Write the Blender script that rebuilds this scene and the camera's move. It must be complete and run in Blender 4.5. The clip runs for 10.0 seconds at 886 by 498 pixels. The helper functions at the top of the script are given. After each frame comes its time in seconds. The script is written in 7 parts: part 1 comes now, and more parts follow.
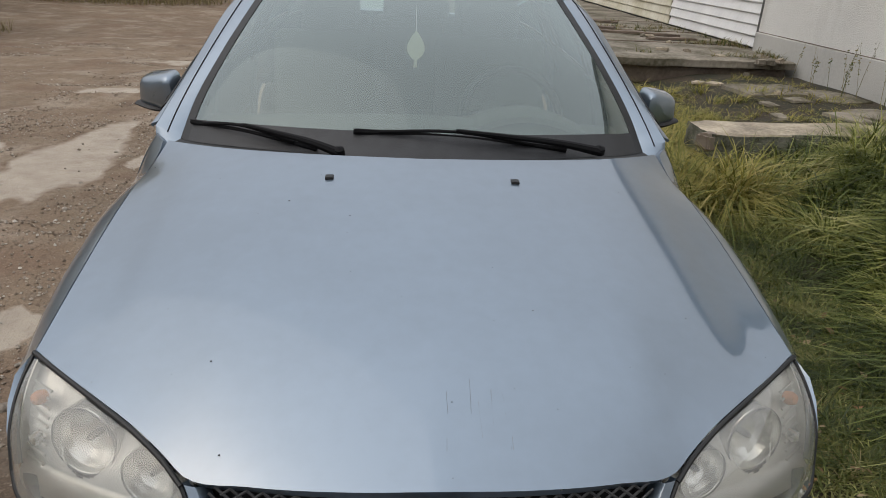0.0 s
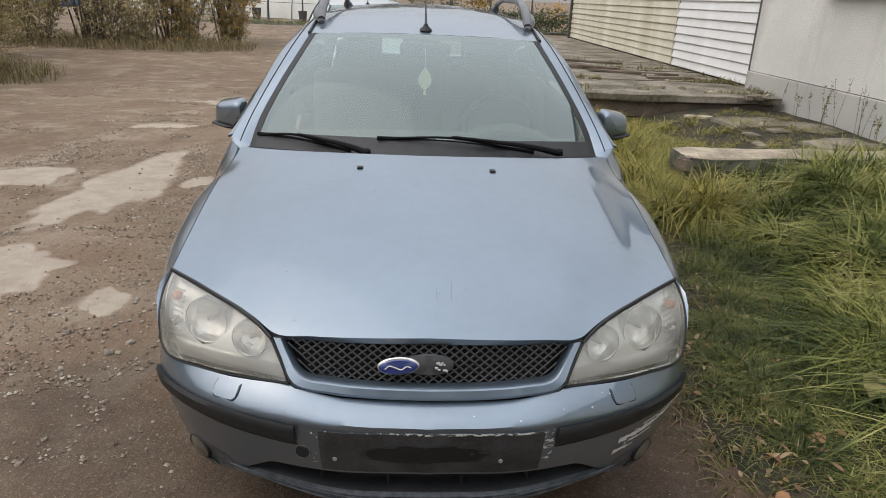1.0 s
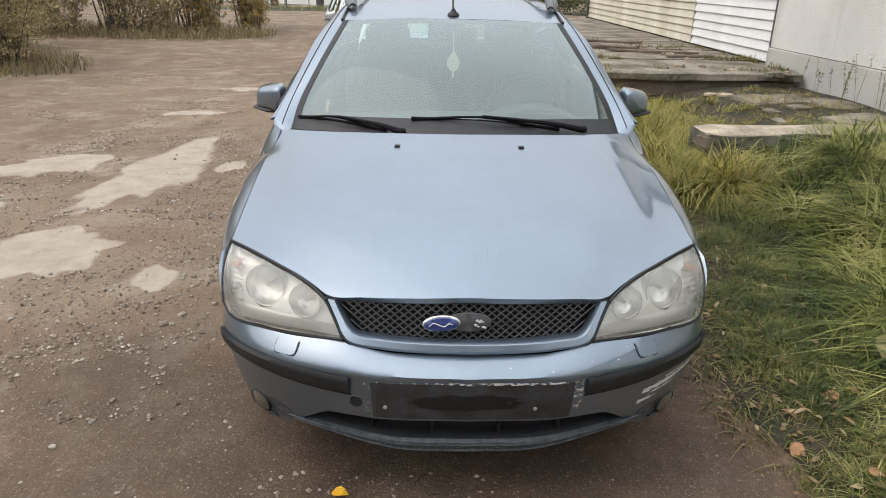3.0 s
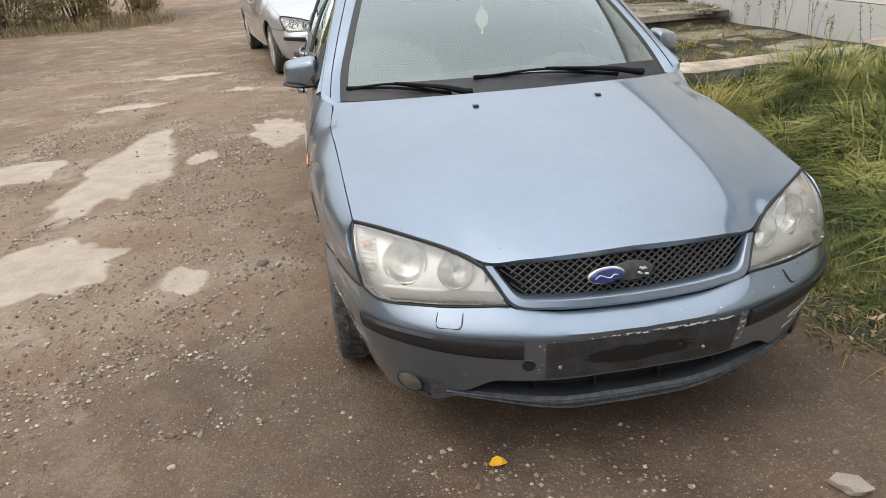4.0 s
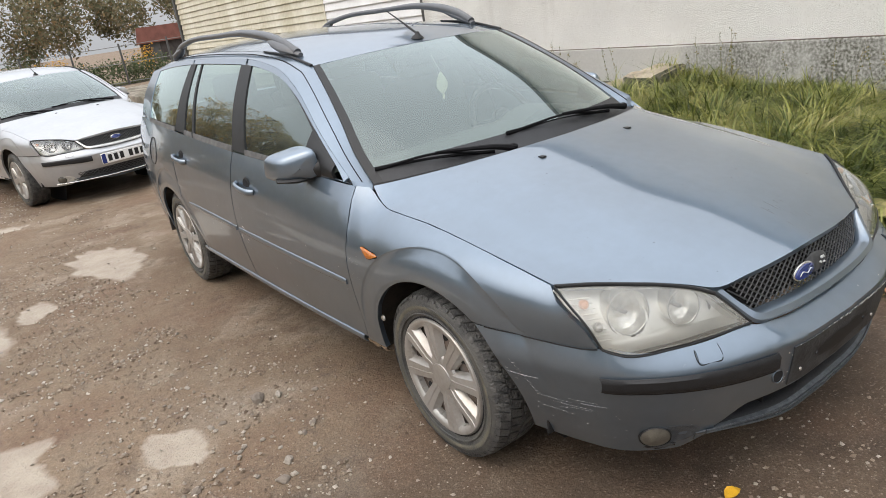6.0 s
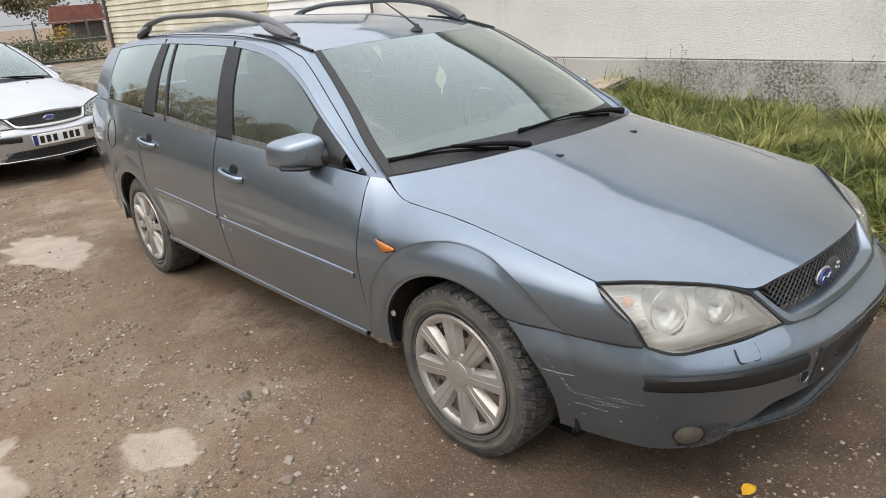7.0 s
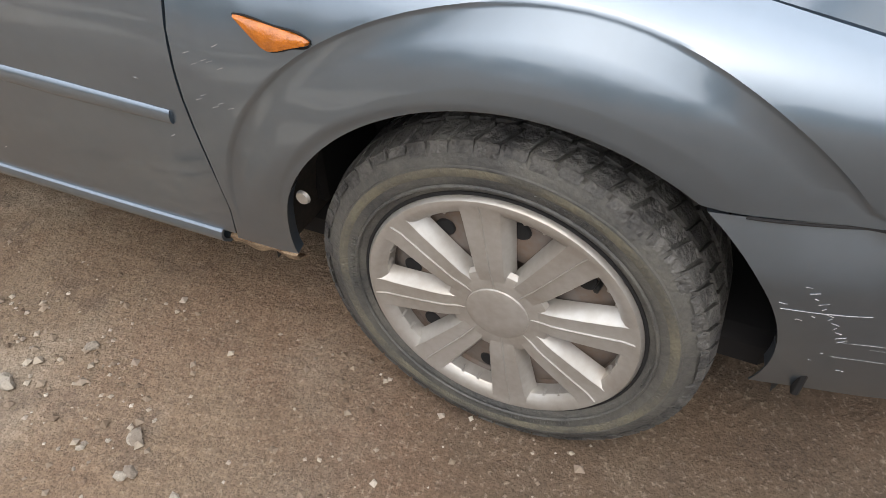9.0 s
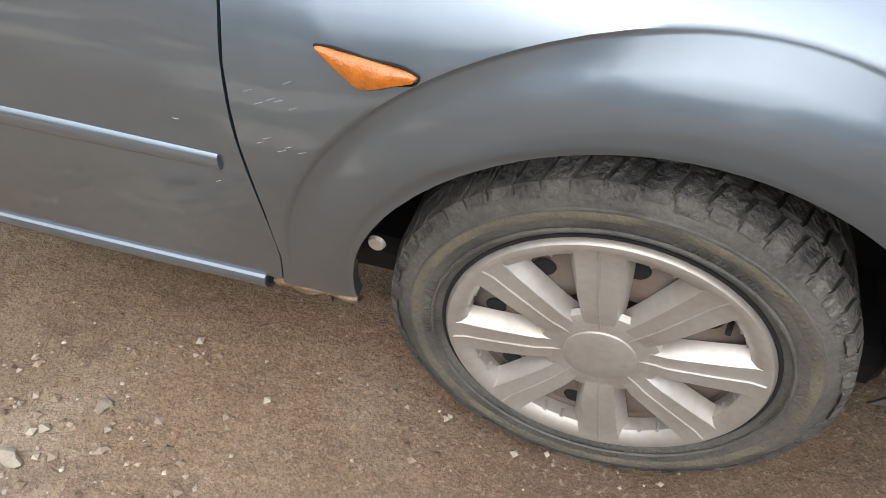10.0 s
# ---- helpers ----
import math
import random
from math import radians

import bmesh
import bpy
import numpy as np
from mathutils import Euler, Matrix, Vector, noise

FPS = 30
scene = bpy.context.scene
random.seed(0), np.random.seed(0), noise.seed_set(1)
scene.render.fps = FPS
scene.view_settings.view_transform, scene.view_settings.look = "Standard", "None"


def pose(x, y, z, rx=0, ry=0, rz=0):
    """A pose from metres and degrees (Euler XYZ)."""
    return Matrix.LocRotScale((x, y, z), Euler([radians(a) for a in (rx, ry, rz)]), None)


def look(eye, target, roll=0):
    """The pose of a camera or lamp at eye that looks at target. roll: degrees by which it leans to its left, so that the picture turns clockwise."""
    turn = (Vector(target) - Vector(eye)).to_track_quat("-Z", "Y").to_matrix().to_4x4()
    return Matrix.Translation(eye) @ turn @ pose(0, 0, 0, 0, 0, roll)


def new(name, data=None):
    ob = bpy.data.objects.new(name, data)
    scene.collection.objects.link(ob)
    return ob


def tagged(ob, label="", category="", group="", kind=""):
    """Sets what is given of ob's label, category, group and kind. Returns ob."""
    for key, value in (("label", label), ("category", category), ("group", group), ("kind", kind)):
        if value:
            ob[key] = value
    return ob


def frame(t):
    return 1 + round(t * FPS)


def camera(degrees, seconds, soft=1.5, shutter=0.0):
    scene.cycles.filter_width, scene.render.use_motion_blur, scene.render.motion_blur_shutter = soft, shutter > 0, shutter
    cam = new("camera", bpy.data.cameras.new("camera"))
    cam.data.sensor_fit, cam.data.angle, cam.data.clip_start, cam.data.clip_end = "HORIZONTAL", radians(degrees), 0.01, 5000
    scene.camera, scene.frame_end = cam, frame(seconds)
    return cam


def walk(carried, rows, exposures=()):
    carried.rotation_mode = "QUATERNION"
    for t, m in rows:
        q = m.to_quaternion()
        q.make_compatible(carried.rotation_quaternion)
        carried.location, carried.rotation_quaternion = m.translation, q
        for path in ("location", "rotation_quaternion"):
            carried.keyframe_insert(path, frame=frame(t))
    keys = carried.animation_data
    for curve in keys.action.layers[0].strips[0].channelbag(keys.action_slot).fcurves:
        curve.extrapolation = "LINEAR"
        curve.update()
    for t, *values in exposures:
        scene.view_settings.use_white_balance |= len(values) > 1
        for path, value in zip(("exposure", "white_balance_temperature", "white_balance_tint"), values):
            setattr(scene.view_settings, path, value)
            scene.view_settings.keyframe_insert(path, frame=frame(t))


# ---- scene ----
cam = camera(65.4, 10.0, 0.9)
PATH = [
    (0, (-0.086, -1.663, 1.473), (0.072, 0.166, 0.678), 3.0),
    (0.5, (-0.12, -2.006, 1.507), (0.053, -0.124, 0.852), 4.0),
    (1, (-0.058, -2.4, 1.519), (0.041, -0.525, 0.83), 2.3),
    (1.5, (-0.062, -2.554, 1.539), (-0.004, -0.676, 0.853), 0.8),
    (2, (-0.064, -2.582, 1.537), (-0.005, -0.701, 0.862), 1.3),
    (2.5, (-0.058, -2.587, 1.538), (-0.004, -0.692, 0.899), 0.8),
    (3, (-0.119, -2.58, 1.536), (-0.074, -0.72, 0.803), 1.0),
    (3.2, (-0.213, -2.562, 1.525), (-0.204, -0.716, 0.756), 1.1),
    (4.3, (-1.028, -2.378, 1.5), (-0.568, -0.615, 0.676), -4.2),
    (4.5, (-1.181, -2.304, 1.524), (-0.603, -0.561, 0.731), -4.1),
    (5, (-1.537, -2.203, 1.541), (-0.69, -0.542, 0.816), -7.3),
    (5.5, (-1.791, -2.012, 1.521), (-0.797, -0.423, 0.822), -7.1),
    (5.7, (-1.856, -1.891, 1.526), (-0.84, -0.309, 0.842), -8.1),
    (6.8, (-2.18, -1.625, 1.499), (-0.978, -0.17, 0.836), -5.8),
    (7, (-2.196, -1.531, 1.514), (-0.963, -0.116, 0.821), -4.6),
    (7.5, (-2.089, -1.18, 1.442), (-0.825, 0.072, 0.53), -6.4),
    (8, (-1.971, -0.802, 1.328), (-0.58, 0.21, 0.308), -5.8),
    (8.5, (-1.737, -0.487, 1.199), (-0.313, 0.313, 0.045), -4.7),
    (9, (-1.489, -0.227, 1.085), (-0.178, 0.405, -0.288), -2.1),
    (9.5, (-1.442, -0.148, 1.074), (-0.146, 0.421, -0.34), 0.4),
    (10, (-1.409, 0.026, 1.081), (-0.11, 0.468, -0.375), -1.0),
]
walk(cam, [(t, look(eye, target, roll)) for t, eye, target, roll in PATH],
     [(0.0, -0.68), (0.5, -0.42), (1.0, -0.39), (1.5, -0.23), (2.5, -0.12), (4.5, 0.05), (5.5, 0.02), (7.0, 0.0), (8.0, 0.13), (9.0, 0.22), (9.5, 0.44), (10.0, 0.44)])

# ---- light ----
SUN_EL, SUN_AZ = 54.0, 257.0
world = bpy.data.worlds.new("overcast_sky")
scene.world = world
world.use_nodes = True
wn = world.node_tree
sky = wn.nodes.new("ShaderNodeTexSky")
sky.sky_type = "NISHITA"
sky.sun_disc = False
sky.sun_elevation, sky.sun_rotation = radians(SUN_EL), radians(SUN_AZ)
sky.air_density, sky.dust_density, sky.ozone_density = 1.0, 6.0, 0.6
grey = wn.nodes.new("ShaderNodeMix")
grey.data_type = "RGBA"
grey.inputs[0].default_value = 0.72
grey.inputs[7].default_value = (9.0, 9.2, 9.6, 1)
wn.links.new(sky.outputs[0], grey.inputs[6])
# Overcast: the zenith is about three times as bright as the horizon
where, up, lift, dome = (wn.nodes.new("ShaderNode" + k) for k in ("TexCoord", "SeparateXYZ", "MapRange", "VectorMath"))
lift.inputs[1].default_value, lift.inputs[2].default_value = 0.0, 1.0
lift.inputs[3].default_value, lift.inputs[4].default_value = 0.42, 1.66
dome.operation = "SCALE"
wn.links.new(where.outputs["Generated"], up.inputs[0])
wn.links.new(up.outputs[2], lift.inputs[0])
wn.links.new(grey.outputs[2], dome.inputs[0])
wn.links.new(lift.outputs[0], dome.inputs["Scale"])
wn.links.new(dome.outputs[0], wn.nodes["Background"].inputs[0])
wn.nodes["Background"].inputs[1].default_value = 0.182
sun = new("sun", bpy.data.lights.new("sun", "SUN"))
sun.data.energy, sun.data.angle, sun.data.color = 0.48, radians(80), (1.0, 0.96, 0.9)
sun.matrix_world = look((-17, -2, 24), (0, 2, 0))

# ---- materials ----


def mat(name, color, rough=0.6, metal=0.0, coat=0.0, var=0.0, scale=8.0, dark=None, bump=0.0, bump_scale=60.0, detail=6.0, spec=0.5, coat_rough=0.03):
    """A principled material with two-scale colour variation and fine relief."""
    m = bpy.data.materials.new(name)
    m.use_nodes = True
    n, l = m.node_tree.nodes, m.node_tree.links
    b = n["Principled BSDF"]
    b.inputs["Base Color"].default_value = (*color, 1)
    b.inputs["Roughness"].default_value = rough
    b.inputs["Metallic"].default_value = metal
    b.inputs["Coat Weight"].default_value = coat
    b.inputs["Coat Roughness"].default_value = coat_rough
    b.inputs["Specular IOR Level"].default_value = spec
    co = n.new("ShaderNodeTexCoord")
    if var:
        t1, t2 = n.new("ShaderNodeTexNoise"), n.new("ShaderNodeTexNoise")
        t1.inputs["Scale"].default_value, t2.inputs["Scale"].default_value = scale, scale * 9
        t1.inputs["Detail"].default_value = t2.inputs["Detail"].default_value = detail
        add = n.new("ShaderNodeMath")
        add.operation = "MULTIPLY_ADD"
        add.inputs[1].default_value = 0.45
        ramp = n.new("ShaderNodeMapRange")
        ramp.inputs[1].default_value, ramp.inputs[2].default_value = 0.55, 0.9
        mix = n.new("ShaderNodeMix")
        mix.data_type = "RGBA"
        other = dark or tuple(c * (1 - var) for c in color)
        mix.inputs[6].default_value, mix.inputs[7].default_value = (*color, 1), (*other, 1)
        l.new(co.outputs["Object"], t1.inputs["Vector"])
        l.new(co.outputs["Object"], t2.inputs["Vector"])
        l.new(t2.outputs[0], add.inputs[0])
        l.new(t1.outputs[0], add.inputs[2])
        l.new(add.outputs[0], ramp.inputs[0])
        l.new(ramp.outputs[0], mix.inputs[0])
        l.new(mix.outputs[2], b.inputs["Base Color"])
    if bump:
        t3, bm = n.new("ShaderNodeTexNoise"), n.new("ShaderNodeBump")
        t3.inputs["Scale"].default_value, t3.inputs["Detail"].default_value = bump_scale, 5
        bm.inputs["Strength"].default_value, bm.inputs["Distance"].default_value = bump, 0.01
        l.new(co.outputs["Object"], t3.inputs["Vector"])
        l.new(t3.outputs[0], bm.inputs["Height"])
        l.new(bm.outputs[0], b.inputs["Normal"])
    return m


def glass(name, tint, gloss=1.0, haze=0.0, ior=1.5, haze_col=(0.6, 0.62, 0.6), rough=0.0, sheen=(1, 1, 1)):
    """A thin pane: clear, tinted, with a Fresnel mirror and a diffuse veil: dust, lens haze, painted sky reflection."""
    m = bpy.data.materials.new(name)
    m.use_nodes = True
    n, l = m.node_tree.nodes, m.node_tree.links
    n.remove(n["Principled BSDF"])
    tr, gl, df, fr = (n.new("ShaderNodeBsdf" + k) if k != "Fresnel" else n.new("ShaderNodeFresnel") for k in ("Transparent", "Glossy", "Diffuse", "Fresnel"))
    tr.inputs[0].default_value = (*tint, 1)
    gl.inputs["Roughness"].default_value = rough
    gl.inputs[0].default_value = (*sheen, 1)
    df.inputs[0].default_value = (*haze_col, 1)
    fr.inputs[0].default_value = ior
    up = n.new("ShaderNodeMath")
    up.operation, up.use_clamp = "MULTIPLY", True
    up.inputs[1].default_value = gloss
    a, b = n.new("ShaderNodeMixShader"), n.new("ShaderNodeMixShader")
    a.inputs[0].default_value = haze
    l.new(tr.outputs[0], a.inputs[1]), l.new(df.outputs[0], a.inputs[2])
    l.new(fr.outputs[0], up.inputs[0]), l.new(up.outputs[0], b.inputs[0])
    l.new(a.outputs[0], b.inputs[1]), l.new(gl.outputs[0], b.inputs[2])
    l.new(b.outputs[0], n["Material Output"].inputs[0])
    return m


def coat_ior(m, ior):
    m.node_tree.nodes["Principled BSDF"].inputs["Coat IOR"].default_value = ior
    return m


PAINT = mat("blue_grey_metallic_paint", (0.172, 0.224, 0.280), 0.40, 0.86, 1.0, 0.10, 3.0, coat_rough=0.055)
SILVER = mat("silver_metallic_paint", (0.46, 0.47, 0.48), 0.38, 0.5, 1.0, 0.10, 3.0)
BLACK = mat("black_plastic", (0.011, 0.0115, 0.012), 0.55, var=0.4, scale=20)
coat_ior(PAINT, 1.82)
RUB = mat("grey_black_rubbing_plastic", (0.017, 0.018, 0.020), 0.5, var=0.4, scale=25, bump=0.15, bump_scale=300)
RUBBER = mat("tyre_rubber", (0.032, 0.032, 0.033), 0.62, var=0.6, scale=22, dark=(0.115, 0.113, 0.106), bump=0.9, bump_scale=90)
SIDEWALL = mat("dusty_tyre_sidewall", (0.050, 0.051, 0.051), 0.58, var=0.5, scale=12, dark=(0.105, 0.103, 0.092), bump=0.4, bump_scale=150)
TANRING = mat("dried_tan_mud_on_tyre", (0.15, 0.138, 0.100), 0.8, var=0.6, scale=16, dark=(0.08, 0.078, 0.068), bump=0.5, bump_scale=200)
WIPER = mat("matt_black_wiper", (0.005, 0.005, 0.006), 0.75, spec=0.2)
# Near-black for gaps, holes and fillers: puts their inner shade into colour
DARK = mat("near_black_shade", (0.008, 0.008, 0.009), 0.9)
CLOTH = mat("grey_seat_cloth", (0.13, 0.145, 0.135), 0.9, var=0.2, scale=40)
TRIM = mat("light_grey_dashboard_plastic", (0.13, 0.14, 0.13), 0.7, var=0.1)
CAP = mat("silver_painted_hubcap_plastic", (0.47, 0.462, 0.442), 0.38, 0.58, var=0.12, scale=9, dark=(0.38, 0.355, 0.32), coat=0.1)
STEEL = mat("rusty_dark_steel_rim", (0.17, 0.155, 0.145), 0.6, 0.2, var=0.7, scale=14, dark=(0.16, 0.115, 0.085))
CHROME = mat("bright_reflector", (0.64, 0.635, 0.60), 0.26, 0.86)
CHROME2 = mat("satin_reflector_plate", (0.60, 0.595, 0.56), 0.33, 0.45, var=0.12, scale=30)
AMBER = mat("amber_indicator_plastic", (0.50, 0.145, 0.008), 0.15, coat=0.8, var=0.35, scale=60, bump=0.3, bump_scale=220)
BLUE = mat("blue_oval_enamel", (0.02, 0.035, 0.16), 0.2, coat=1.0)
WHITEP = mat("white_air_freshener_card", (0.92, 0.94, 0.66), 0.7)
RAIL = mat("grey_roof_rail_plastic", (0.10, 0.103, 0.107), 0.38, 0.2, coat=0.3, var=0.2, scale=15)
WEATHERED = mat("weathered_grey_seal", (0.13, 0.13, 0.125), 0.6, var=0.5, scale=25)
SCUFF = mat("bare_scuffed_white", (0.62, 0.63, 0.62), 0.7)
RUST = mat("rusty_sill_edge", (0.30, 0.22, 0.14), 0.9, var=0.6, scale=40, dark=(0.10, 0.06, 0.035))
# The haze here is a diffuse veil that paints much of the sky's reflection
WSGLASS = glass("greenish_windscreen_glass", (0.60, 0.67, 0.63), 2.1, 0.15, haze_col=(0.40, 0.49, 0.47), sheen=(0.89, 0.98, 0.97))
SIDEGLASS = glass("tinted_side_glass", (0.48, 0.58, 0.53), 2.3, 0.03, sheen=(0.88, 0.99, 0.96))
LENS = glass("hazed_headlamp_lens", (0.95, 0.945, 0.92), 1.3, 0.20, haze_col=(0.70, 0.69, 0.62))
MIRROR = mat("mirror_glass", (0.85, 0.86, 0.86), 0.02, 1.0)

# ---- mesh helpers ----


def data_of(name, verts, faces, material, smooth=True):
    me = bpy.data.meshes.new(name)
    me.from_pydata([tuple(map(float, v)) for v in verts], [], [tuple(int(i) for i in f) for f in faces])
    me.materials.append(material)
    if smooth:
        me.polygons.foreach_set("use_smooth", [True] * len(me.polygons))
    me.update()
    return me


def part(name, geo, material, parent, label="", smooth=True):
    """One mesh object under a thing or part, from a bmesh or (verts, faces)."""
    if isinstance(geo, bmesh.types.BMesh):
        me = bpy.data.meshes.new(name)
        geo.to_mesh(me)
        geo.free()
        me.materials.append(material)
        if smooth:
            me.polygons.foreach_set("use_smooth", [True] * len(me.polygons))
    else:
        me = data_of(name, *geo, material, smooth)
    ob = new(name, me)
    if smooth:
        me.set_sharp_from_angle(angle=radians(38))
    if parent is not None:
        ob.parent = parent
    return tagged(ob, label)


def curve(points, n):
    """n points evenly spread along a smooth curve through the given ones."""
    p = np.array(points, float)
    if len(p) == 2:
        return p[0] + np.linspace(0, 1, n)[:, None] * (p[1] - p[0])
    s = np.r_[0, np.cumsum(np.maximum(np.linalg.norm(np.diff(p, axis=0), axis=1), 1e-6))]
    m = np.gradient(p, s, axis=0)
    q = np.linspace(0, s[-1], n)
    i = np.clip(np.searchsorted(s, q, side="right") - 1, 0, len(s) - 2)
    h = (s[i + 1] - s[i])[:, None]
    t = ((q - s[i])[:, None]) / h
    return (2 * t**3 - 3 * t**2 + 1) * p[i] + (t**3 - 2 * t**2 + t) * h * m[i] + (-2 * t**3 + 3 * t**2) * p[i + 1] + (t**3 - t**2) * h * m[i + 1]


def line(knots):
    """A smooth function through (a, b) knots, with level ends."""
    k = np.array(sorted(knots), float)

    def at(a):
        a = np.clip(a, k[0, 0], k[-1, 0])
        i = np.clip(np.searchsorted(k[:, 0], a, side="right") - 1, 0, len(k) - 2)
        h = k[i + 1, 0] - k[i, 0]
        m = np.gradient(k[:, 1], k[:, 0])
        t = (a - k[i, 0]) / h
        return (2 * t**3 - 3 * t**2 + 1) * k[i, 1] + (t**3 - 2 * t**2 + t) * h * m[i] + (-2 * t**3 + 3 * t**2) * k[i + 1, 1] + (t**3 - t**2) * h * m[i + 1]

    return at


def loft(curves, n, m, ease=True):
    """A grid from curves laid side by side: n points along them, m across."""
    rows = np.array([curve(c, n) for c in curves])
    return np.array([curve(rows[:, i], m) if len(rows) > 2 else rows[0, i] + np.linspace(0, 1, m)[:, None] * (rows[1, i] - rows[0, i]) for i in range(n)])


def coons(bottom, top, left, right, n, m):
    """A patch between four edge curves (bottom and top run left to right, left and right run upwards)."""
    b, t, l, r = curve(bottom, n), curve(top, n), curve(left, m), curve(right, m)
    u, v = np.linspace(0, 1, n)[:, None, None], np.linspace(0, 1, m)[None, :, None]
    ruled = (1 - v) * b[:, None] + v * t[:, None] + (1 - u) * l[None] + u * r[None]
    return ruled - ((1 - u) * (1 - v) * b[0] + u * (1 - v) * b[-1] + (1 - u) * v * t[0] + u * v * t[-1])


def sheet(grid, side=1, gap=0.002, lip=0.014, thick=None):
    """Verts and faces of a panel from a grid: narrowed by gap all round, its rim turned inwards by lip."""
    g = np.array(grid, float)
    n, m = g.shape[:2]
    if gap:
        for a, b in ((0, 1), (-1, -2)):
            d = g[b] - g[a]
            g[a] += d / np.maximum(np.linalg.norm(d, axis=1, keepdims=True), 1e-6) * np.minimum(gap, 0.4 * np.linalg.norm(d, axis=1, keepdims=True))
        for a, b in ((0, 1), (-1, -2)):
            d = g[:, b] - g[:, a]
            g[:, a] += d / np.maximum(np.linalg.norm(d, axis=1, keepdims=True), 1e-6) * np.minimum(gap, 0.4 * np.linalg.norm(d, axis=1, keepdims=True))
    nrm = np.cross(np.gradient(g, axis=0), np.gradient(g, axis=1))
    nrm /= np.maximum(np.linalg.norm(nrm, axis=2, keepdims=True), 1e-9)
    away = g - np.array([0, 1.4, 0.55])
    turned = (nrm * away).sum() < 0
    if turned:
        nrm = -nrm
    g[..., 0] *= side
    nrm[..., 0] *= side
    verts = g.reshape(-1, 3).tolist()
    idx = np.arange(n * m).reshape(n, m)
    faces = np.stack([idx[:-1, :-1], idx[1:, :-1], idx[1:, 1:], idx[:-1, 1:]], -1).reshape(-1, 4).tolist()
    if turned != (side < 0):
        faces = [q[::-1] for q in faces]
    if lip:
        loop = np.r_[idx[:-1, 0], idx[-1, :-1], idx[:0:-1, -1], idx[0, :0:-1]]
        flat_n = nrm.reshape(-1, 3)
        base = len(verts)
        for k in loop:
            verts.append((np.array(verts[k]) - flat_n[k] * lip).tolist())
        for k in range(len(loop)):
            j = (k + 1) % len(loop)
            faces.append([int(loop[k]), int(loop[j]), base + j, base + k])
    return verts, faces


def tube(path, radius, n=40, sides=10, flat=1.0, up=(0, 0, 1)):
    """A rod along a smooth path; radius may be a list of knots along it; flat squeezes it along its own upward axis."""
    c = curve(path, n)
    rr = np.interp(np.linspace(0, 1, n), np.linspace(0, 1, len(radius)), radius) if isinstance(radius, (list, tuple)) else np.full(n, radius)
    tan = np.gradient(c, axis=0)
    tan /= np.linalg.norm(tan, axis=1, keepdims=True)
    a = np.cross(tan, np.array(up, float))
    a /= np.maximum(np.linalg.norm(a, axis=1, keepdims=True), 1e-9)
    b = np.cross(a, tan)
    verts, faces = [], []
    for i in range(n):
        for k in range(sides):
            th = 2 * math.pi * k / sides
            verts.append(c[i] + rr[i] * (math.cos(th) * a[i] + flat * math.sin(th) * b[i]))
    for i in range(n - 1):
        for k in range(sides):
            j = (k + 1) % sides
            faces.append([i * sides + k, i * sides + j, (i + 1) * sides + j, (i + 1) * sides + k])
    faces += [list(range(sides))[::-1], [(n - 1) * sides + k for k in range(sides)]]
    return verts, faces


def lathe(profile, n=64, axis="x"):
    """Turns (along the axis, radius) points round an axis."""
    verts, faces, m = [], [], len(profile)
    for i in range(n):
        c, s = math.cos(2 * math.pi * i / n), math.sin(2 * math.pi * i / n)
        for a, r in profile:
            verts.append((a, r * c, r * s) if axis == "x" else (r * c, a, r * s) if axis == "y" else (r * c, r * s, a))
    for i in range(n):
        j = (i + 1) % n
        for k in range(m - 1):
            faces.append([i * m + k, i * m + k + 1, j * m + k + 1, j * m + k])
    return verts, faces


def box(size, at=(0, 0, 0), bevel=0.01, seg=2, turn=None):
    bm = bmesh.new()
    bmesh.ops.create_cube(bm, size=1, matrix=Matrix.Diagonal((*size, 1)))
    if bevel:
        bmesh.ops.bevel(bm, geom=bm.edges[:], offset=bevel, segments=seg, affect="EDGES", profile=0.6)
    bmesh.ops.transform(bm, matrix=Matrix.Translation(at) @ (turn or Matrix()), verts=bm.verts[:])
    return bm


def joined(*geos):
    verts, faces = [], []
    for v, f in geos:
        base = len(verts)
        verts += list(v)
        faces += [[i + base for i in q] for q in f]
    return verts, faces


def moved(geo, m):
    return [m @ Vector(tuple(map(float, v))) for v in geo[0]], geo[1]


def slab_of(outline, lo, hi, axis="x"):
    """A plate from an outline in a plane, between lo and hi across it."""
    n = len(outline)
    put = {"x": lambda a, b, c: (c, a, b), "y": lambda a, b, c: (a, c, b), "z": lambda a, b, c: (a, b, c)}[axis]
    verts = [put(a, b, lo) for a, b in outline] + [put(a, b, hi) for a, b in outline]
    faces = [list(range(n))[::-1], [n + k for k in range(n)]] + [[k, (k + 1) % n, n + (k + 1) % n, n + k] for k in range(n)]
    return verts, faces

# ---- the car's shape: X outwards from the middle, y backwards from the front axle, z up ----
def smooth(t):
    t = np.clip(t, 0, 1)
    return t * t * (3 - 2 * t)


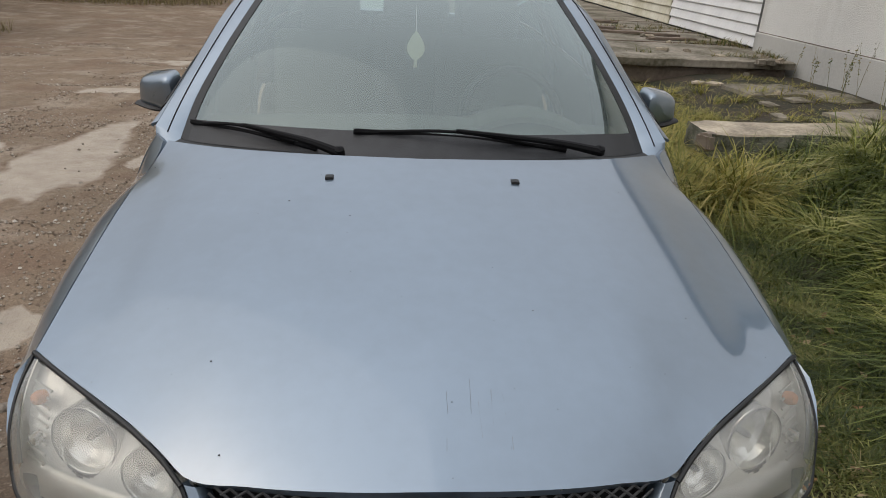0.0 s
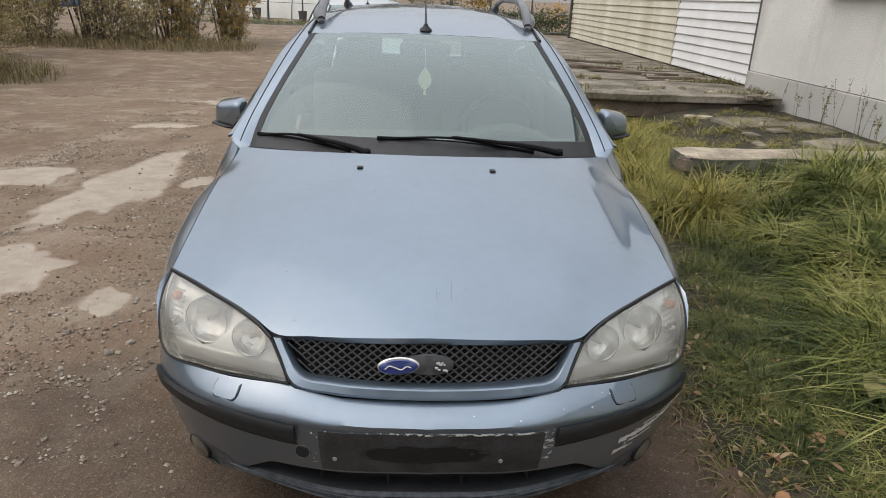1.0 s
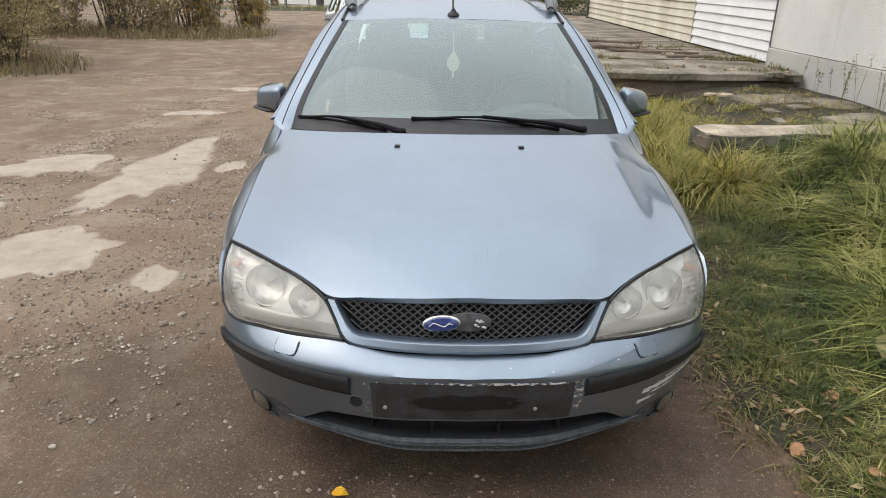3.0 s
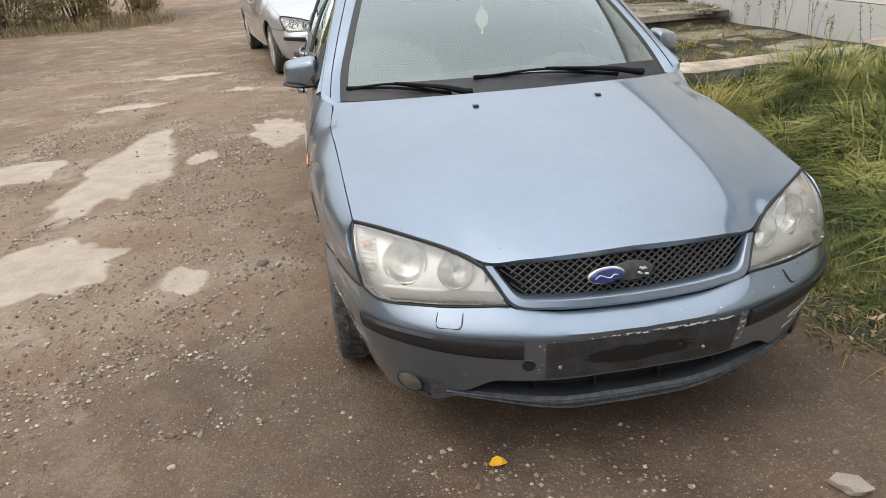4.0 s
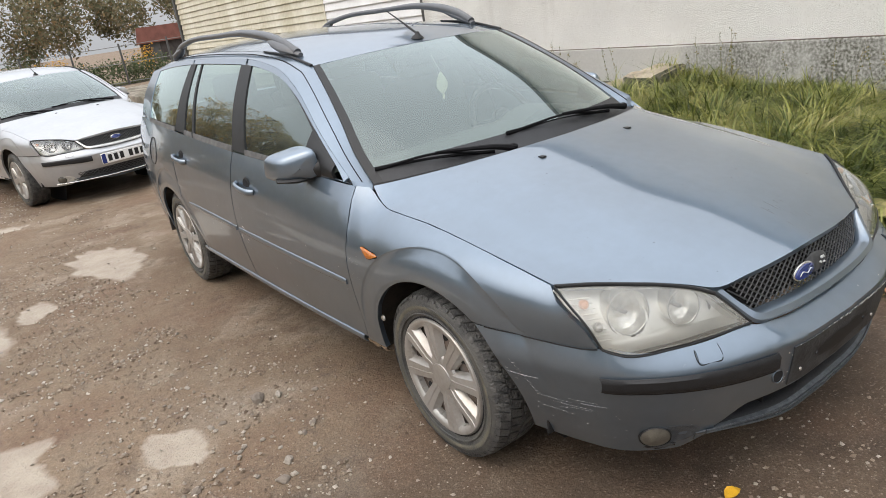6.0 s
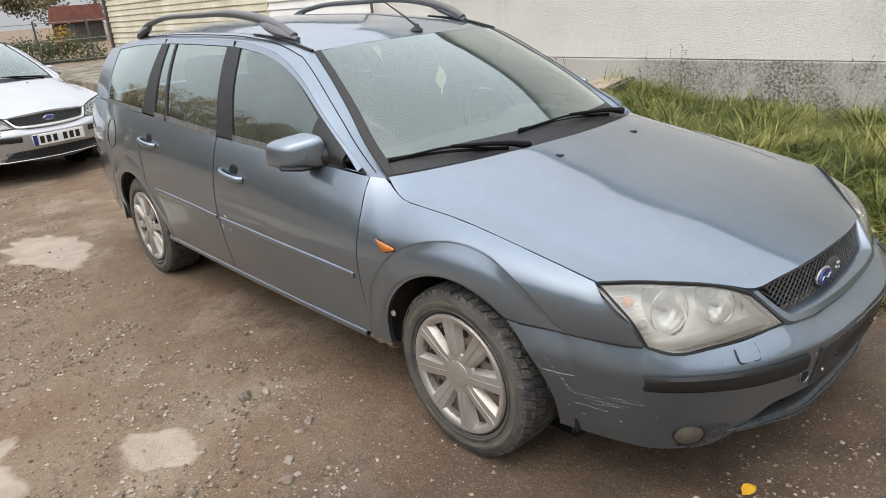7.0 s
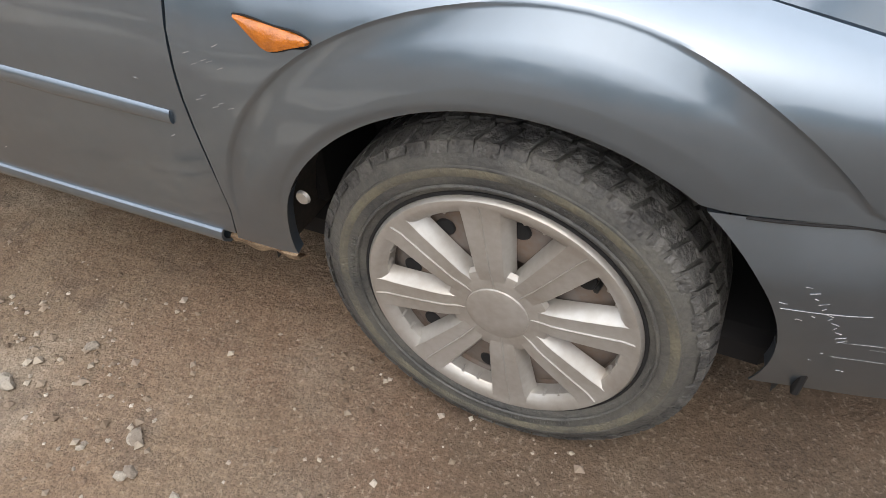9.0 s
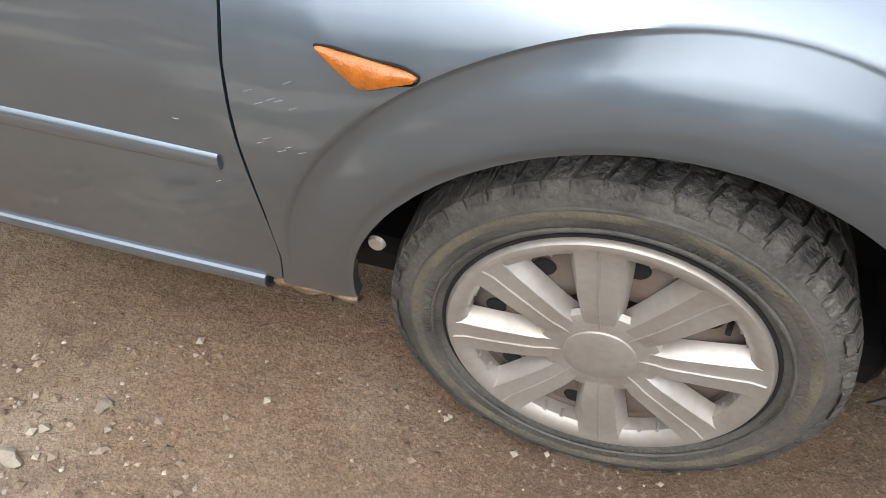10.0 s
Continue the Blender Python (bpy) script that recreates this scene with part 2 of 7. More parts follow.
SLX = line([(-0.50, 0.748), (-0.25, 0.757), (0.05, 0.768), (0.20, 0.775), (0.29, 0.772), (0.345, 0.764), (0.40, 0.760), (0.45, 0.788)])
SLZ = line([(-0.50, 0.740), (-0.25, 0.789), (0.05, 0.837), (0.20, 0.849), (0.29, 0.857), (0.345, 0.880), (0.40, 0.914), (0.45, 0.927)])
BELTX = line([(0.40, 0.793), (0.9, 0.820), (1.5, 0.832), (2.4, 0.826), (3.2, 0.785), (3.6, 0.73)])
BELTZ = line([(0.40, 0.925), (1.06, 0.958), (1.54, 0.972), (2.2, 1.003), (3.2, 1.036), (3.6, 1.04)])
TOPX = line([(0.46, 0.80), (0.75, 0.745), (1.0, 0.685), (1.2, 0.645), (1.5, 0.618), (2.0, 0.605), (3.0, 0.60), (3.55, 0.585)])
TOPZ = line([(0.46, 0.94), (0.75, 1.09), (1.0, 1.235), (1.2, 1.31), (1.5, 1.362), (2.0, 1.385), (3.0, 1.375), (3.55, 1.33)])
BASE = line([(0.20, 0.80), (0.28, 0.845), (0.40, 0.872), (0.52, 0.889), (0.62, 0.896)])
PLAN = line([(-0.66, -0.15), (-0.56, -0.118), (-0.45, -0.092), (-0.25, -0.055), (0, -0.028), (0.3, -0.008), (0.6, 0), (2.4, 0), (2.9, -0.004), (3.2, -0.02), (3.5, -0.06), (3.75, -0.13)])
DOORLINE = line([(0.24, 0.478), (0.30, 0.466), (0.38, 0.448), (0.48, 0.443), (0.60, 0.445), (0.70, 0.440), (0.78, 0.434), (0.88, 0.444), (0.94, 0.447)])
WHEELS, HUB_Z = (0.0, 2.754), 0.303


def side_x(y, z):
    """How far the flank lies from the middle."""
    x = BASE(min(z, 0.62)) + PLAN(y)
    if z > 0.62:
        if y < 0.45:
            xt, zt, p = SLX(y), SLZ(y), 4.2 - 1.9 * smooth(y / 0.45)
        else:
            xt, zt, p = BELTX(y), BELTZ(y), 2.3
        x -= (x - xt) * np.clip((z - 0.62) / (zt - 0.62), 0, 1) ** p
    return float(x + flare(y, z))


def rim_line(w, deg):
    """The radius at which a wheel arch's raised rim begins."""
    return 0.434 + 0.00046 * min(150.0, max(0.0, deg)) if w == 0 else 0.470


def flare(y, z):
    """The wheel arches' raised rims: a groove, a sloping band and an upright edge."""
    x = 0.0
    for w in WHEELS:
        r = math.hypot(y - w, z - 0.30)
        if r < 0.515:
            R = rim_line(w, math.degrees(math.atan2(z - 0.30, y - w)))
            t = min(1.0, max(0.0, (R - r) / 0.080))
            rim = 0.0095 * (1 - (1 - t) ** 1.3) - 0.0046 * smooth((R + 0.007 - r) / 0.007)
            x += rim * smooth((z - 0.34) / 0.16) - 0.004 * smooth((0.376 - r) / 0.014)
    return x


def on_side(y, z, out=0.0):
    return np.array([side_x(y, z) + out, y, z])


def arch(deg):
    return float(line([(-20, 0.350), (45, 0.354), (90, 0.366), (130, 0.372), (180, 0.386), (215, 0.39)])(deg))


def polar_panel(w, outline, inner, m=16, step=4.0):
    """A panel round a wheel: from the arch (or an inner line) out to an outline in the plane of the flank."""
    c = np.array([w, 0.30])
    rel = np.array(outline) - c
    ang = np.degrees(np.arctan2(rel[:, 1], rel[:, 0]))
    ang = np.where(ang < -60, ang + 360, ang)
    stops = []
    for a, b in zip(ang[:-1], ang[1:]):
        k = max(1, int(abs(b - a) / step))
        stops += list(np.linspace(a, b, k, endpoint=False))
    stops.append(ang[-1])
    grid = []
    for i, a in enumerate(stops):
        d = np.array([math.cos(radians(a)), math.sin(radians(a))])
        best = None
        for p, q in zip(rel[:-1], rel[1:]):
            e = q - p
            det = d[0] * -e[1] + d[1] * e[0]
            if abs(det) < 1e-9:
                continue
            r = (p[0] * -e[1] + p[1] * e[0]) / det
            s = (d[0] * p[1] - d[1] * p[0]) / det
            if -1e-6 <= s <= 1 + 1e-6 and r > 0.2 and (best is None or r > best):
                best = r
        ri = min(inner(a), best - 0.002)
        rr = ri + (best - ri) * np.linspace(0, 1, m) ** 1.15
        brk = max(rim_line(w, a), ri + 0.004)
        if best > brk + 0.004:
            k, room = m // 2, best - brk
            low = np.r_[np.linspace(ri, brk - 0.080, k - 4), np.linspace(brk - 0.076, brk - 0.0005, 4)] if brk - 0.082 > ri else np.linspace(ri, brk - 0.0005, k)
            rr = np.r_[low, brk + min(1.0, room / 0.04) * np.array([0.003, 0.0065, 0.011]), np.linspace(brk + min(0.018, room * 0.5), best, m - k - 3)]
        grid.append([on_side(w + d[0] * r, 0.30 + d[1] * r) for r in rr])
    return np.array(grid)


def yz_panel(y0, y1, z0, z1, n=24, m=20, out=0.0):
    """A panel of the flank between two edges y(z) and two edges z(y)."""
    g = np.zeros((n, m, 3))
    for i, u in enumerate(np.linspace(0, 1, n)):
        for j, v in enumerate(np.linspace(0, 1, m)):
            z = 0.3 + 0.6 * v
            for _ in range(3):
                y = y0(z) + (y1(z) - y0(z)) * u
                z = z0(y) + (z1(y) - z0(y)) * v
            g[i, j] = on_side(y, z, out)
    return g


def glass_pt(y, v, out=0.0):
    """A point of the upper side, v from the belt line up to the roof's edge."""
    x = BELTX(y) + (TOPX(y) - BELTX(y)) * v + 0.022 * math.sin(math.pi * v) + out
    return np.array([x, y, BELTZ(y) + (TOPZ(y) - BELTZ(y)) * v])


def upper_panel(y0, y1, v0, v1, n=14, m=12, out=0.0):
    """A panel of the upper side between two edges y(v) and two edges v, or v(y)."""
    low, high = (a if callable(a) else (lambda y, a=a: a) for a in (v0, v1))
    g = np.zeros((n, m, 3))
    for i, u in enumerate(np.linspace(0, 1, n)):
        for j, s in enumerate(np.linspace(0, 1, m)):
            v = s
            for _ in range(4):
                y = y0(v) + (y1(v) - y0(v)) * u
                v = low(y) + (high(y) - low(y)) * s
            g[i, j] = glass_pt(y, v, out)
    return g


def frame_v(y, width=0.010):
    """Where the painted door frame begins below the roof's edge."""
    gap = math.hypot(TOPX(y) - BELTX(y), TOPZ(y) - BELTZ(y))
    return float(np.clip(1 - width / max(gap, 0.001), 0.0, 0.94))


# The bonnet's edges, from the middle outwards
FRONT_EDGE = [(0, -0.835, 0.700), (0.14, -0.828, 0.694), (0.30, -0.803, 0.684), (0.405, -0.772, 0.676), (0.45, -0.732, 0.690), (0.50, -0.690, 0.704), (0.595, -0.618, 0.7215), (0.68, -0.554, 0.7345), (0.747, -0.497, 0.743)]
REAR_EDGE = [(0, 0.130, 0.957), (0.30, 0.165, 0.952), (0.55, 0.255, 0.937), (0.69, 0.355, 0.921), (0.745, 0.400, 0.915)]
MIDLINE = [(0, -0.835, 0.700), (0, -0.55, 0.796), (0, -0.20, 0.882), (0, 0.130, 0.957)]
SHUT = [(0.747, -0.497, 0.743), (0.757, -0.25, 0.789), (0.768, 0.05, 0.837), (0.775, 0.20, 0.849), (0.772, 0.29, 0.857), (0.762, 0.345, 0.880), (0.745, 0.400, 0.915)]
# The windscreen's edges
WS_SIDE = [(0.720, 0.440, 0.908), (0.705, 0.557, 0.991), (0.652, 0.737, 1.121), (0.596, 0.927, 1.237), (0.552, 1.085, 1.324)]
WS_LOW = [(0, 0.185, 0.938), (0.30, 0.225, 0.934), (0.55, 0.315, 0.924), (0.68, 0.400, 0.912), (0.720, 0.440, 0.908)]
WS_TOP = [(0, 0.985, 1.346), (0.25, 1.005, 1.343), (0.45, 1.045, 1.334), (0.552, 1.085, 1.324)]
GUTTER = [(0.552, 1.085, 1.324), (0.548, 1.30, 1.368), (0.545, 1.60, 1.398), (0.54, 2.1, 1.415), (0.535, 3.0, 1.402), (0.525, 3.55, 1.345)]
# The bumper: its widest line seen from above, how far its top edge stands back, and the height of that edge
BUMP = [(0, -0.945), (0.27, -0.930), (0.42, -0.890), (0.55, -0.838), (0.66, -0.765), (0.74, -0.675), (0.783, -0.56), (0.808, -0.45), (0.834, -0.33), (0.850, -0.24), (0.854, -0.2)]
BUMP_CURVE = curve([(a, b, 0) for a, b in BUMP], 240)[:, :2]
BUMP_N = np.stack([-np.gradient(BUMP_CURVE[:, 1]), np.gradient(BUMP_CURVE[:, 0])], 1) * -1
BUMP_N /= np.linalg.norm(BUMP_N, axis=1, keepdims=True)
BACK = line([(0, 0.078), (0.20, 0.072), (0.35, 0.060), (0.55, 0.042), (0.70, 0.026), (0.80, 0.018), (0.90, 0.004)])
RISE = line([(0, 0.545), (0.25, 0.553), (0.352, 0.566), (0.48, 0.563), (0.60, 0.563), (0.70, 0.571), (0.745, 0.585), (0.80, 0.584), (0.90, 0.584)])


def bumper_pt(k, z, out=0.0):
    """A point of the bumper at place k along its line and height z."""
    i = np.clip(k, 0, 239)
    x, y = (float(np.interp(i, np.arange(240), BUMP_CURVE[:, a])) for a in (0, 1))
    nx, ny = (float(np.interp(i, np.arange(240), BUMP_N[:, a])) for a in (0, 1))
    top = float(RISE(x))
    inset = BACK(x) * ((z - 0.505) / (top - 0.505)) ** 1.4 if z > 0.505 else 0.034 * (0.505 - z) / 0.30 + 0.045 * ((0.505 - z) / 0.30) ** 2.0
    px, py = x - nx * (inset - out), y - ny * (inset - out)
    return np.array([px + flare(py, z), py, z])


def bumper_k(x):
    return float(np.interp(x, BUMP_CURVE[:, 0], np.arange(240)))


def bumper_end(z):
    r = arch(math.degrees(math.atan2(z - 0.30, -0.3)) % 360)
    return float(np.interp(-math.sqrt(max(0.01, r * r - (z - 0.30) ** 2)), BUMP_CURVE[:, 1], np.arange(240)))


def both(name, grid, material, parent, label="", **more):
    return [part(name, sheet(grid, s, **more), material, parent, label) for s in (-1, 1)]


def mirrored_grid(g):
    """A half grid that starts at the middle line, completed to the other side."""
    other = g[:0:-1].copy()
    other[..., 0] *= -1
    return np.concatenate([other, g], 0)


# ---- wheels ----
def build_wheel(parent, y, side, steer=0.0, turn=0.0, x=0.742, count=8, slim=1.0):
    wheel = new("wheel")
    wheel.parent = parent
    wheel.matrix_local = pose(side * x, y, HUB_Z, 0, 0, steer + (180 if side < 0 else 0)) @ pose(0, 0, 0, turn)
    prof = [(-0.085, 0.200), (-0.098, 0.225), (-0.106, 0.262), (-0.100, 0.285), (-0.088, 0.297), (-0.05, 0.3015), (0.05, 0.3015), (0.088, 0.297), (0.100, 0.285), (0.106, 0.262), (0.102, 0.240), (0.098, 0.2265), (0.094, 0.222), (0.090, 0.208)]
    rubber = lathe(prof, 96)
    blocks = []
    for k in range(54):
        for row, (a, b) in enumerate(((-0.094, -0.058), (-0.050, -0.006), (0.006, 0.050), (0.058, 0.094))):
            th = 2 * math.pi * (k + 0.25 * (row % 2)) / 54
            w, skew = 2 * math.pi / 54 * 0.40, 0.03 * (1 if row < 2 else -1)
            v = []
            for r in (0.294, 0.3085):
                for aa, tt in ((a, th - w + skew), (b, th - w - skew), (b, th + w - skew), (a, th + w + skew)):
                    rr = r - (0.008 if abs(aa) > 0.09 else 0)
                    v.append((aa, rr * math.cos(tt), rr * math.sin(tt)))
            blocks.append((v, [[4, 5, 6, 7], [0, 1, 5, 4], [1, 2, 6, 5], [2, 3, 7, 6], [3, 0, 4, 7]]))
    shoulder, rb = [], random.Random(12)
    for k in range(54):
        th, w = 2 * math.pi * (k + 0.4 + rb.uniform(-0.06, 0.06)) / 54, 2 * math.pi / 54 * rb.uniform(0.36, 0.43)
        reach = rb.choice((0.290, 0.286, 0.282))
        v = [(a, r * math.cos(t), r * math.sin(t)) for a, r in ((0.0935, 0.2995), (0.1015, reach)) for t in (th - w, th + w)]
        v += [(a - 0.006, p[1], p[2]) for a, p in zip((0.0935, 0.0935, 0.1015, 0.1015), v)]
        shoulder.append((v, [[0, 1, 3, 2], [0, 1, 5, 4], [2, 3, 7, 6], [0, 2, 6, 4], [1, 3, 7, 5]]))
    rings = [lathe([(0.1035, r - 0.003), (0.1065, r - 0.0012), (0.1065, r + 0.0012), (0.1035, r + 0.003)], 96) for r in (0.236, 0.267)]
    tyre = part("tyre", joined(rubber, *rings), SIDEWALL, wheel, "worn black tyre with a dried grey-brown sidewall")
    part("mud_ring", lathe([(0.1045, 0.2520), (0.1062, 0.2570), (0.1067, 0.2625), (0.1060, 0.2675), (0.1045, 0.2695)], 96), TANRING, wheel)
    marks, rl = [], random.Random(5)
    for start, letters, r, tall, wide in ((0.4, 9, 0.2435, 0.0095, 0.0085), (2.3, 9, 0.2435, 0.0095, 0.0085), (4.3, 9, 0.2435, 0.0095, 0.0085), (1.55, 12, 0.2315, 0.0035, 0.0028), (3.6, 12, 0.2315, 0.0035, 0.0028), (5.5, 9, 0.2315, 0.0045, 0.0035)):
        for k in range(letters):
            t = start + k * wide * 1.55 / r
            for a, b in ((-0.5, -0.22), (0.22, 0.5), (-0.2, 0.2)):
                dt, dr = (a + b) / 2 * wide / r, rl.choice((-0.34, 0.34, 0.0)) * tall if a == -0.2 else 0.0
                hw, hh = (b - a) / 2 * wide / r, tall * (0.5 if a != -0.2 else 0.14)
                v = [(x + (0.0016 if top else -0.002), q * math.cos(t + dt + u), q * math.sin(t + dt + u)) for top in (0, 1) for u, q, x in ((-hw, r + dr - hh, 0.1016 if r > 0.24 else 0.0985), (hw, r + dr - hh, 0.1016 if r > 0.24 else 0.0985), (hw, r + dr + hh, 0.1034 if r > 0.24 else 0.0995), (-hw, r + dr + hh, 0.1034 if r > 0.24 else 0.0995))]
                marks.append((v, [[4, 5, 6, 7], [0, 1, 5, 4], [1, 2, 6, 5], [2, 3, 7, 6], [3, 0, 4, 7]]))
    tagged(part("lettering_relief", joined(*marks), SIDEWALL, wheel), kind="stuff")
    tagged(part("tread", joined(*blocks, *shoulder), RUBBER, wheel), kind="stuff")
    part("rim", joined(lathe([(-0.08, 0.200), (-0.06, 0.185), (0.05, 0.180), (0.085, 0.204), (0.093, 0.214)], 64),
                       lathe([(0.060, 0.187), (0.066, 0.175), (0.070, 0.150), (0.074, 0.125), (0.070, 0.095), (0.050, 0.075), (0.050, 0.0)], 64)), STEEL, wheel, "rusty dark steel rim behind the cover")
    # The rim isn't pierced: near-black discs paint the shade of its holes
    holes = []
    for k in range(8):
        th = 2 * math.pi * (k + 0.14) / 8
        holes.append(moved(lathe([(0.0735, 0.0), (0.0735, 0.0130), (0.071, 0.0155)], 18), pose(0, 0.152 * math.cos(th), 0.152 * math.sin(th))))
    for hole in holes:
        part("vent_hole_shade", hole, DARK, wheel)
    # Cover: outer ring, eight broad spokes with a raised middle line, a hub disc
    ring = lathe([(0.070, 0.2175), (0.098, 0.2175), (0.104, 0.213), (0.105, 0.206), (0.100, 0.194), (0.092, 0.187), (0.070, 0.186)], 96)
    hub = lathe([(0.086, 0.084), (0.0945, 0.080), (0.0970, 0.074), (0.0975, 0.052), (0.0972, 0.0500), (0.0995, 0.0490), (0.1005, 0.046), (0.1018, 0.030), (0.1025, 0.0)], 64)
    spokes = []
    for k in range(count):
        th = 2 * math.pi * (k + 0.5) / count
        across = [(-1.42, -0.026), (-1.02, -0.0020), (-0.95, 0.0), (-0.065, 0.0), (-0.035, 0.0024), (0.035, 0.0024), (0.065, 0.0), (0.95, 0.0), (1.02, -0.0020), (1.42, -0.026)]
        v, f, w = [], [], len(across)
        for r, half, top in ((0.052, 0.0190, 0.0955), (0.075, 0.0215, 0.0985), (0.085, 0.0225, 0.1005), (0.10, 0.0235, 0.1012), (0.14, 0.0262, 0.1016), (0.172, 0.0282, 0.1014), (0.188, 0.0300, 0.1010), (0.2065, 0.0330, 0.1045)):
            for a, d in across:
                s = a * half * slim if abs(a) > 0.07 else a * 0.024
                v.append((top + d, r * math.cos(th) - s * math.sin(th), r * math.sin(th) + s * math.cos(th)))
        for i in range(7):
            for j in range(w - 1):
                f.append([i * w + j, i * w + j + 1, (i + 1) * w + j + 1, (i + 1) * w + j])
        spokes.append((v, f))
        base = 2 * math.pi * k / count
        for d in (-0.075, 0.075):
            spokes.append(moved(lathe([(0.080, 0.0065), (0.094, 0.0045), (0.094, 0.0)], 4), pose(0, 0.1895 * math.cos(base + d), 0.1895 * math.sin(base + d), math.degrees(base))))
    part("hubcap", joined(ring, hub, *spokes), CAP, wheel, "dull silver plastic wheel cover with broad spokes")
    part("bead_gap", lathe([(0.0955, 0.2165), (0.0975, 0.2195), (0.0965, 0.2230), (0.0930, 0.2235)], 96), DARK, wheel)
    part("valve", tube([(0.07, 0.178, 0.02), (0.098, 0.172, 0.02)], 0.004, 4, 8), BLACK, wheel)
    return wheel


# ---- car ----
def build_car(name, paint, old=True):
    car = new(name)
    # Bonnet
    n, m = 40, 44
    u, v = np.linspace(0, 1, n)[:, None], np.linspace(0, 1, m)[None, :]
    lo, hi, mid, edge = curve(FRONT_EDGE, n), curve(REAR_EDGE, n), curve(MIDLINE, m), curve(SHUT, m)
    g = coons(FRONT_EDGE, REAR_EDGE, MIDLINE, SHUT, n, m)
    h = 0.35 * u**2 + 0.65 * u**4
    calm = np.array([line([(-0.5, 0.743), (-0.25, 0.789), (0.05, 0.834), (0.29, 0.860), (0.42, 0.871)])(y) for y in edge[:, 1]])
    body = (1 - h) * mid[None, :, 2] + h * calm[None, :] + 0.0065 * (1 - smooth((u - 0.75) / 0.13)) * np.sin(math.pi * v) ** 0.6
    dev_f, dev_r, dev_e = lo[:, 2:3] - body[:, :1], hi[:, 2:3] - body[:, -1:], (edge[:, 2] - calm)[None, :]
    g[..., 2] = body + dev_f * (1 - v) ** 7 + dev_r * v**8 + dev_e * u**12 - dev_e[0, -1] * u**12 * v**8 - dev_e[0, 0] * u**12 * (1 - v) ** 7
    if old:
        rng = random.Random(21)
        chips = []
        for _ in range(30):
            i, j, sg = rng.uniform(0, n - 2), m * rng.random() ** 1.5 * 0.9, rng.choice((-1, 1))
            p = g[int(i), int(j)] + (g[int(i) + 1, int(j)] - g[int(i), int(j)]) * (i % 1)
            r = 0.0008 + 0.0018 * rng.random() ** 4
            chips.append(moved(lathe([(0.0, r), (0.0008, r * 0.7), (0.001, 0.0)], 7, "z"), pose(sg * p[0], p[1], p[2] + 0.0002)))
        tagged(part("stone_chip_wear", joined(*chips), BLACK, car), kind="stuff")
        marks = []
        for k in range(12):
            x, y0 = rng.uniform(0.0, 0.16), rng.uniform(0.08, 0.19)
            a, b = (g[int(np.searchsorted(g[:, 3, 0], x)), int(v0)] for v0 in (m * y0, m * y0 + rng.choice((1, 2, 3))))
            marks.append(tube([(x, a[1], a[2] + 0.0003), (x + rng.uniform(-0.004, 0.004), b[1], b[2] + 0.0003)], 0.0003, 3, 4))
        tagged(part("scratch_wear", joined(*marks), RAIL, car), kind="stuff")
    part("bonnet", sheet(mirrored_grid(g), 1, 0.0018, 0.022), paint, car, "blue-grey bonnet with fine scratches" if old else "")
    # Wings
    def seam_r(a):
        if a < 129:
            return arch(a)
        d = math.tan(radians(180 - a))
        return max(arch(a), 0.288 / math.sin(radians(180 - a))) if d > 0.01 else 0.6
    wing = [(0.352, 0.300), (0.468, 0.303)] + [(float(DOORLINE(z)), z) for z in (0.325, 0.38, 0.48, 0.60, 0.70, 0.78, 0.88, 0.922)] + [(y, float(SLZ(y))) for y in (0.40, 0.375, 0.345, 0.32, 0.29, 0.25, 0.20, 0.13, 0.05, -0.05, -0.15, -0.25, -0.37)] + [(-0.492, 0.742), (-0.534, 0.712), (-0.613, 0.649), (-0.646, 0.594)]
    both("wing", polar_panel(0.0, wing, seam_r, 22, 3.0), paint, car, gap=0.0018, lip=0.02)
    def seam_at(y):
        z = 0.587 + 0.006 * smooth((-0.60 - y) / 0.05)
        k = float(np.interp(y, BUMP_CURVE[:, 1], np.arange(240)))
        return np.array([max(side_x(y, z), bumper_pt(k, min(z, 0.583))[0]) + 0.0008, y, z - 0.001])
    for s in (-1, 1):
        part("wing_gap", tube([seam_at(y) * np.array([s, 1, 1]) for y in np.linspace(-0.282, -0.645, 16)], 0.0020, 60, 6), DARK, car)
    # Doors, sill, quarter panel
    both("front_door", yz_panel(lambda z: DOORLINE(z), lambda z: 1.568, lambda y: 0.314, lambda y: BELTZ(y) - 0.004, 30, 26), paint, car, "blue-grey front door with small scratches" if old else "")
    def rear_edge(z):
        return min(2.50, 2.754 - math.sqrt(max(0.0, 0.42**2 - (z - 0.30) ** 2))) if z < 0.66 else 2.50 + 0.06 * smooth((z - 0.66) / 0.3)
    both("rear_door", yz_panel(lambda z: 1.572, rear_edge, lambda y: 0.314, lambda y: BELTZ(y) - 0.004, 30, 26), paint, car)
    quarter = [(2.754 - 0.356, 0.262)] + [(rear_edge(z), z) for z in (0.30, 0.40, 0.50, 0.58, 0.64)] + [(2.51, 0.70), (2.545, 0.85), (2.56, 1.010), (2.9, 1.028), (3.3, 1.036), (3.62, 1.036), (3.70, 0.90), (3.74, 0.60), (3.72, 0.30), (3.13, 0.262)]
    both("rear_quarter", polar_panel(2.754, quarter[::-1], lambda a: 0.352, 16, 3.0), paint, car)
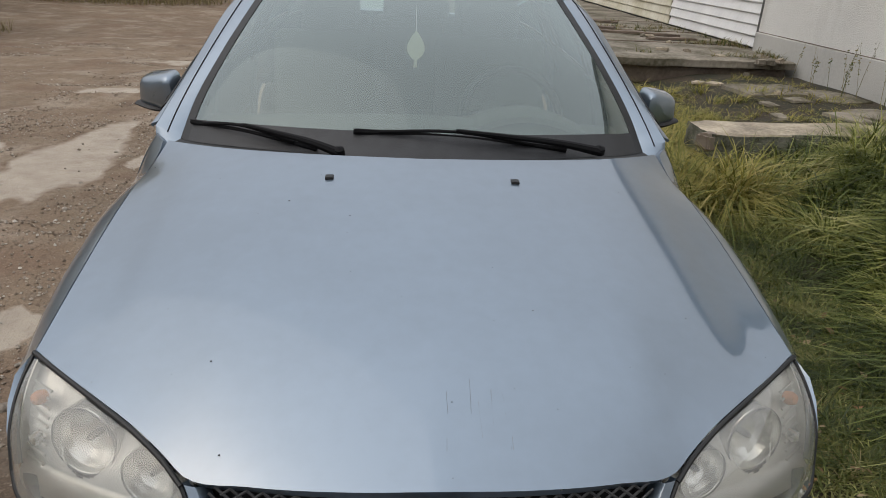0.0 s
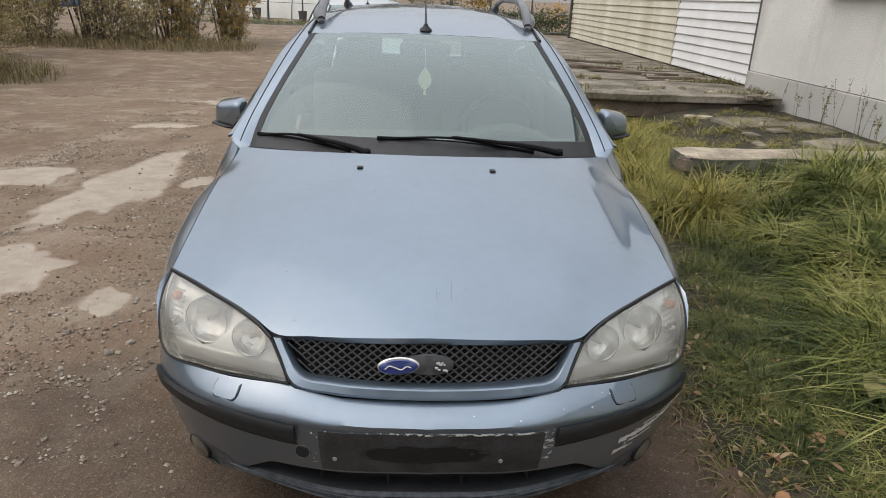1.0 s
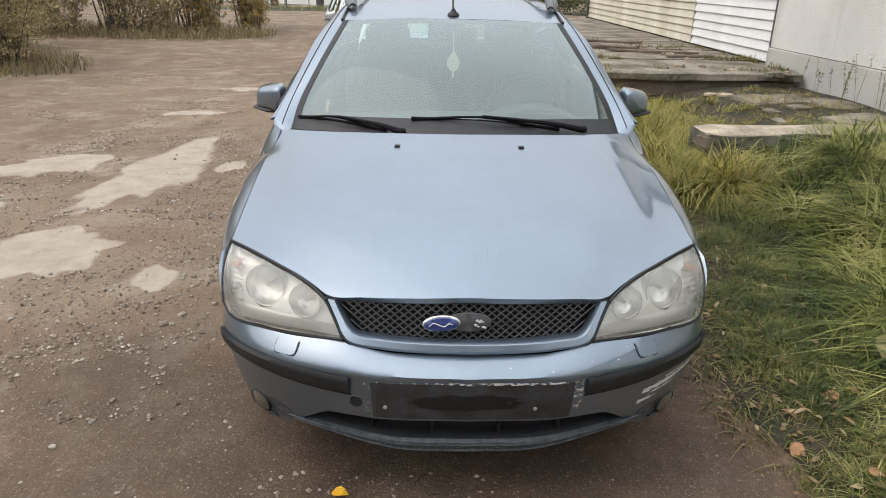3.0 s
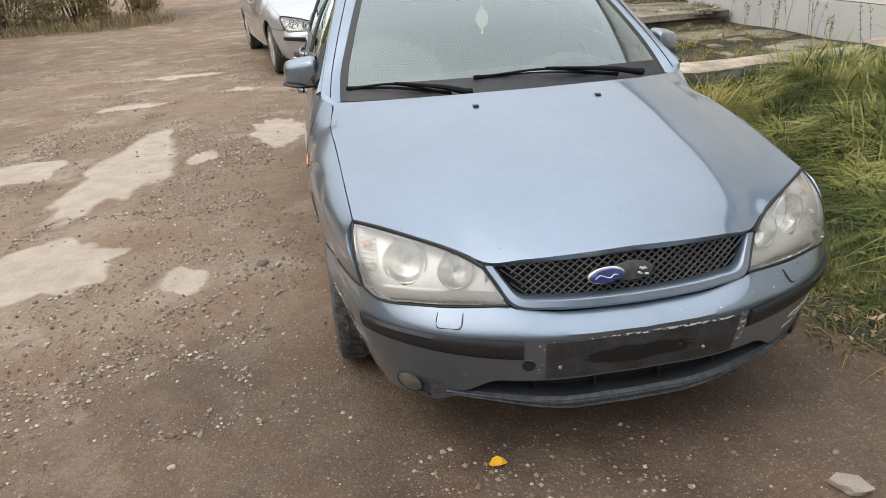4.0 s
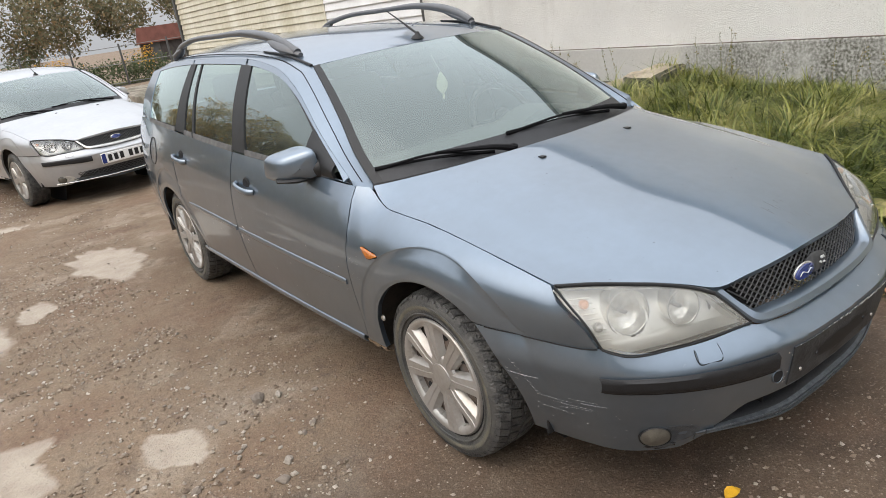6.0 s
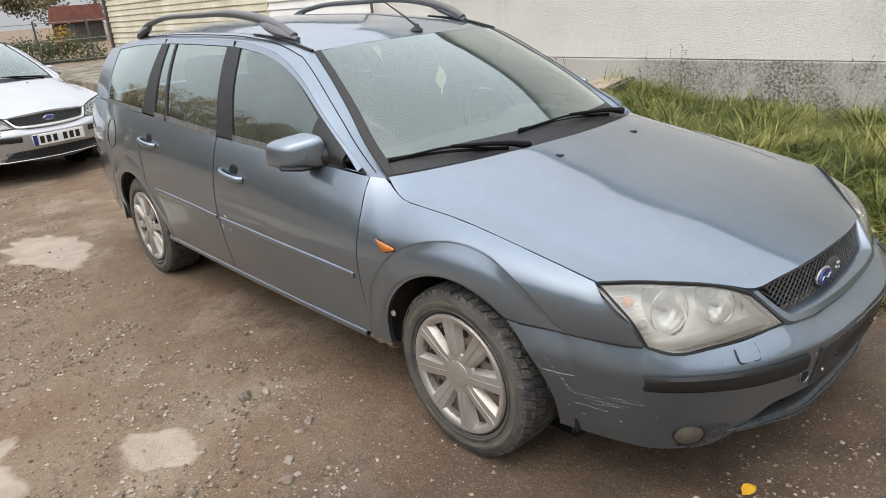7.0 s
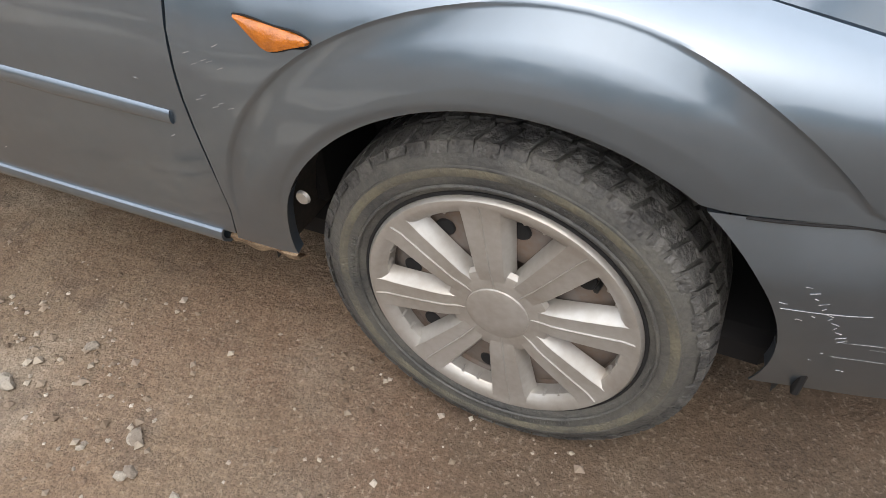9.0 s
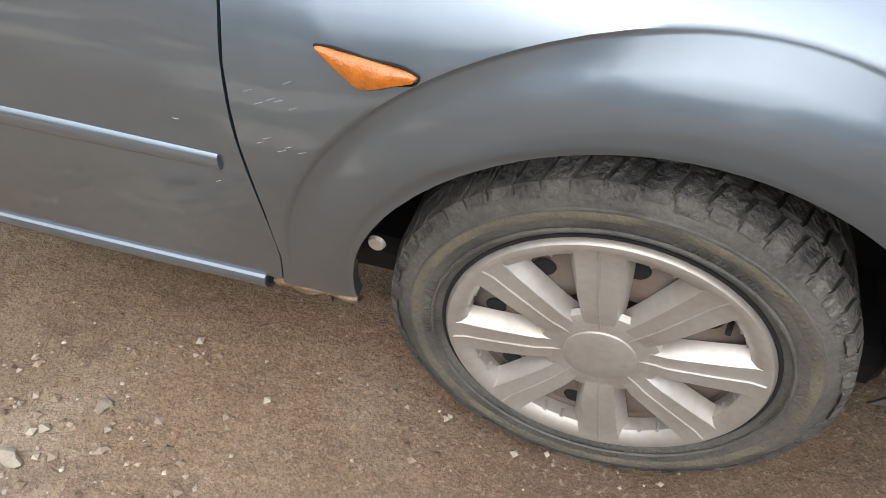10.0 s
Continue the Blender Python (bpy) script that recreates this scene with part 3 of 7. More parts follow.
    sill = np.array([[(side_x(y, 0.314) - 0.006, y, 0.318), (side_x(y, 0.31) + 0.006, y, 0.313), (side_x(y, 0.30) + 0.012, y, 0.304), (side_x(y, 0.29) + 0.012, y, 0.292), (side_x(y, 0.28) + 0.004, y, 0.281), (side_x(y, 0.28) - 0.03, y, 0.270), (0.72, y, 0.240)] for y in np.linspace(0.49, 2.42, 28)])
    both("sill", sill, paint, car, lip=0.006)
    if old:
        for s in (-1, 1):
            y = np.linspace(0.352, 0.488, 26)
            jag = [0.003 * math.sin(40 * a + s) + 0.004 * math.sin(97 * a) for a in y]
            part("rusted_sill_end", sheet(np.array([[(0.838, a, 0.302 + 0.2 * j), (0.847, a, 0.296 + 0.4 * j), (0.840, a, 0.280 + j), (0.815, a, 0.268 + j)] for a, j in zip(y, jag)]), s, 0, 0.004), RUST, car, "flaking rusty brown sill end")
    # Tail
    end = [[(-0.74, 3.70, z), (-0.5, 3.80, z), (0, 3.86, z), (0.5, 3.80, z), (0.74, 3.70, z)] for z in (0.25, 0.45, 0.70, 0.95)]
    part("tailgate", sheet(loft(end + [[(-0.70, 3.62, 1.04), (-0.4, 3.70, 1.05), (0, 3.74, 1.05), (0.4, 3.70, 1.05), (0.70, 3.62, 1.04)]], 20, 16), 1), paint, car)
    part("rear_window", sheet(loft([[(-0.70, 3.60, 1.045), (0, 3.72, 1.055), (0.70, 3.60, 1.045)], [(-0.54, 3.50, 1.34), (0, 3.58, 1.37), (0.54, 3.50, 1.34)]], 12, 6), 1, 0, 0), SIDEGLASS, car)
    # Roof, roof sides and windscreen
    ridge = [[(-x, y, z), (-x * 0.55, y - back, z + up), (0, y - back * 1.35, z + up * 1.3), (x * 0.55, y - back, z + up), (x, y, z)] for x, y, z, up, back in ((0.552, 1.085, 1.324, 0.016, 0.074), (0.548, 1.30, 1.368, 0.024, 0.04), (0.545, 1.60, 1.398, 0.03, 0.02), (0.54, 2.1, 1.415, 0.033, 0.0), (0.535, 3.0, 1.402, 0.03, 0.0), (0.525, 3.55, 1.345, 0.024, 0.0))]
    part("roof", sheet(loft(ridge, 30, 40), 1, 0.003, 0.02), paint, car)
    inner = curve(WS_SIDE, 26).tolist() + curve(GUTTER, 40)[1:].tolist()
    grid = []
    for p in inner:
        y = max(0.462, min(3.55, p[1] - 0.015))
        q = np.array([TOPX(y), y, TOPZ(y)])
        a = np.array(p)
        bulge = 0.016 * min(1, 4 * np.linalg.norm(q - a))
        k = np.array([0.75, 0, 0.66]) * bulge
        if not grid:
            f0, f1 = np.array([0.735, 0.412, 0.890]), np.array([0.797, 0.452, 0.912])
            grid.append([f0 + (f1 - f0) * t for t in (0, 0.06, 0.35, 0.7, 1)])
        grid.append([a, a + (q - a) * 0.06 + k * 0.5, a + (q - a) * 0.35 + k * 1.15, a + (q - a) * 0.7 + k, q])
    both("roof_side", np.array(grid), paint, car, gap=0.0015, lip=0.02)
    frame_line = [r[2] + (r[3] - r[2]) * 0.25 + np.array([0.0006, 0, 0.0006]) for r in grid[1:58]]
    ditch = [np.array(p) + np.array([0.006, 0, 0.004]) for p in curve(GUTTER, 40)[:9]]
    for s in (-1, 1):
        part("door_gap", tube([p * np.array([s, 1, 1]) for p in frame_line], 0.0022, 90, 6), DARK, car)
        part("roof_ditch", tube([p * np.array([s, 1, 1]) for p in ditch], [0.007, 0.006, 0.004], 24, 8), BLACK, car)
    low, top = [(-x, y, z) for x, y, z in WS_LOW[:0:-1]] + WS_LOW, [(-x, y, z) for x, y, z in WS_TOP[:0:-1]] + WS_TOP
    left = [(-x, y, z) for x, y, z in WS_SIDE]
    wsg = coons(low, top, left, WS_SIDE, 40, 20)
    wsg += (1 - np.linspace(-1, 1, 40)[:, None, None] ** 2) * np.sin(math.pi * np.linspace(0, 1, 20))[None, :, None] * np.array([0, -0.3, 0.55]) * 0.026
    part("windscreen", sheet(wsg, 1, 0.004, 0), WSGLASS, car, "greenish windscreen with a pale veil painting part of the sky reflection")
    for i0, i1 in ((0, 2), (38, 40)):
        strip = wsg[i0:i1].copy()
        part("windscreen_seal", sheet(strip + np.array([0, -0.001, 0.002]), 1, 0, 0.004), BLACK, car)
    part("lower_black_band", sheet(wsg[1:39, 0:3] + np.array([0, -0.0012, 0.002]), 1, 0, 0), RUB, car)
    part("top_shade_band", sheet(wsg[2:38, 18:20] + np.array([0, 0.003, -0.004]), 1, 0, 0), BLACK, car)
    # Scuttle panel between bonnet and screen
    cow = [[(x, y + 0.006, z - 0.016) for x, y, z in REAR_EDGE], [(x, y + 0.006, z + 0.0015) for x, y, z in WS_LOW]]
    part("scuttle", sheet(mirrored_grid(np.array([[a, (a + b) / 2, b] for a, b in zip(curve(cow[0], 20), curve(cow[1], 20))])), 1, 0, 0.01), BLACK, car)
    # Side windows and pillars
    B0, B1 = (lambda v: 1.41 + 0.19 * v), (lambda v: 1.575 + 0.165 * v)
    C0, C1, C2, C3 = (lambda v: 2.15 + 0.20 * v), (lambda v: 2.185 + 0.19 * v), (lambda v: 2.33 + 0.13 * v), (lambda v: 2.52 + 0.03 * v)
    D0 = lambda v: 3.20 + 0.10 * v
    both("door_top", upper_panel(lambda v: 0.470, lambda v: 0.81, -0.10, 0.05, 16, 4, 0.0006), paint, car, gap=0, lip=0.003)
    both("mirror_corner", upper_panel(lambda v: 0.575, lambda v: 0.80, 0.03, frame_v, 16, 10, 0.002), BLACK, car, gap=0)
    both("door_frame", upper_panel(lambda v: 0.480, lambda v: 1.49 + 0.165 * v, frame_v, 1.0, 44, 4, 0.0), paint, car, gap=0, lip=0.010)
    both("door_frame", upper_panel(lambda v: 1.515 + 0.165 * v, lambda v: 2.44 + 0.06 * v, frame_v, 1.0, 30, 4, 0.0), paint, car, gap=0, lip=0.010)
    both("quarter_frame", upper_panel(lambda v: 2.46 + 0.06 * v, lambda v: 3.30, frame_v, 1.0, 30, 4, 0.0), paint, car, gap=0, lip=0.010)
    seal_v = lambda y: max(0.0, frame_v(y, 0.024))
    both("side_window", upper_panel(lambda v: 0.80, B0, 0.05, seal_v, 24, 14, -0.006), SIDEGLASS, car, gap=0, lip=0)
    both("door_pillar", upper_panel(B0, B1, 0, 0.96, 6, 12), BLACK, car)
    both("side_window", upper_panel(B1, C0, 0.05, seal_v, 16, 14, -0.006), SIDEGLASS, car, gap=0, lip=0)
    both("window_divider", upper_panel(C0, C1, 0, 0.96, 4, 12), BLACK, car)
    both("quarter_light", upper_panel(C1, C2, 0.05, seal_v, 6, 12, -0.006), SIDEGLASS, car, gap=0, lip=0)
    both("door_pillar", upper_panel(C2, C3, 0, 0.96, 6, 12), BLACK, car)
    both("side_window", upper_panel(C3, D0, 0.06, seal_v, 16, 14, -0.004), SIDEGLASS, car, gap=0, lip=0)
    both("rear_pillar", upper_panel(D0, lambda v: 3.60 - 0.06 * v, 0, 1, 10, 14), paint, car)
    for y0, y1 in (((lambda v: 0.80), B0), (B1, C0), (C1, C2), (C3, D0)):
        both("window_seal", upper_panel(y0, y1, -0.01, 0.055, 16, 4, 0.004), WEATHERED, car, gap=0, lip=0.012)
        both("window_seal", upper_panel(y0, y1, seal_v, lambda y: frame_v(y) + 0.01, 24, 4, -0.002), BLACK, car, gap=0, lip=0.012)
    # Front bumper: upper band over the full width, lower sides, lip under the air slot
    def band(z_low, z_high, k0, k1, n, m, out=0.0, power=1.0):
        g = np.zeros((n, m, 3))
        for i, s in enumerate(np.linspace(0, 1, n)):
            for j, t in enumerate(np.linspace(0, 1, m)):
                k = k0 + (k1 - k0) * s
                for _ in range(3):
                    x = float(np.interp(np.clip(k, 0, 239), np.arange(240), BUMP_CURVE[:, 0]))
                    z = z_low(x) + (z_high(x) - z_low(x)) * t**power
                    k = k0 + ((bumper_end(z) if k1 is None else k1) - k0) * s if k1 is None else k
                g[i, j] = bumper_pt(k, z, out)
        return g
    slot = lambda x: 0.346 - 0.058 * smooth((x - 0.40) / 0.13)
    def full(z_low, z_high, x0, n, m):
        g = np.zeros((n, m, 3))
        for i, s in enumerate(np.linspace(0, 1, n)):
            for j, t in enumerate(np.linspace(0, 1, m)):
                k = bumper_k(x0)
                for _ in range(4):
                    x = float(np.interp(np.clip(k, 0, 239), np.arange(240), BUMP_CURVE[:, 0]))
                    z = z_low(x) + (z_high(x) - z_low(x)) * t
                    k = bumper_k(x0) + (bumper_end(z) - bumper_k(x0)) * s
                g[i, j] = bumper_pt(k, z)
        return g
    part("bumper", sheet(mirrored_grid(full(slot, lambda x: RISE(x) + (0.003 if 0.36 < x < 0.74 else -0.003 if x < 0.36 else 0.0), 0.0, 60, 22)), 1, 0, 0.02), paint, car, "scratched blue-grey bumper with white scuffs" if old else "")
    base = lambda x: 0.276 - 0.044 * smooth((x - 0.50) / 0.11)
    both("bumper_underside", full(base, slot, 0.505, 34, 8), paint, car, gap=0, lip=0.003)
    lip_low = lambda x: 0.212 + 0.066 * smooth((x - 0.12) / 0.46)
    lip_top = lambda x: 0.254 + 0.034 * smooth((x - 0.12) / 0.44)
    lip = band(lip_low, lip_top, 0, bumper_k(0.56), 40, 6, 0.004)
    lip[:, -1, 1] += 0.016
    lip[:, -2, 1] += 0.003
    part("spoiler_lip", sheet(mirrored_grid(lip), 1, 0, 0.03), CHAFED_SHADED, car, "chafed lower lip of the bumper with its shade in the paint")
    shelf = lip[:, -1:].repeat(3, axis=1) + np.array([[0, 0.0, 0.0], [0, 0.02, 0.012], [0, 0.06, 0.018]])
    part("lip_shelf", sheet(mirrored_grid(shelf), 1, 0, 0), RUB, car)
    for off, r in ((0.006, 0.0040), (0.036, 0.0032)):
        ridge_line = [bumper_pt(bumper_k(abs(x)), (lip_low(abs(x)) if off < 0.01 else 0.6 * lip_top(abs(x)) + 0.4 * lip_low(abs(x))) + 0.004, 0.006) * np.array([1 if x >= 0 else -1, 1, 1]) for x in np.linspace(-0.53, 0.53, 27)]
        part("lip_edge", tube(ridge_line, r, 80, 8), CHAFED_SHADED, car)
    # Near-black sheet behind the slot paints the shade inside it
    part("air_slot_backing", sheet(mirrored_grid(band(lambda x: 0.225, lambda x: 0.350, 0, bumper_k(0.58), 24, 4, -0.06)), 1, 0, 0), DARK, car)
    for x in (-0.28, -0.10, 0.10, 0.28):
        p = bumper_pt(bumper_k(abs(x)), 0.29, -0.03)
        part("slot_rib", box((0.008, 0.04, 0.07), (x, p[1] + 0.03, 0.300), 0.002, 1), BLACK, car)
    # Rubbing strips, number plate seat, towing cover hole, fog lamps, washer caps
    def strip_low(x):
        return 0.436 + 0.030 * smooth((x - 0.33) / 0.42)
    for s in (-1, 1):
        g = band(strip_low, lambda x: strip_low(x) + 0.058 - 0.012 * smooth((x - 0.4) / 0.4), bumper_k(0.335), bumper_k(0.750), 30, 6, 0.013)
        g[:, 0] -= (g[:, 0] - g[:, 1]) * 0.1
        g[:, 0, 1] += 0.006
        g[:, -1, 1] += 0.008
        part("rubbing_strip", sheet(g, s, 0, 0.016), RUB, car, "dark grey plastic rubbing strip")
        seal = [bumper_pt(bumper_k(x), strip_low(x) - 0.004, 0.001) * np.array([s, 1, 1]) for x in np.linspace(0.335, 0.750, 16)]
        part("strip_edge", tube(seal, 0.003, 40, 6), CHROME2 if not old else DARK, car)
        # fog lamp at the outer end of its oval recess, a flat overlay painted shaded
        kf = bumper_k(0.664)
        p, q = bumper_pt(kf, 0.296), bumper_pt(kf + 4, 0.296) - bumper_pt(kf - 4, 0.296)
        ang = math.degrees(math.atan2(q[1], q[0]))
        m4 = pose(s * p[0], p[1], p[2], 10, 0, s * ang) @ Matrix.Diagonal((0.86, 1.0, 0.70, 1))
        rim_of = [(0.628 + 0.072 * math.cos(t) * (1.0 if math.cos(t) > 0 else 1.12), 0.294 + 0.036 * math.sin(t)) for t in np.linspace(0, 2 * math.pi, 41)[:-1]]
        rings = [[bumper_pt(bumper_k(0.628 + (x - 0.628) * k), 0.294 + (z - 0.294) * k, o) * np.array([s, 1, 1]) for x, z in rim_of] for k, o in ((1.0, 0.0006), (0.95, 0.0016), (0.90, 0.0012))]
        pocket = [v for ring in rings for v in ring] + [bumper_pt(bumper_k(0.628), 0.294, 0.0010) * np.array([s, 1, 1])]
        quads = [[a * 40 + k, a * 40 + (k + 1) % 40, (a + 1) * 40 + (k + 1) % 40, (a + 1) * 40 + k] for a in (0, 1) for k in range(40)] + [[80 + k, 80 + (k + 1) % 40, 120] for k in range(40)]
        part("fog_lamp_pocket", (pocket, quads), CHAFED_SHADED if old else CHROME2, car)
        part("fog_lamp_rim", moved(lathe([(0.006, 0.053), (-0.006, 0.0525), (-0.008, 0.050), (-0.004, 0.048)], 40, "y"), m4), BLACK, car)
        part("fog_lamp", moved(lathe([(0.004, 0.050), (-0.006, 0.048), (-0.012, 0.032), (-0.014, 0.0)], 40, "y"), m4), FOG, car, "dusty oval fog lamp")
        if old:
            rj = random.Random(70 + s)
            # Ragged near-black overlay paints the shade of the crack; no opening behind
            ring = [(0.648 + 0.040 * math.cos(t) * (0.7 + 0.4 * rj.random()), 0.252 + 0.014 * math.sin(t) * (0.6 + 0.6 * rj.random())) for t in np.linspace(0, 2 * math.pi, 27)[:-1]]
            hole = [bumper_pt(bumper_k(x), z, 0.0016) * np.array([s, 1, 1]) for x, z in ring + [(0.648, 0.252)]]
            part("broken_gap_shade", (hole, [[k, (k + 1) % 26, 26] for k in range(26)]), DARK, car, "black patch painting the shade of a cracked gap under the fog lamp")
            shard = [(0.615, 0.258), (0.640, 0.246), (0.668, 0.250), (0.676, 0.262), (0.652, 0.256), (0.630, 0.266)]
            shard = [bumper_pt(bumper_k(x), z, o) * np.array([s, 1, 1]) for o in (0.004, 0.008) for x, z in shard]
            part("torn_plastic", (shard, [list(range(6)), list(range(11, 5, -1))] + [[k, (k + 1) % 6, 6 + (k + 1) % 6, 6 + k] for k in range(6)]), CHAFED_SHADED, car, smooth=False)
        # headlamp washer cap
        kw = bumper_k(0.532)
        g = np.array([[bumper_pt(kw + a, z, 0.006) for z in np.linspace(0.526, 0.556, 6)] for a in np.linspace(-6.5, 6.5, 8)])
        g[0, 0], g[-1, 0] = (g[0, 1] + g[1, 0]) / 2, (g[-1, 1] + g[-2, 0]) / 2
        part("washer_cap", sheet(g, s, 0, 0.012), paint, car)
        rim = [bumper_pt(kw + a, z, 0.001) * np.array([s, 1, 1]) for a, z in ((-6.9, 0.556), (-6.9, 0.534), (-6.2, 0.5255), (0, 0.5245), (6.2, 0.5255), (6.9, 0.534), (6.9, 0.556))]
        part("washer_cap_gap", tube(rim, 0.0013, 50, 6), DARK, car)
    if old:
        seat = np.array([[bumper_pt(bumper_k(abs(x)), z, 0.004) * np.array([1 if x >= 0 else -1, 1, 1]) for z in np.linspace(0.356, 0.488, 8)] for x in np.linspace(-0.275, 0.300, 32)])
        part("plate_seat", sheet(seat, 1, 0, 0.008), SEAT, car, "bare scuffed grey number plate seat, no plate")
        rng = random.Random(2)
        smear = [(0.145 * math.cos(t) * (0.85 + 0.3 * rng.random()), 0.422 + 0.03 * math.copysign(abs(math.sin(t)) ** 0.6, math.sin(t)) * (0.8 + 0.3 * rng.random())) for t in np.linspace(0, 2 * math.pi, 40)[:-1]]
        part("plate_mark", ([bumper_pt(bumper_k(abs(x)), z, 0.0055) * np.array([1 if x >= 0 else -1, 1, 1]) for x, z in smear] + [bumper_pt(0, 0.422, 0.0058)], [[k, (k + 1) % 39, 39] for k in range(39)]), BLACK, car)
        for x in (-0.165, 0.115, -0.235, 0.19):
            p = bumper_pt(bumper_k(abs(x)), 0.424 if abs(x) < 0.18 else 0.40, 0.006)
            part("plate_screw", moved(lathe([(0, 0.006), (-0.003, 0.005), (-0.004, 0.0)], 12, "y"), pose(x, p[1], p[2])), RUB if abs(x) < 0.18 else CAP, car)
        p = bumper_pt(bumper_k(0.322), 0.408)
        m4 = pose(-p[0], p[1], p[2], 0, 0, -12)
        # Bumper stays uncut here; a flat near-black disc paints the hole's shade
        part("towing_eye_shade", moved(lathe([(-0.0030, 0.0), (-0.0030, 0.0185)], 36, "y"), m4), DARK, car)
        part("towing_eye_rim", moved(lathe([(0.002, 0.0215), (-0.0042, 0.0205), (-0.0046, 0.0190), (-0.0025, 0.0182)], 36, "y"), m4), paint, car)
        def flaked(x0, x1, z0, z1, step, amount, out=0.0012):
            """A scraped patch: small cells of the bumper's skin kept where amount(x, z) is above a ragged noise."""
            v, f = [], []
            for x in np.arange(x0, x1, step):
                for z in np.arange(z0, z1, step * 0.6):
                    ragged = 0.5 + 0.9 * noise.noise((x * 70, z * 190, 3.3)) + 0.45 * noise.noise((x * 240, z * 420, 9.1))
                    if amount(x, z) > ragged:
                        b = len(v)
                        v += [bumper_pt(bumper_k(abs(a)), c, out) * np.array([1 if a >= 0 else -1, 1, 1]) for a, c in ((x, z), (x + step, z), (x + step, z + step * 0.6), (x, z + step * 0.6))]
                        f.append([b, b + 1, b + 2, b + 3])
            return v, f
        def streak(xa, za, xb, zb, w):
            def at(x, z):
                t = (x - xa) / (xb - xa)
                if t < 0 or t > 1:
                    return -1.0
                return 1.25 - abs(z - za - (zb - za) * t) / (w * (1 - 0.72 * t))
            return at
        for xa, za, xb, zb, w in ((0.535, 0.392, 0.760, 0.440, 0.014), (0.560, 0.376, 0.650, 0.396, 0.006), (0.528, 0.352, 0.590, 0.362, 0.010), (0.610, 0.426, 0.720, 0.446, 0.004)):
            part("white_scuff", flaked(xa, xb, min(za, zb) - 0.016, max(za, zb) + 0.016, 0.0022, streak(xa, za, xb, zb, w)), SCUFF, car, smooth=False)
        tagged(part("paint_chips", flaked(-0.28, 0.325, 0.4860, 0.4935, 0.0024, lambda x, z: 0.28 + 0.3 * math.sin(9 * x + 0.4), 0.0052), SCUFF, car, smooth=False), kind="stuff")
        tagged(part("paint_chips", flaked(0.302, 0.326, 0.385, 0.49, 0.0024, lambda x, z: 0.30 - 6 * abs(x - 0.314), 0.0016), SCUFF, car, smooth=False), kind="stuff")
        tagged(part("paint_chips", flaked(-0.296, -0.280, 0.37, 0.48, 0.0024, lambda x, z: 0.10, 0.0016), SCUFF, car, smooth=False), kind="stuff")
        tagged(part("paint_chips", flaked(0.10, 0.66, 0.515, 0.552, 0.0022, lambda x, z: -0.32, 0.0006), SCUFF, car, smooth=False), kind="stuff")
        tagged(part("lip_scrapes", flaked(-0.50, 0.50, 0.214, 0.240, 0.003, lambda x, z: -0.02 if z > lip_low(abs(x)) else -9.0, 0.0052), SCRATCH, car, smooth=False), kind="stuff")
    if not old:
        plate = new("number_plate")
        plate.parent = car
        p = bumper_pt(0, 0.43, 0.02)
        part("plate_board", box((0.52, 0.012, 0.112), (0, p[1], 0.435), 0.004, 1), WHITEPLATE, plate)
        part("blue_band", box((0.045, 0.003, 0.104), (-0.235, p[1] - 0.0075, 0.435), 0.001, 1), BLUE, plate)
        for k, x in enumerate((-0.17, -0.105, -0.04, 0.06, 0.125, 0.19)):
            part("plate_bar", box((0.042, 0.003, 0.070), (x, p[1] - 0.0075, 0.435), 0.001, 1), BLACK, plate)
        low_bars = []
        for sgn in (-1, 1):
            for k in range(-22, 23):
                pts = [(k * 0.046 + sgn * (z - 0.30) * 1.5, z) for z in np.linspace(0.252, 0.348, 6)]
                pts = [(x, z) for x, z in pts if abs(x) < 0.50 + 0.5 * (z - 0.30)]
                if len(pts) > 1:
                    low_bars.append(tube([bumper_pt(bumper_k(abs(x)), z, 0.004) * np.array([1 if x >= 0 else -1, 1, 1]) for x, z in pts], 0.0035, 6, 6))
        part("lower_lattice", joined(*low_bars), GRILLE, car, "dark plastic diamond lattice in the lower opening")
        part("bright_lower_strip", tube([bumper_pt(bumper_k(abs(x)), 0.240 + 0.02 * abs(x), 0.008) * np.array([1 if x >= 0 else -1, 1, 1]) for x in np.linspace(-0.72, 0.72, 31)], 0.008, 80, 8), CHROME, car, "bright trim strip along the lower edge")
    # Grille: surround, lattice, badge
    outer = [(0.412, -0.768, 0.664), (0.385, -0.805, 0.622), (0.352, -0.850, 0.573), (0.25, -0.872, 0.557), (0.13, -0.880, 0.550), (0, -0.883, 0.548)]
    inn = [(0.378, -0.776, 0.664), (0.355, -0.806, 0.630), (0.322, -0.842, 0.596), (0.25, -0.858, 0.588), (0.13, -0.868, 0.582), (0, -0.871, 0.580)]
    a, b = curve(outer, 30)[::-1], curve(inn, 30)[::-1]
    part("grille_surround", sheet(mirrored_grid(np.array([[p, p + (q - p) * 0.2 + (0, -0.008, 0.004), p + (q - p) * 0.75 + (0, -0.008, 0.003), q, q + np.array([0, 0.03, -0.004])] for p, q in zip(a, b)])), 1, 0, 0.012), paint if old else CHROME, car)
    # Near-black backing paints the shade behind the lattice
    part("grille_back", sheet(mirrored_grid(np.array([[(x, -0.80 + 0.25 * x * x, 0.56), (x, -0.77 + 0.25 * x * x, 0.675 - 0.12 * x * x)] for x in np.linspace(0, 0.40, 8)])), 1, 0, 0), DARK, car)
    bars, half = [], 0.0132
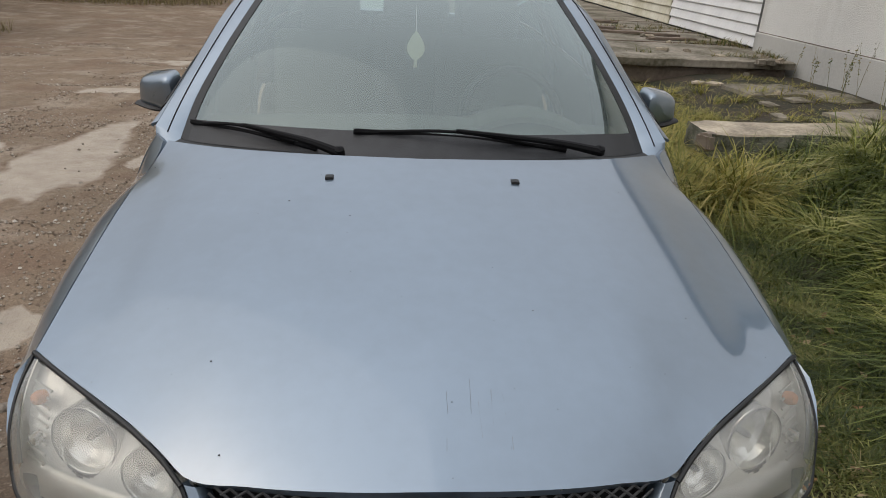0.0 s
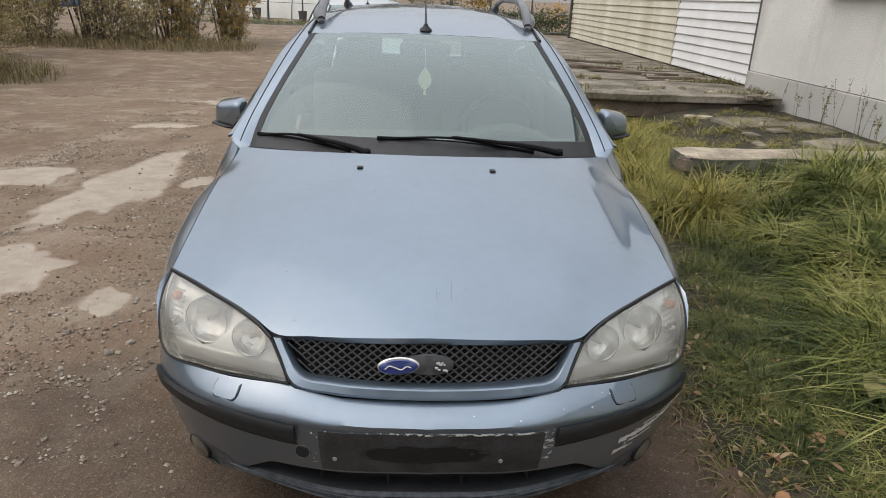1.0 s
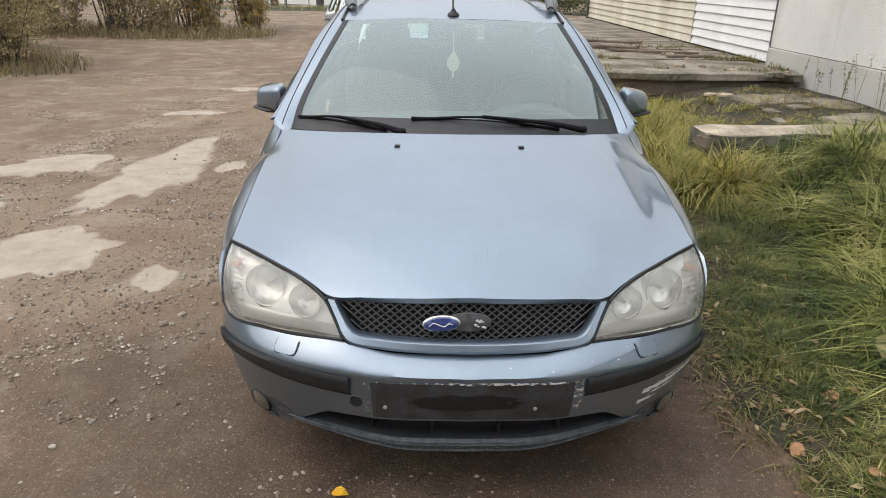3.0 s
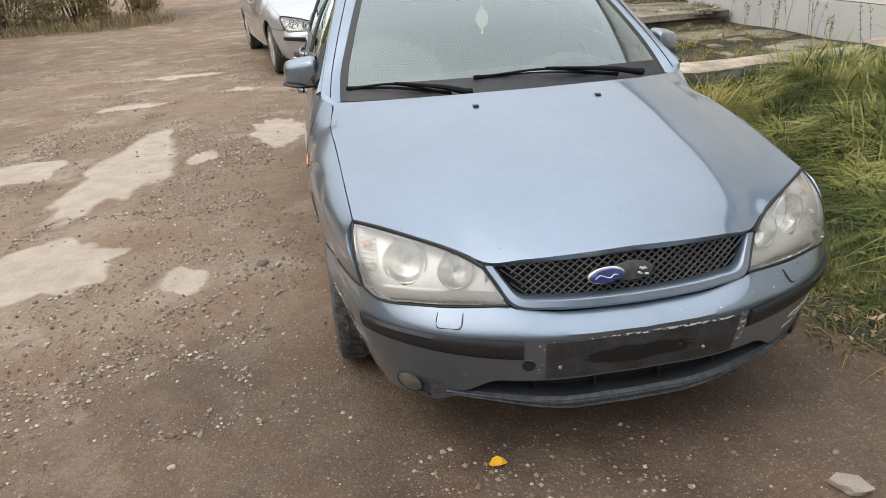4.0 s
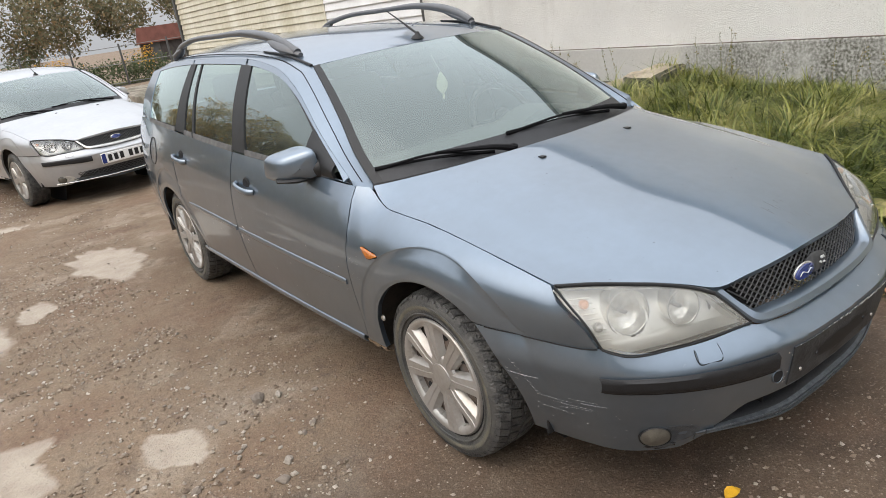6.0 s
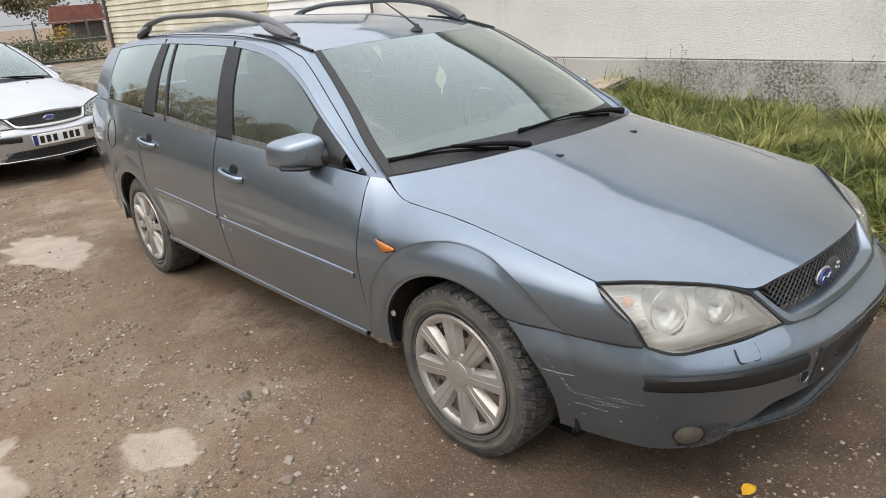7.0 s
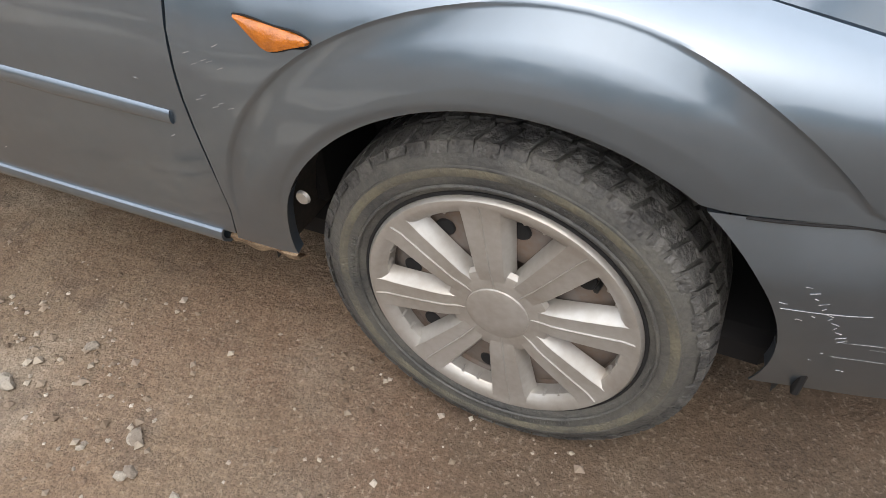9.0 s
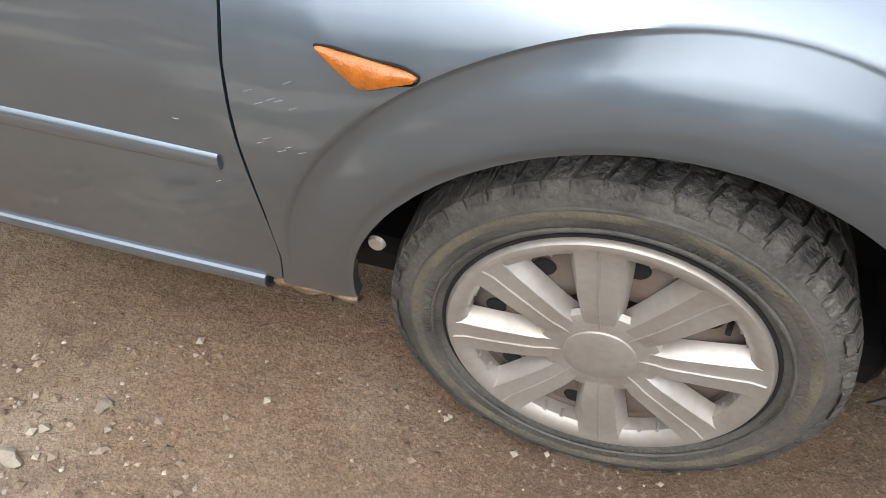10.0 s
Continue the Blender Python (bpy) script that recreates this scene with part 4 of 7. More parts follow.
    def face(x, z):
        return (x, -0.838 + 0.30 * x * x + 0.25 * (z - 0.60), z)
    reach = lambda z: 0.325 + 0.62 * (z - 0.592)
    for sgn in (-1, 1):
        for k in range(-24, 25):
            pts = [(k * 2 * half + sgn * (z - 0.578) * 1.30, z) for z in np.linspace(0.576, 0.684, 9)]
            pts = [(x, z) for x, z in pts if abs(x) < reach(z) + 0.004 and z < 0.692 - 0.16 * x * x]
            if len(pts) > 1:
                bars.append(tube([face(x, z) for x, z in pts], 0.0025, 8, 6, 1.0, (0, 1, 0)))
    part("grille_lattice", joined(*bars), GRILLE if old else RAIL, car, "dark plastic diamond lattice" if old else "bright diamond lattice")
    def oval(cx, cz, w, hgt, y, tilt, name, material, label="", depth=0.006):
        pr = [(0, 1.0), (-depth * 0.6, 1.0), (-depth, 0.9), (-depth * 1.1, 0.0)]
        part(name, moved(lathe(pr, 40, "y"), pose(cx, y, cz, -14, tilt) @ Matrix.Diagonal((w / 2, 1, hgt / 2, 1))), material, car, label)
    if old:
        oval(0.0, 0.628, 0.128, 0.056, -0.838, 0, "badge_seat", GRILLE, "empty dark oval badge seat")
        oval(-0.078, 0.626, 0.108, 0.046, -0.843, -4, "badge_ring", CHROME)
        oval(-0.078, 0.626, 0.099, 0.039, -0.8485, -4, "badge", BLUE, "dislodged blue oval badge")
        part("badge_mark", tube([(-0.112, -0.8555, 0.622), (-0.10, -0.8565, 0.632), (-0.085, -0.8568, 0.627), (-0.07, -0.8568, 0.622), (-0.056, -0.8562, 0.631), (-0.046, -0.8552, 0.627)], 0.0014, 30, 6), SCUFF, car)
        rng = random.Random(9)
        for _ in range(9):
            part("glue_residue", box((rng.uniform(0.004, 0.012), 0.003, rng.uniform(0.003, 0.008)), (rng.uniform(0.018, 0.05), -0.8475, rng.uniform(0.612, 0.64)), 0.001, 1), SCUFF, car)
    else:
        oval(0.0, 0.628, 0.115, 0.05, -0.84, 0, "badge_ring", CHROME)
        oval(0.0, 0.628, 0.105, 0.042, -0.846, 0, "badge", BLUE)
    # Headlamps
    top = [(0.747, -0.503, 0.738), (0.68, -0.560, 0.733), (0.595, -0.624, 0.718), (0.50, -0.695, 0.697), (0.45, -0.737, 0.680), (0.411, -0.775, 0.660)]
    bottom = [(0.742, -0.655, 0.592), (0.715, -0.698, 0.577), (0.60, -0.765, 0.569), (0.48, -0.810, 0.569), (0.356, -0.849, 0.575)]
    outer_e = [(0.742, -0.655, 0.592), (0.752, -0.620, 0.650), (0.754, -0.545, 0.712), (0.747, -0.503, 0.738)]
    inner_e = [(0.356, -0.849, 0.575), (0.383, -0.812, 0.618), (0.411, -0.775, 0.660)]
    lens = coons(bottom, top, outer_e, inner_e, 26, 16)
    uu, vv = np.linspace(0, 1, 26)[:, None], np.linspace(0, 1, 16)[None, :]
    lens += (np.sin(math.pi * uu) * np.sin(math.pi * vv))[..., None] * np.array([0.004, -0.020, 0.014])
    for s in (-1, 1):
        lamp = new("headlamp")
        lamp.parent = car
        tagged(lamp, "hazy yellowed headlamp unit" if old else "clear headlamp unit")
        part("lens", sheet(lens, s, 0.006, 0.01), LENS if old else CLEARLENS, lamp)
        part("housing", sheet(lens + np.array([-0.012, 0.150, -0.012]), s, 0, 0), DARK, lamp)
        bowls = ((0.612, -0.632, 0.645, 0.064), (0.478, -0.712, 0.633, 0.050))
        fine = coons(bottom, top, outer_e, inner_e, 90, 48)
        depth = [min((abs(q[0] - bx) + abs(q[2] - bz), by - q[1]) for q in lens.reshape(-1, 3))[1] for bx, by, bz, _ in bowls]
        side_wall = np.clip((fine[..., 0] - 0.685) / 0.04, 0, 1)
        inward = np.clip(depth[1] + (depth[0] - depth[1]) * (fine[..., 0] - 0.478) / 0.134, 0.03, 0.075) + 0.004 - 0.020 * side_wall
        wall = np.zeros((90, 48))
        wall[:, :3] = (0.045, 0.02, 0.006)
        wall[:2], wall[-3:], wall[:, -2:] = 0.03, 0.03, 0.03
        fine[..., 1] += np.maximum(inward - wall, 0.009)
        fine[..., 0] -= 0.004 * side_wall
        verts, quads = sheet(fine, s, 0, 0)
        mid_of = [np.mean([verts[i] for i in q], axis=0) for q in quads]
        quads = [q for q, c in zip(quads, mid_of) if all(math.hypot(abs(c[0]) - bx + 0.3 * (c[1] - by), c[2] - bz) > r * 0.92 for bx, by, bz, r in bowls)]
        part("bezel", (verts, quads), CHROME2, lamp)
        rim_pts = np.concatenate([lens[:, 0], lens[-1, 1:], lens[-2::-1, -1], lens[0, -2:0:-1]])
        rim_pts = np.array(rim_pts) * np.array([s, 1, 1])
        part("lamp_seal", tube(np.concatenate([rim_pts, rim_pts[:1]]), 0.0036, 160, 6), BLACK, lamp)
        part("lamp_top_gap", tube([(s * x, y - 0.001, z + 0.004) for x, y, z in top], 0.0048, 60, 8), BLACK, lamp)
        for cx, cy, cz, r in ((0.612, -0.632, 0.645, 0.064), (0.478, -0.712, 0.633, 0.050)):
            bowl = lathe([(0.050, r * 1.03), (-0.010, r * 1.03), (-0.014, r), (-0.012, r * 0.96), (0.000, r * 0.92), (0.010, r * 0.80), (0.019, r * 0.62), (0.026, r * 0.36), (0.029, 0.0)], 48, "y")
            verts, quads = bowl
            bowl = [(x, y + (0.011 * abs((x / r * 1.35 + 0.2) % 1 - 0.5) if y > -0.011 and math.hypot(x, z) < 0.9 * r else 0), z) for x, y, z in verts], quads
            m4 = pose(s * cx, cy, cz, -8, 0, 18 * s)
            part("reflector_bowl", moved(bowl, m4), CHROME, lamp, smooth=False)
            part("reflector_rim", moved(lathe([(-0.013, r * 0.985), (-0.0165, r * 1.005), (-0.013, r * 1.025)], 48, "y"), m4), RAIL, lamp)
            part("bulb", moved(lathe([(0.030, 0.007), (0.008, 0.007), (-0.002, 0.004), (-0.004, 0.0)], 20, "y"), m4), RAIL, lamp)
        part("indicator_bulb", moved(lathe([(-0.012, 0.0), (-0.008, 0.010), (0.002, 0.014), (0.014, 0.012)], 24, "y"), pose(s * 0.715, -0.578, 0.692, -12, 0, 30 * s)), ORANGE, lamp, "faded orange bulb cover")
        part("side_bulb", moved(lathe([(-0.008, 0.0), (-0.005, 0.010), (0.006, 0.014), (0.012, 0.014)], 20, "y"), pose(s * 0.712, -0.622, 0.634, -8, 0, 30 * s)), CHROME, lamp)
        for k in range(9):
            z = 0.600 + 0.013 * k
            part("lens_rib", tube([(s * 0.735, -0.632 + 0.7 * (z - 0.60) + 0.02, z), (s * 0.690, -0.668 + 0.7 * (z - 0.60) + 0.02, z)], 0.003, 6, 6), CHROME2, lamp)
    # Arch liners, and near-black fillers that block light in arches, front and floor
    for w in WHEELS:
        for s in (-1, 1):
            g = np.array([[(x, w + 0.395 * math.cos(t), 0.30 + (0.385 if w == 0 else 0.36) * math.sin(t)) for x in (0.50, 0.66, 0.845 - 0.075 * float(smooth((t - 2.2) / 0.7)) - 0.03 * float(smooth((t - 2.8) / 0.4)) if w == 0 else 0.86)] for t in np.linspace(-0.06, math.pi + 0.13, 24)])
            part("arch_liner", sheet(g, s, 0, 0), DARKLINER, car)
            part("arch_filler", joined(([(s * 0.52, w + 0.40 * math.cos(t), 0.30 + 0.39 * math.sin(t)) for t in np.linspace(0, 2 * math.pi, 25)[:-1]], [list(range(24))])), DARK, car)
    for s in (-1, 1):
        part("bumper_filler", box((0.26, 0.012, 0.30), (s * 0.63, -0.43, 0.38), 0.003, 1), DARK, car)
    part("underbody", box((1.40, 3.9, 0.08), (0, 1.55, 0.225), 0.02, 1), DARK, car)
    part("bay_filler", joined(sheet(np.array([[(x, y, 0.62 - 0.02 * abs(x)) for y in (-0.60, -0.3, 0.40)] for x in (-0.68, 0, 0.68)]), 1, 0, 0)), DARK, car)
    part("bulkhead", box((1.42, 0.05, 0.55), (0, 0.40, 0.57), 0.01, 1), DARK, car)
    if old:
        flap = [(-0.745, -0.414, 0.290), (-0.743, -0.398, 0.286), (-0.743, -0.398, 0.240), (-0.741, -0.404, 0.200), (-0.743, -0.412, 0.236)]
        part("torn_liner", (flap + [(x + 0.002, y, z) for x, y, z in flap], [[0, 1, 2, 3, 4], [9, 8, 7, 6, 5]] + [[k, (k + 1) % 5, 5 + (k + 1) % 5, 5 + k] for k in range(5)]), RUB, car, "ragged torn edge of the arch liner", smooth=False)
        # Scratches on the bumper's side and on the doors
        rng = random.Random(31)
        marks = []
        for _ in range(9):
            z = 0.47 - 0.19 * rng.random() ** 1.1
            k0 = bumper_end(z) - rng.uniform(1, 9) - 40 * (0.47 - z)
            ln = rng.uniform(0.5, 2.5) if rng.random() < 0.75 else rng.uniform(8, 20)
            marks.append(tube([bumper_pt(k0 - ln * t, z + 0.004 * t * rng.uniform(-1, 1), 0.0003) * np.array([-1, 1, 1]) for t in (0, 0.5, 1)], rng.uniform(0.0002, 0.0005), 6, 4))
        for _ in range(9):
            x = rng.uniform(0.45, 0.78)
            z = rng.uniform(0.30, 0.43) if rng.random() < 0.7 else rng.uniform(0.51, 0.55)
            k0, up = bumper_k(x), rng.uniform(-0.006, 0.006)
            marks.append(tube([bumper_pt(k0 + 0.8 * t, z + up * t, 0.0003) * np.array([rng.choice((-1, -1, 1)), 0, 0] if t < 0 else [-1, 1, 1]) for t in (0, 0.5, 1)], rng.uniform(0.0002, 0.0006), 5, 4))
        for _ in range(30):
            y, z = (rng.gauss(1.55, 0.035), rng.gauss(0.60, 0.05)) if rng.random() < 0.4 else (rng.uniform(0.0, 2.2), rng.uniform(0.34, 0.80))
            dy, dz = rng.uniform(-0.012, 0.012), rng.uniform(-0.008, 0.008)
            if math.hypot(y, z - 0.3) > 0.5:
                marks.append(tube([on_side(y + dy * t, z + dz * t, 0.0003) * np.array([-1, 1, 1]) for t in (0, 0.5, 1)], rng.uniform(0.0002, 0.0005), 5, 4))
        for z in np.linspace(0.500, 0.395, 12):
            k0 = bumper_end(z) - 9 - 38 * (0.50 - z)
            marks.append(tube([bumper_pt(k0 - rng.uniform(0.4, 2.2) * t, z + rng.uniform(-0.004, 0.004), 0.0003) * np.array([-1, 1, 1]) for t in (0, 1)], rng.uniform(0.0003, 0.0006), 4, 4))
        for z, a, b in ((0.392, 14, 34), (0.383, 20, 46), (0.376, 30, 44), (0.410, 34, 52), (0.402, 38, 56), (0.368, 24, 31)):
            k0 = bumper_end(z)
            marks.append(tube([bumper_pt(k0 - a - (b - a) * t, z + 0.004 * t, 0.0003) * np.array([-1, 1, 1]) for t in (0, 0.3, 0.7, 1)], [0.0001, 0.0003, 0.00025, 0.0001], 14, 4))
        for y in (0.36, 0.375, 0.385, 0.40, 0.41):
            for z in (0.60 + 0.02 * rng.random(), 0.66 + 0.03 * rng.random()):
                marks.append(tube([on_side(y + 0.010 * t, z - 0.004 * t, 0.0004) * np.array([-1, 1, 1]) for t in (0, 1)], 0.0002, 4, 4))
        for y0, z0, y1, z1, r in ((1.50, 0.612, 1.475, 0.606, 0.0022), (1.548, 0.582, 1.523, 0.574, 0.0025), (1.53, 0.594, 1.40, 0.581, 0.0010), (1.50, 0.598, 1.43, 0.590, 0.0007), (1.545, 0.560, 1.540, 0.535, 0.0016), (1.47, 0.548, 1.455, 0.545, 0.0014), (1.585, 0.60, 1.60, 0.60, 0.0015)):
            marks.append(tube([on_side(y0 + (y1 - y0) * t, z0 + (z1 - z0) * t, 0.0002) * np.array([-1, 1, 1]) for t in (0, 0.5, 1)], [r, r, r * 0.3], 8, 6, 1.6))
        tagged(part("scratch_wear", joined(*marks), SCRATCH, car), kind="stuff")
        part("liner_clip", moved(lathe([(0.006, 0.0), (0.005, 0.010), (0.0, 0.012)], 16), pose(-0.858, 0.302, 0.448, 0, 0, 180)), CAP, car)
    # Mouldings, handles, side repeaters, filler flap
    for s in (-1, 1):
        for y0, y1 in ((0.478, 1.55), (1.59, 2.36)):
            zz = lambda y: 0.562 + 0.022 * (y - 0.45)
            path = [on_side(y, zz(y), 0.001) * np.array([s, 1, 1]) for y in np.linspace(y0, y1, 14)]
            v, f = tube(path, [0.005, 0.0065, 0.0065, 0.0065, 0.0065, 0.005], 30, 12, 2.3)
            part("side_moulding", (v, f), paint, car)
        for y, z in ((1.375, 0.822), (2.385, 0.868)):
            # Near-black dome paints the shade in the cup's upper half; nothing is recessed
            part("handle_cup_shade", moved(lathe([(0.006, 0.0), (0.005, 0.036), (-0.002, 0.043)], 28), pose(s * (side_x(y, z + 0.016) - 0.003), y - 0.01, z + 0.016, 0, 0, 0 if s > 0 else 180) @ Matrix.Diagonal((1, 1.0, 0.75, 1))), DARK, car)
            hx = side_x(y, z)
            part("door_handle", tube([(s * (hx + 0.003), y - 0.100, z - 0.010), (s * (hx + 0.020), y - 0.085, z - 0.008), (s * (hx + 0.030), y - 0.04, z - 0.004), (s * (hx + 0.032), y, z), (s * (hx + 0.028), y + 0.05, z + 0.006), (s * (hx + 0.018), y + 0.085, z + 0.010), (s * (hx + 0.003), y + 0.098, z + 0.012)], [0.009, 0.0105, 0.0105, 0.0105, 0.0105, 0.0105, 0.009], 30, 12, 1.5), paint, car)
        rep = [(0.336, 0.7315), (0.329, 0.7320), (0.28, 0.7265), (0.234, 0.7200), (0.227, 0.7160), (0.229, 0.7120), (0.254, 0.7045), (0.270, 0.6990), (0.284, 0.6965), (0.295, 0.7005), (0.313, 0.7140)]
        v = [on_side(y, z, o) * np.array([s, 1, 1]) for o, k in ((0.0, 1.0), (0.007, 0.93), (0.010, 0.6)) for y, z in [(0.284 + (a - 0.284) * k, 0.722 + (b - 0.722) * k) for a, b in rep]]
        r = len(rep)
        part("side_repeater", (v, [[i * r + j, i * r + (j + 1) % r, (i + 1) * r + (j + 1) % r, (i + 1) * r + j] for i in (0, 1) for j in range(r)] + [[2 * r + j for j in range(r)]]), AMBER, car, "amber side repeater")
        part("repeater_seal", tube([on_side(y, z, 0.001) * np.array([s, 1, 1]) for y, z in rep + rep[:1]], 0.0014, 70, 6), DARK, car)
    fl = [(3.02 + 0.085 * math.cos(t), 0.86 + 0.085 * math.sin(t)) for t in np.linspace(0, 2 * math.pi, 29)]
    part("filler_flap_gap", tube([on_side(a, b, 0.0005) * np.array([-1, 1, 1]) for a, b in fl], 0.0022, 60, 6), DARK, car)
    # Door mirrors
    for s in (-1, 1):
        mirror = new("door_mirror")
        mirror.parent = car
        rows = []
        for y, k in ((0.0, 0.001), (0.0005, 0.14), (0.002, 0.45), (0.007, 0.70), (0.016, 0.84), (0.032, 0.925), (0.060, 0.975), (0.095, 1.0), (0.115, 1.0), (0.122, 0.985), (0.124, 0.93)):
            ring = []
            for t in np.linspace(0, 2 * math.pi, 41):
                cx, cz = (math.copysign(abs(c) ** 0.44, c) for c in (math.cos(t), math.sin(t)))
                x = 0.876 + 0.078 * k * cx * (1 - 0.05 * cz)
                ring.append((x, 0.715 + y + 0.045 * cx * k + 0.10 * (x - 0.876), 0.984 + k * (0.062 if cz > 0 else 0.056) * cz * (1 - 0.17 * cx) - 0.006 * cx))
            rows.append(ring)
        part("housing", sheet(np.array(rows), s, 0, 0), paint, mirror)
        part("mirror_pane", moved(lathe([(0, 0.0), (0, 0.95), (-0.01, 1.0)], 30, "y"), pose(s * 0.876, 0.832, 0.992, 0, 0, 28 * s) @ Matrix.Diagonal((0.072, 1, 0.052, 1))), MIRROR, mirror)
        part("mirror_foot", tube([(s * 0.768, 0.70, 0.965), (s * 0.795, 0.720, 0.968), (s * 0.830, 0.755, 0.972)], [0.058, 0.048, 0.040], 12, 14, 0.85), BLACK, mirror)
        part("under_cover", tube([(s * 0.795, 0.765, 0.933), (s * 0.87, 0.775, 0.933), (s * 0.950, 0.800, 0.940)], [0.045, 0.060, 0.035], 16, 14, 0.26), BLACK, mirror)
    # Roof rails and aerial
    for s in (-1, 1) if old else ():
        rail = [(0.522, 1.275, 1.385), (0.530, 1.37, 1.425), (0.535, 1.52, 1.464), (0.545, 1.72, 1.492), (0.545, 2.2, 1.503), (0.545, 2.75, 1.490), (0.54, 2.98, 1.452), (0.535, 3.10, 1.405)]
        part("roof_rail", tube([(s * x, y, z) for x, y, z in rail], [0.020, 0.026, 0.021, 0.016, 0.016, 0.016, 0.019, 0.012], 60, 12, 0.9), RAIL, car, "grey plastic roof rail")
        for a, b in (((0.518, 1.255, 1.372), (0.535, 1.55, 1.462)), ((0.535, 3.12, 1.39), (0.54, 2.88, 1.46))):
            part("rail_foot", tube([(s * a[0], a[1], a[2]), (s * 0.54, (a[1] * 2 + b[1]) / 3, (a[2] * 1.7 + b[2] * 0.9) / 2.6), (s * b[0], b[1], b[2])], [0.014, 0.034, 0.030, 0.012], 20, 12, 0.75), RAIL, car)
    part("aerial_foot", moved(lathe([(0, 0.030), (0.008, 0.026), (0.016, 0.014), (0.03, 0.008), (0.032, 0.0)], 24, "z"), pose(0, 1.05, 1.361, 8)), BLACK, car)
    part("aerial", tube([(0, 1.055, 1.385), (0, 1.16, 1.44), (0, 1.28, 1.50)], [0.006, 0.004, 0.003], 12, 8), BLACK, car)
    # Bonnet washer jets
    for x in (-0.238, 0.238):
        part("washer_jet", box((0.022, 0.026, 0.010), (x, 0.030, 0.930), 0.004, 2), BLACK, car)
    # Wipers
    for tip, pivot in (((-0.690, 0.462, 0.957), (-0.225, 0.195, 0.944)), ((-0.190, 0.268, 0.992), (0.53, 0.285, 0.945))):
        t, p = np.array(tip), np.array(pivot)
        d = (p - t)
        upv = np.array([0, -0.024, 0.024])
        wiper = new("wiper")
        wiper.parent = car
        part("blade", tube([t, t + d * 0.33 + upv * 0.35, t + d * 0.66 + upv * 0.3, t + d * 0.86], 0.0058, 24, 6, 1.5), WIPER, wiper)
        part("bow", tube([t + d * 0.10 + upv * 0.3, t + d * 0.40 + upv * 1.3, t + d * 0.72 + upv * 0.4], 0.0048, 16, 6), WIPER, wiper)
        part("arm", tube([t + d * 0.40 + upv * 1.5, t + d * 0.62 + upv * 1.3, t + d * 0.85 + upv * 0.9, p + upv * 0.2], [0.0055, 0.007, 0.010, 0.014], 20, 8), WIPER, wiper)
        part("pivot_cap", moved(lathe([(0, 0.016), (0.018, 0.014), (0.024, 0.0)], 18, "z"), pose(*p, 20)), WIPER, wiper)
    # Inside
    dash = [[(-0.68, 0.46, 0.900), (0, 0.30, 0.925), (0.68, 0.46, 0.900)], [(-0.70, 0.60, 0.915), (0, 0.52, 0.935), (0.70, 0.60, 0.915)], [(-0.70, 0.80, 0.90), (0, 0.78, 0.92), (0.70, 0.80, 0.90)], [(-0.70, 0.84, 0.70), (0, 0.84, 0.70), (0.70, 0.84, 0.70)]]
    part("dashboard", sheet(loft(dash, 24, 16), 1, 0, 0), TRIM, car)
    hood = [[(x, y, 0.925 + 0.055 * math.sin(math.pi * (x - 0.16) / 0.42)) for x in np.linspace(0.16, 0.58, 12)] for y in (0.58, 0.76)]
    part("instrument_hood", sheet(loft(hood, 18, 5), 1, 0, 0.02), TRIM, car)
    part("steering_wheel", moved(joined(tube([(0.185 * math.cos(t), 0.185 * math.sin(t), 0) for t in np.linspace(0, 2 * math.pi, 25)], 0.016, 60, 10), lathe([(-0.01, 0.06), (0.02, 0.055), (0.03, 0.0)], 20, "z"), tube([(-0.18, 0, 0), (0, -0.01, 0.01), (0.18, 0, 0)], 0.02, 12, 8, 0.5), tube([(0, -0.18, 0), (0, 0, 0.01)], 0.02, 8, 8, 0.5)), pose(0.37, 0.93, 0.90, 64)), BLACK, car)
    for x, y in ((-0.36, 1.35), (0.36, 1.35), (-0.40, 2.25), (0.0, 2.25), (0.40, 2.25)):
        w = 0.50 if y < 2 else 0.40
        part("seat_back", box((w, 0.14, 0.66), (x, y + 0.16, 0.80), 0.06, 3, Euler((radians(-16), 0, 0)).to_matrix().to_4x4()), CLOTH, car)
        part("headrest", box((0.26, 0.10, 0.17), (x, y + 0.27, 1.19), 0.05, 3), CLOTH, car)
        part("seat", box((w, 0.52, 0.16), (x, y - 0.10, 0.52), 0.05, 3), CLOTH, car)
    part("rear_view_mirror", box((0.24, 0.035, 0.065), (0.0, 0.985, 1.275), 0.02, 3), BLACK, car)
    part("mirror_stalk", tube([(0, 0.99, 1.275), (0, 0.985, 1.32)], 0.012, 4, 8), BLACK, car)
    if old:
        leaf = [(0.036 * math.sin(math.pi * t) ** 0.8 * s * (1.12 - 0.5 * t), 1.098 + 0.105 * t) for s, ts in ((1, np.linspace(0, 1, 14)), (-1, np.linspace(1, 0, 14)[1:-1])) for t in ts]
        fresh = slab_of([(x, z) for x, z in leaf], 0.905, 0.908, "y")
        stem = slab_of([(-0.005, 1.100), (-0.007, 1.076), (0.006, 1.076), (0.005, 1.100)], 0.905, 0.908, "y")
        part("air_freshener", joined(fresh, stem), WHITEP, car, "pale green leaf-shaped air freshener", smooth=False)
        part("freshener_cord", tube([(0, 0.907, 1.200), (0, 0.96, 1.28)], 0.001, 4, 5), SCUFF, car)
    for pane in car.children:
        if pane.name.split(".")[0] in ("windscreen", "side_window", "quarter_light", "rear_window"):
            pane.visible_shadow = False
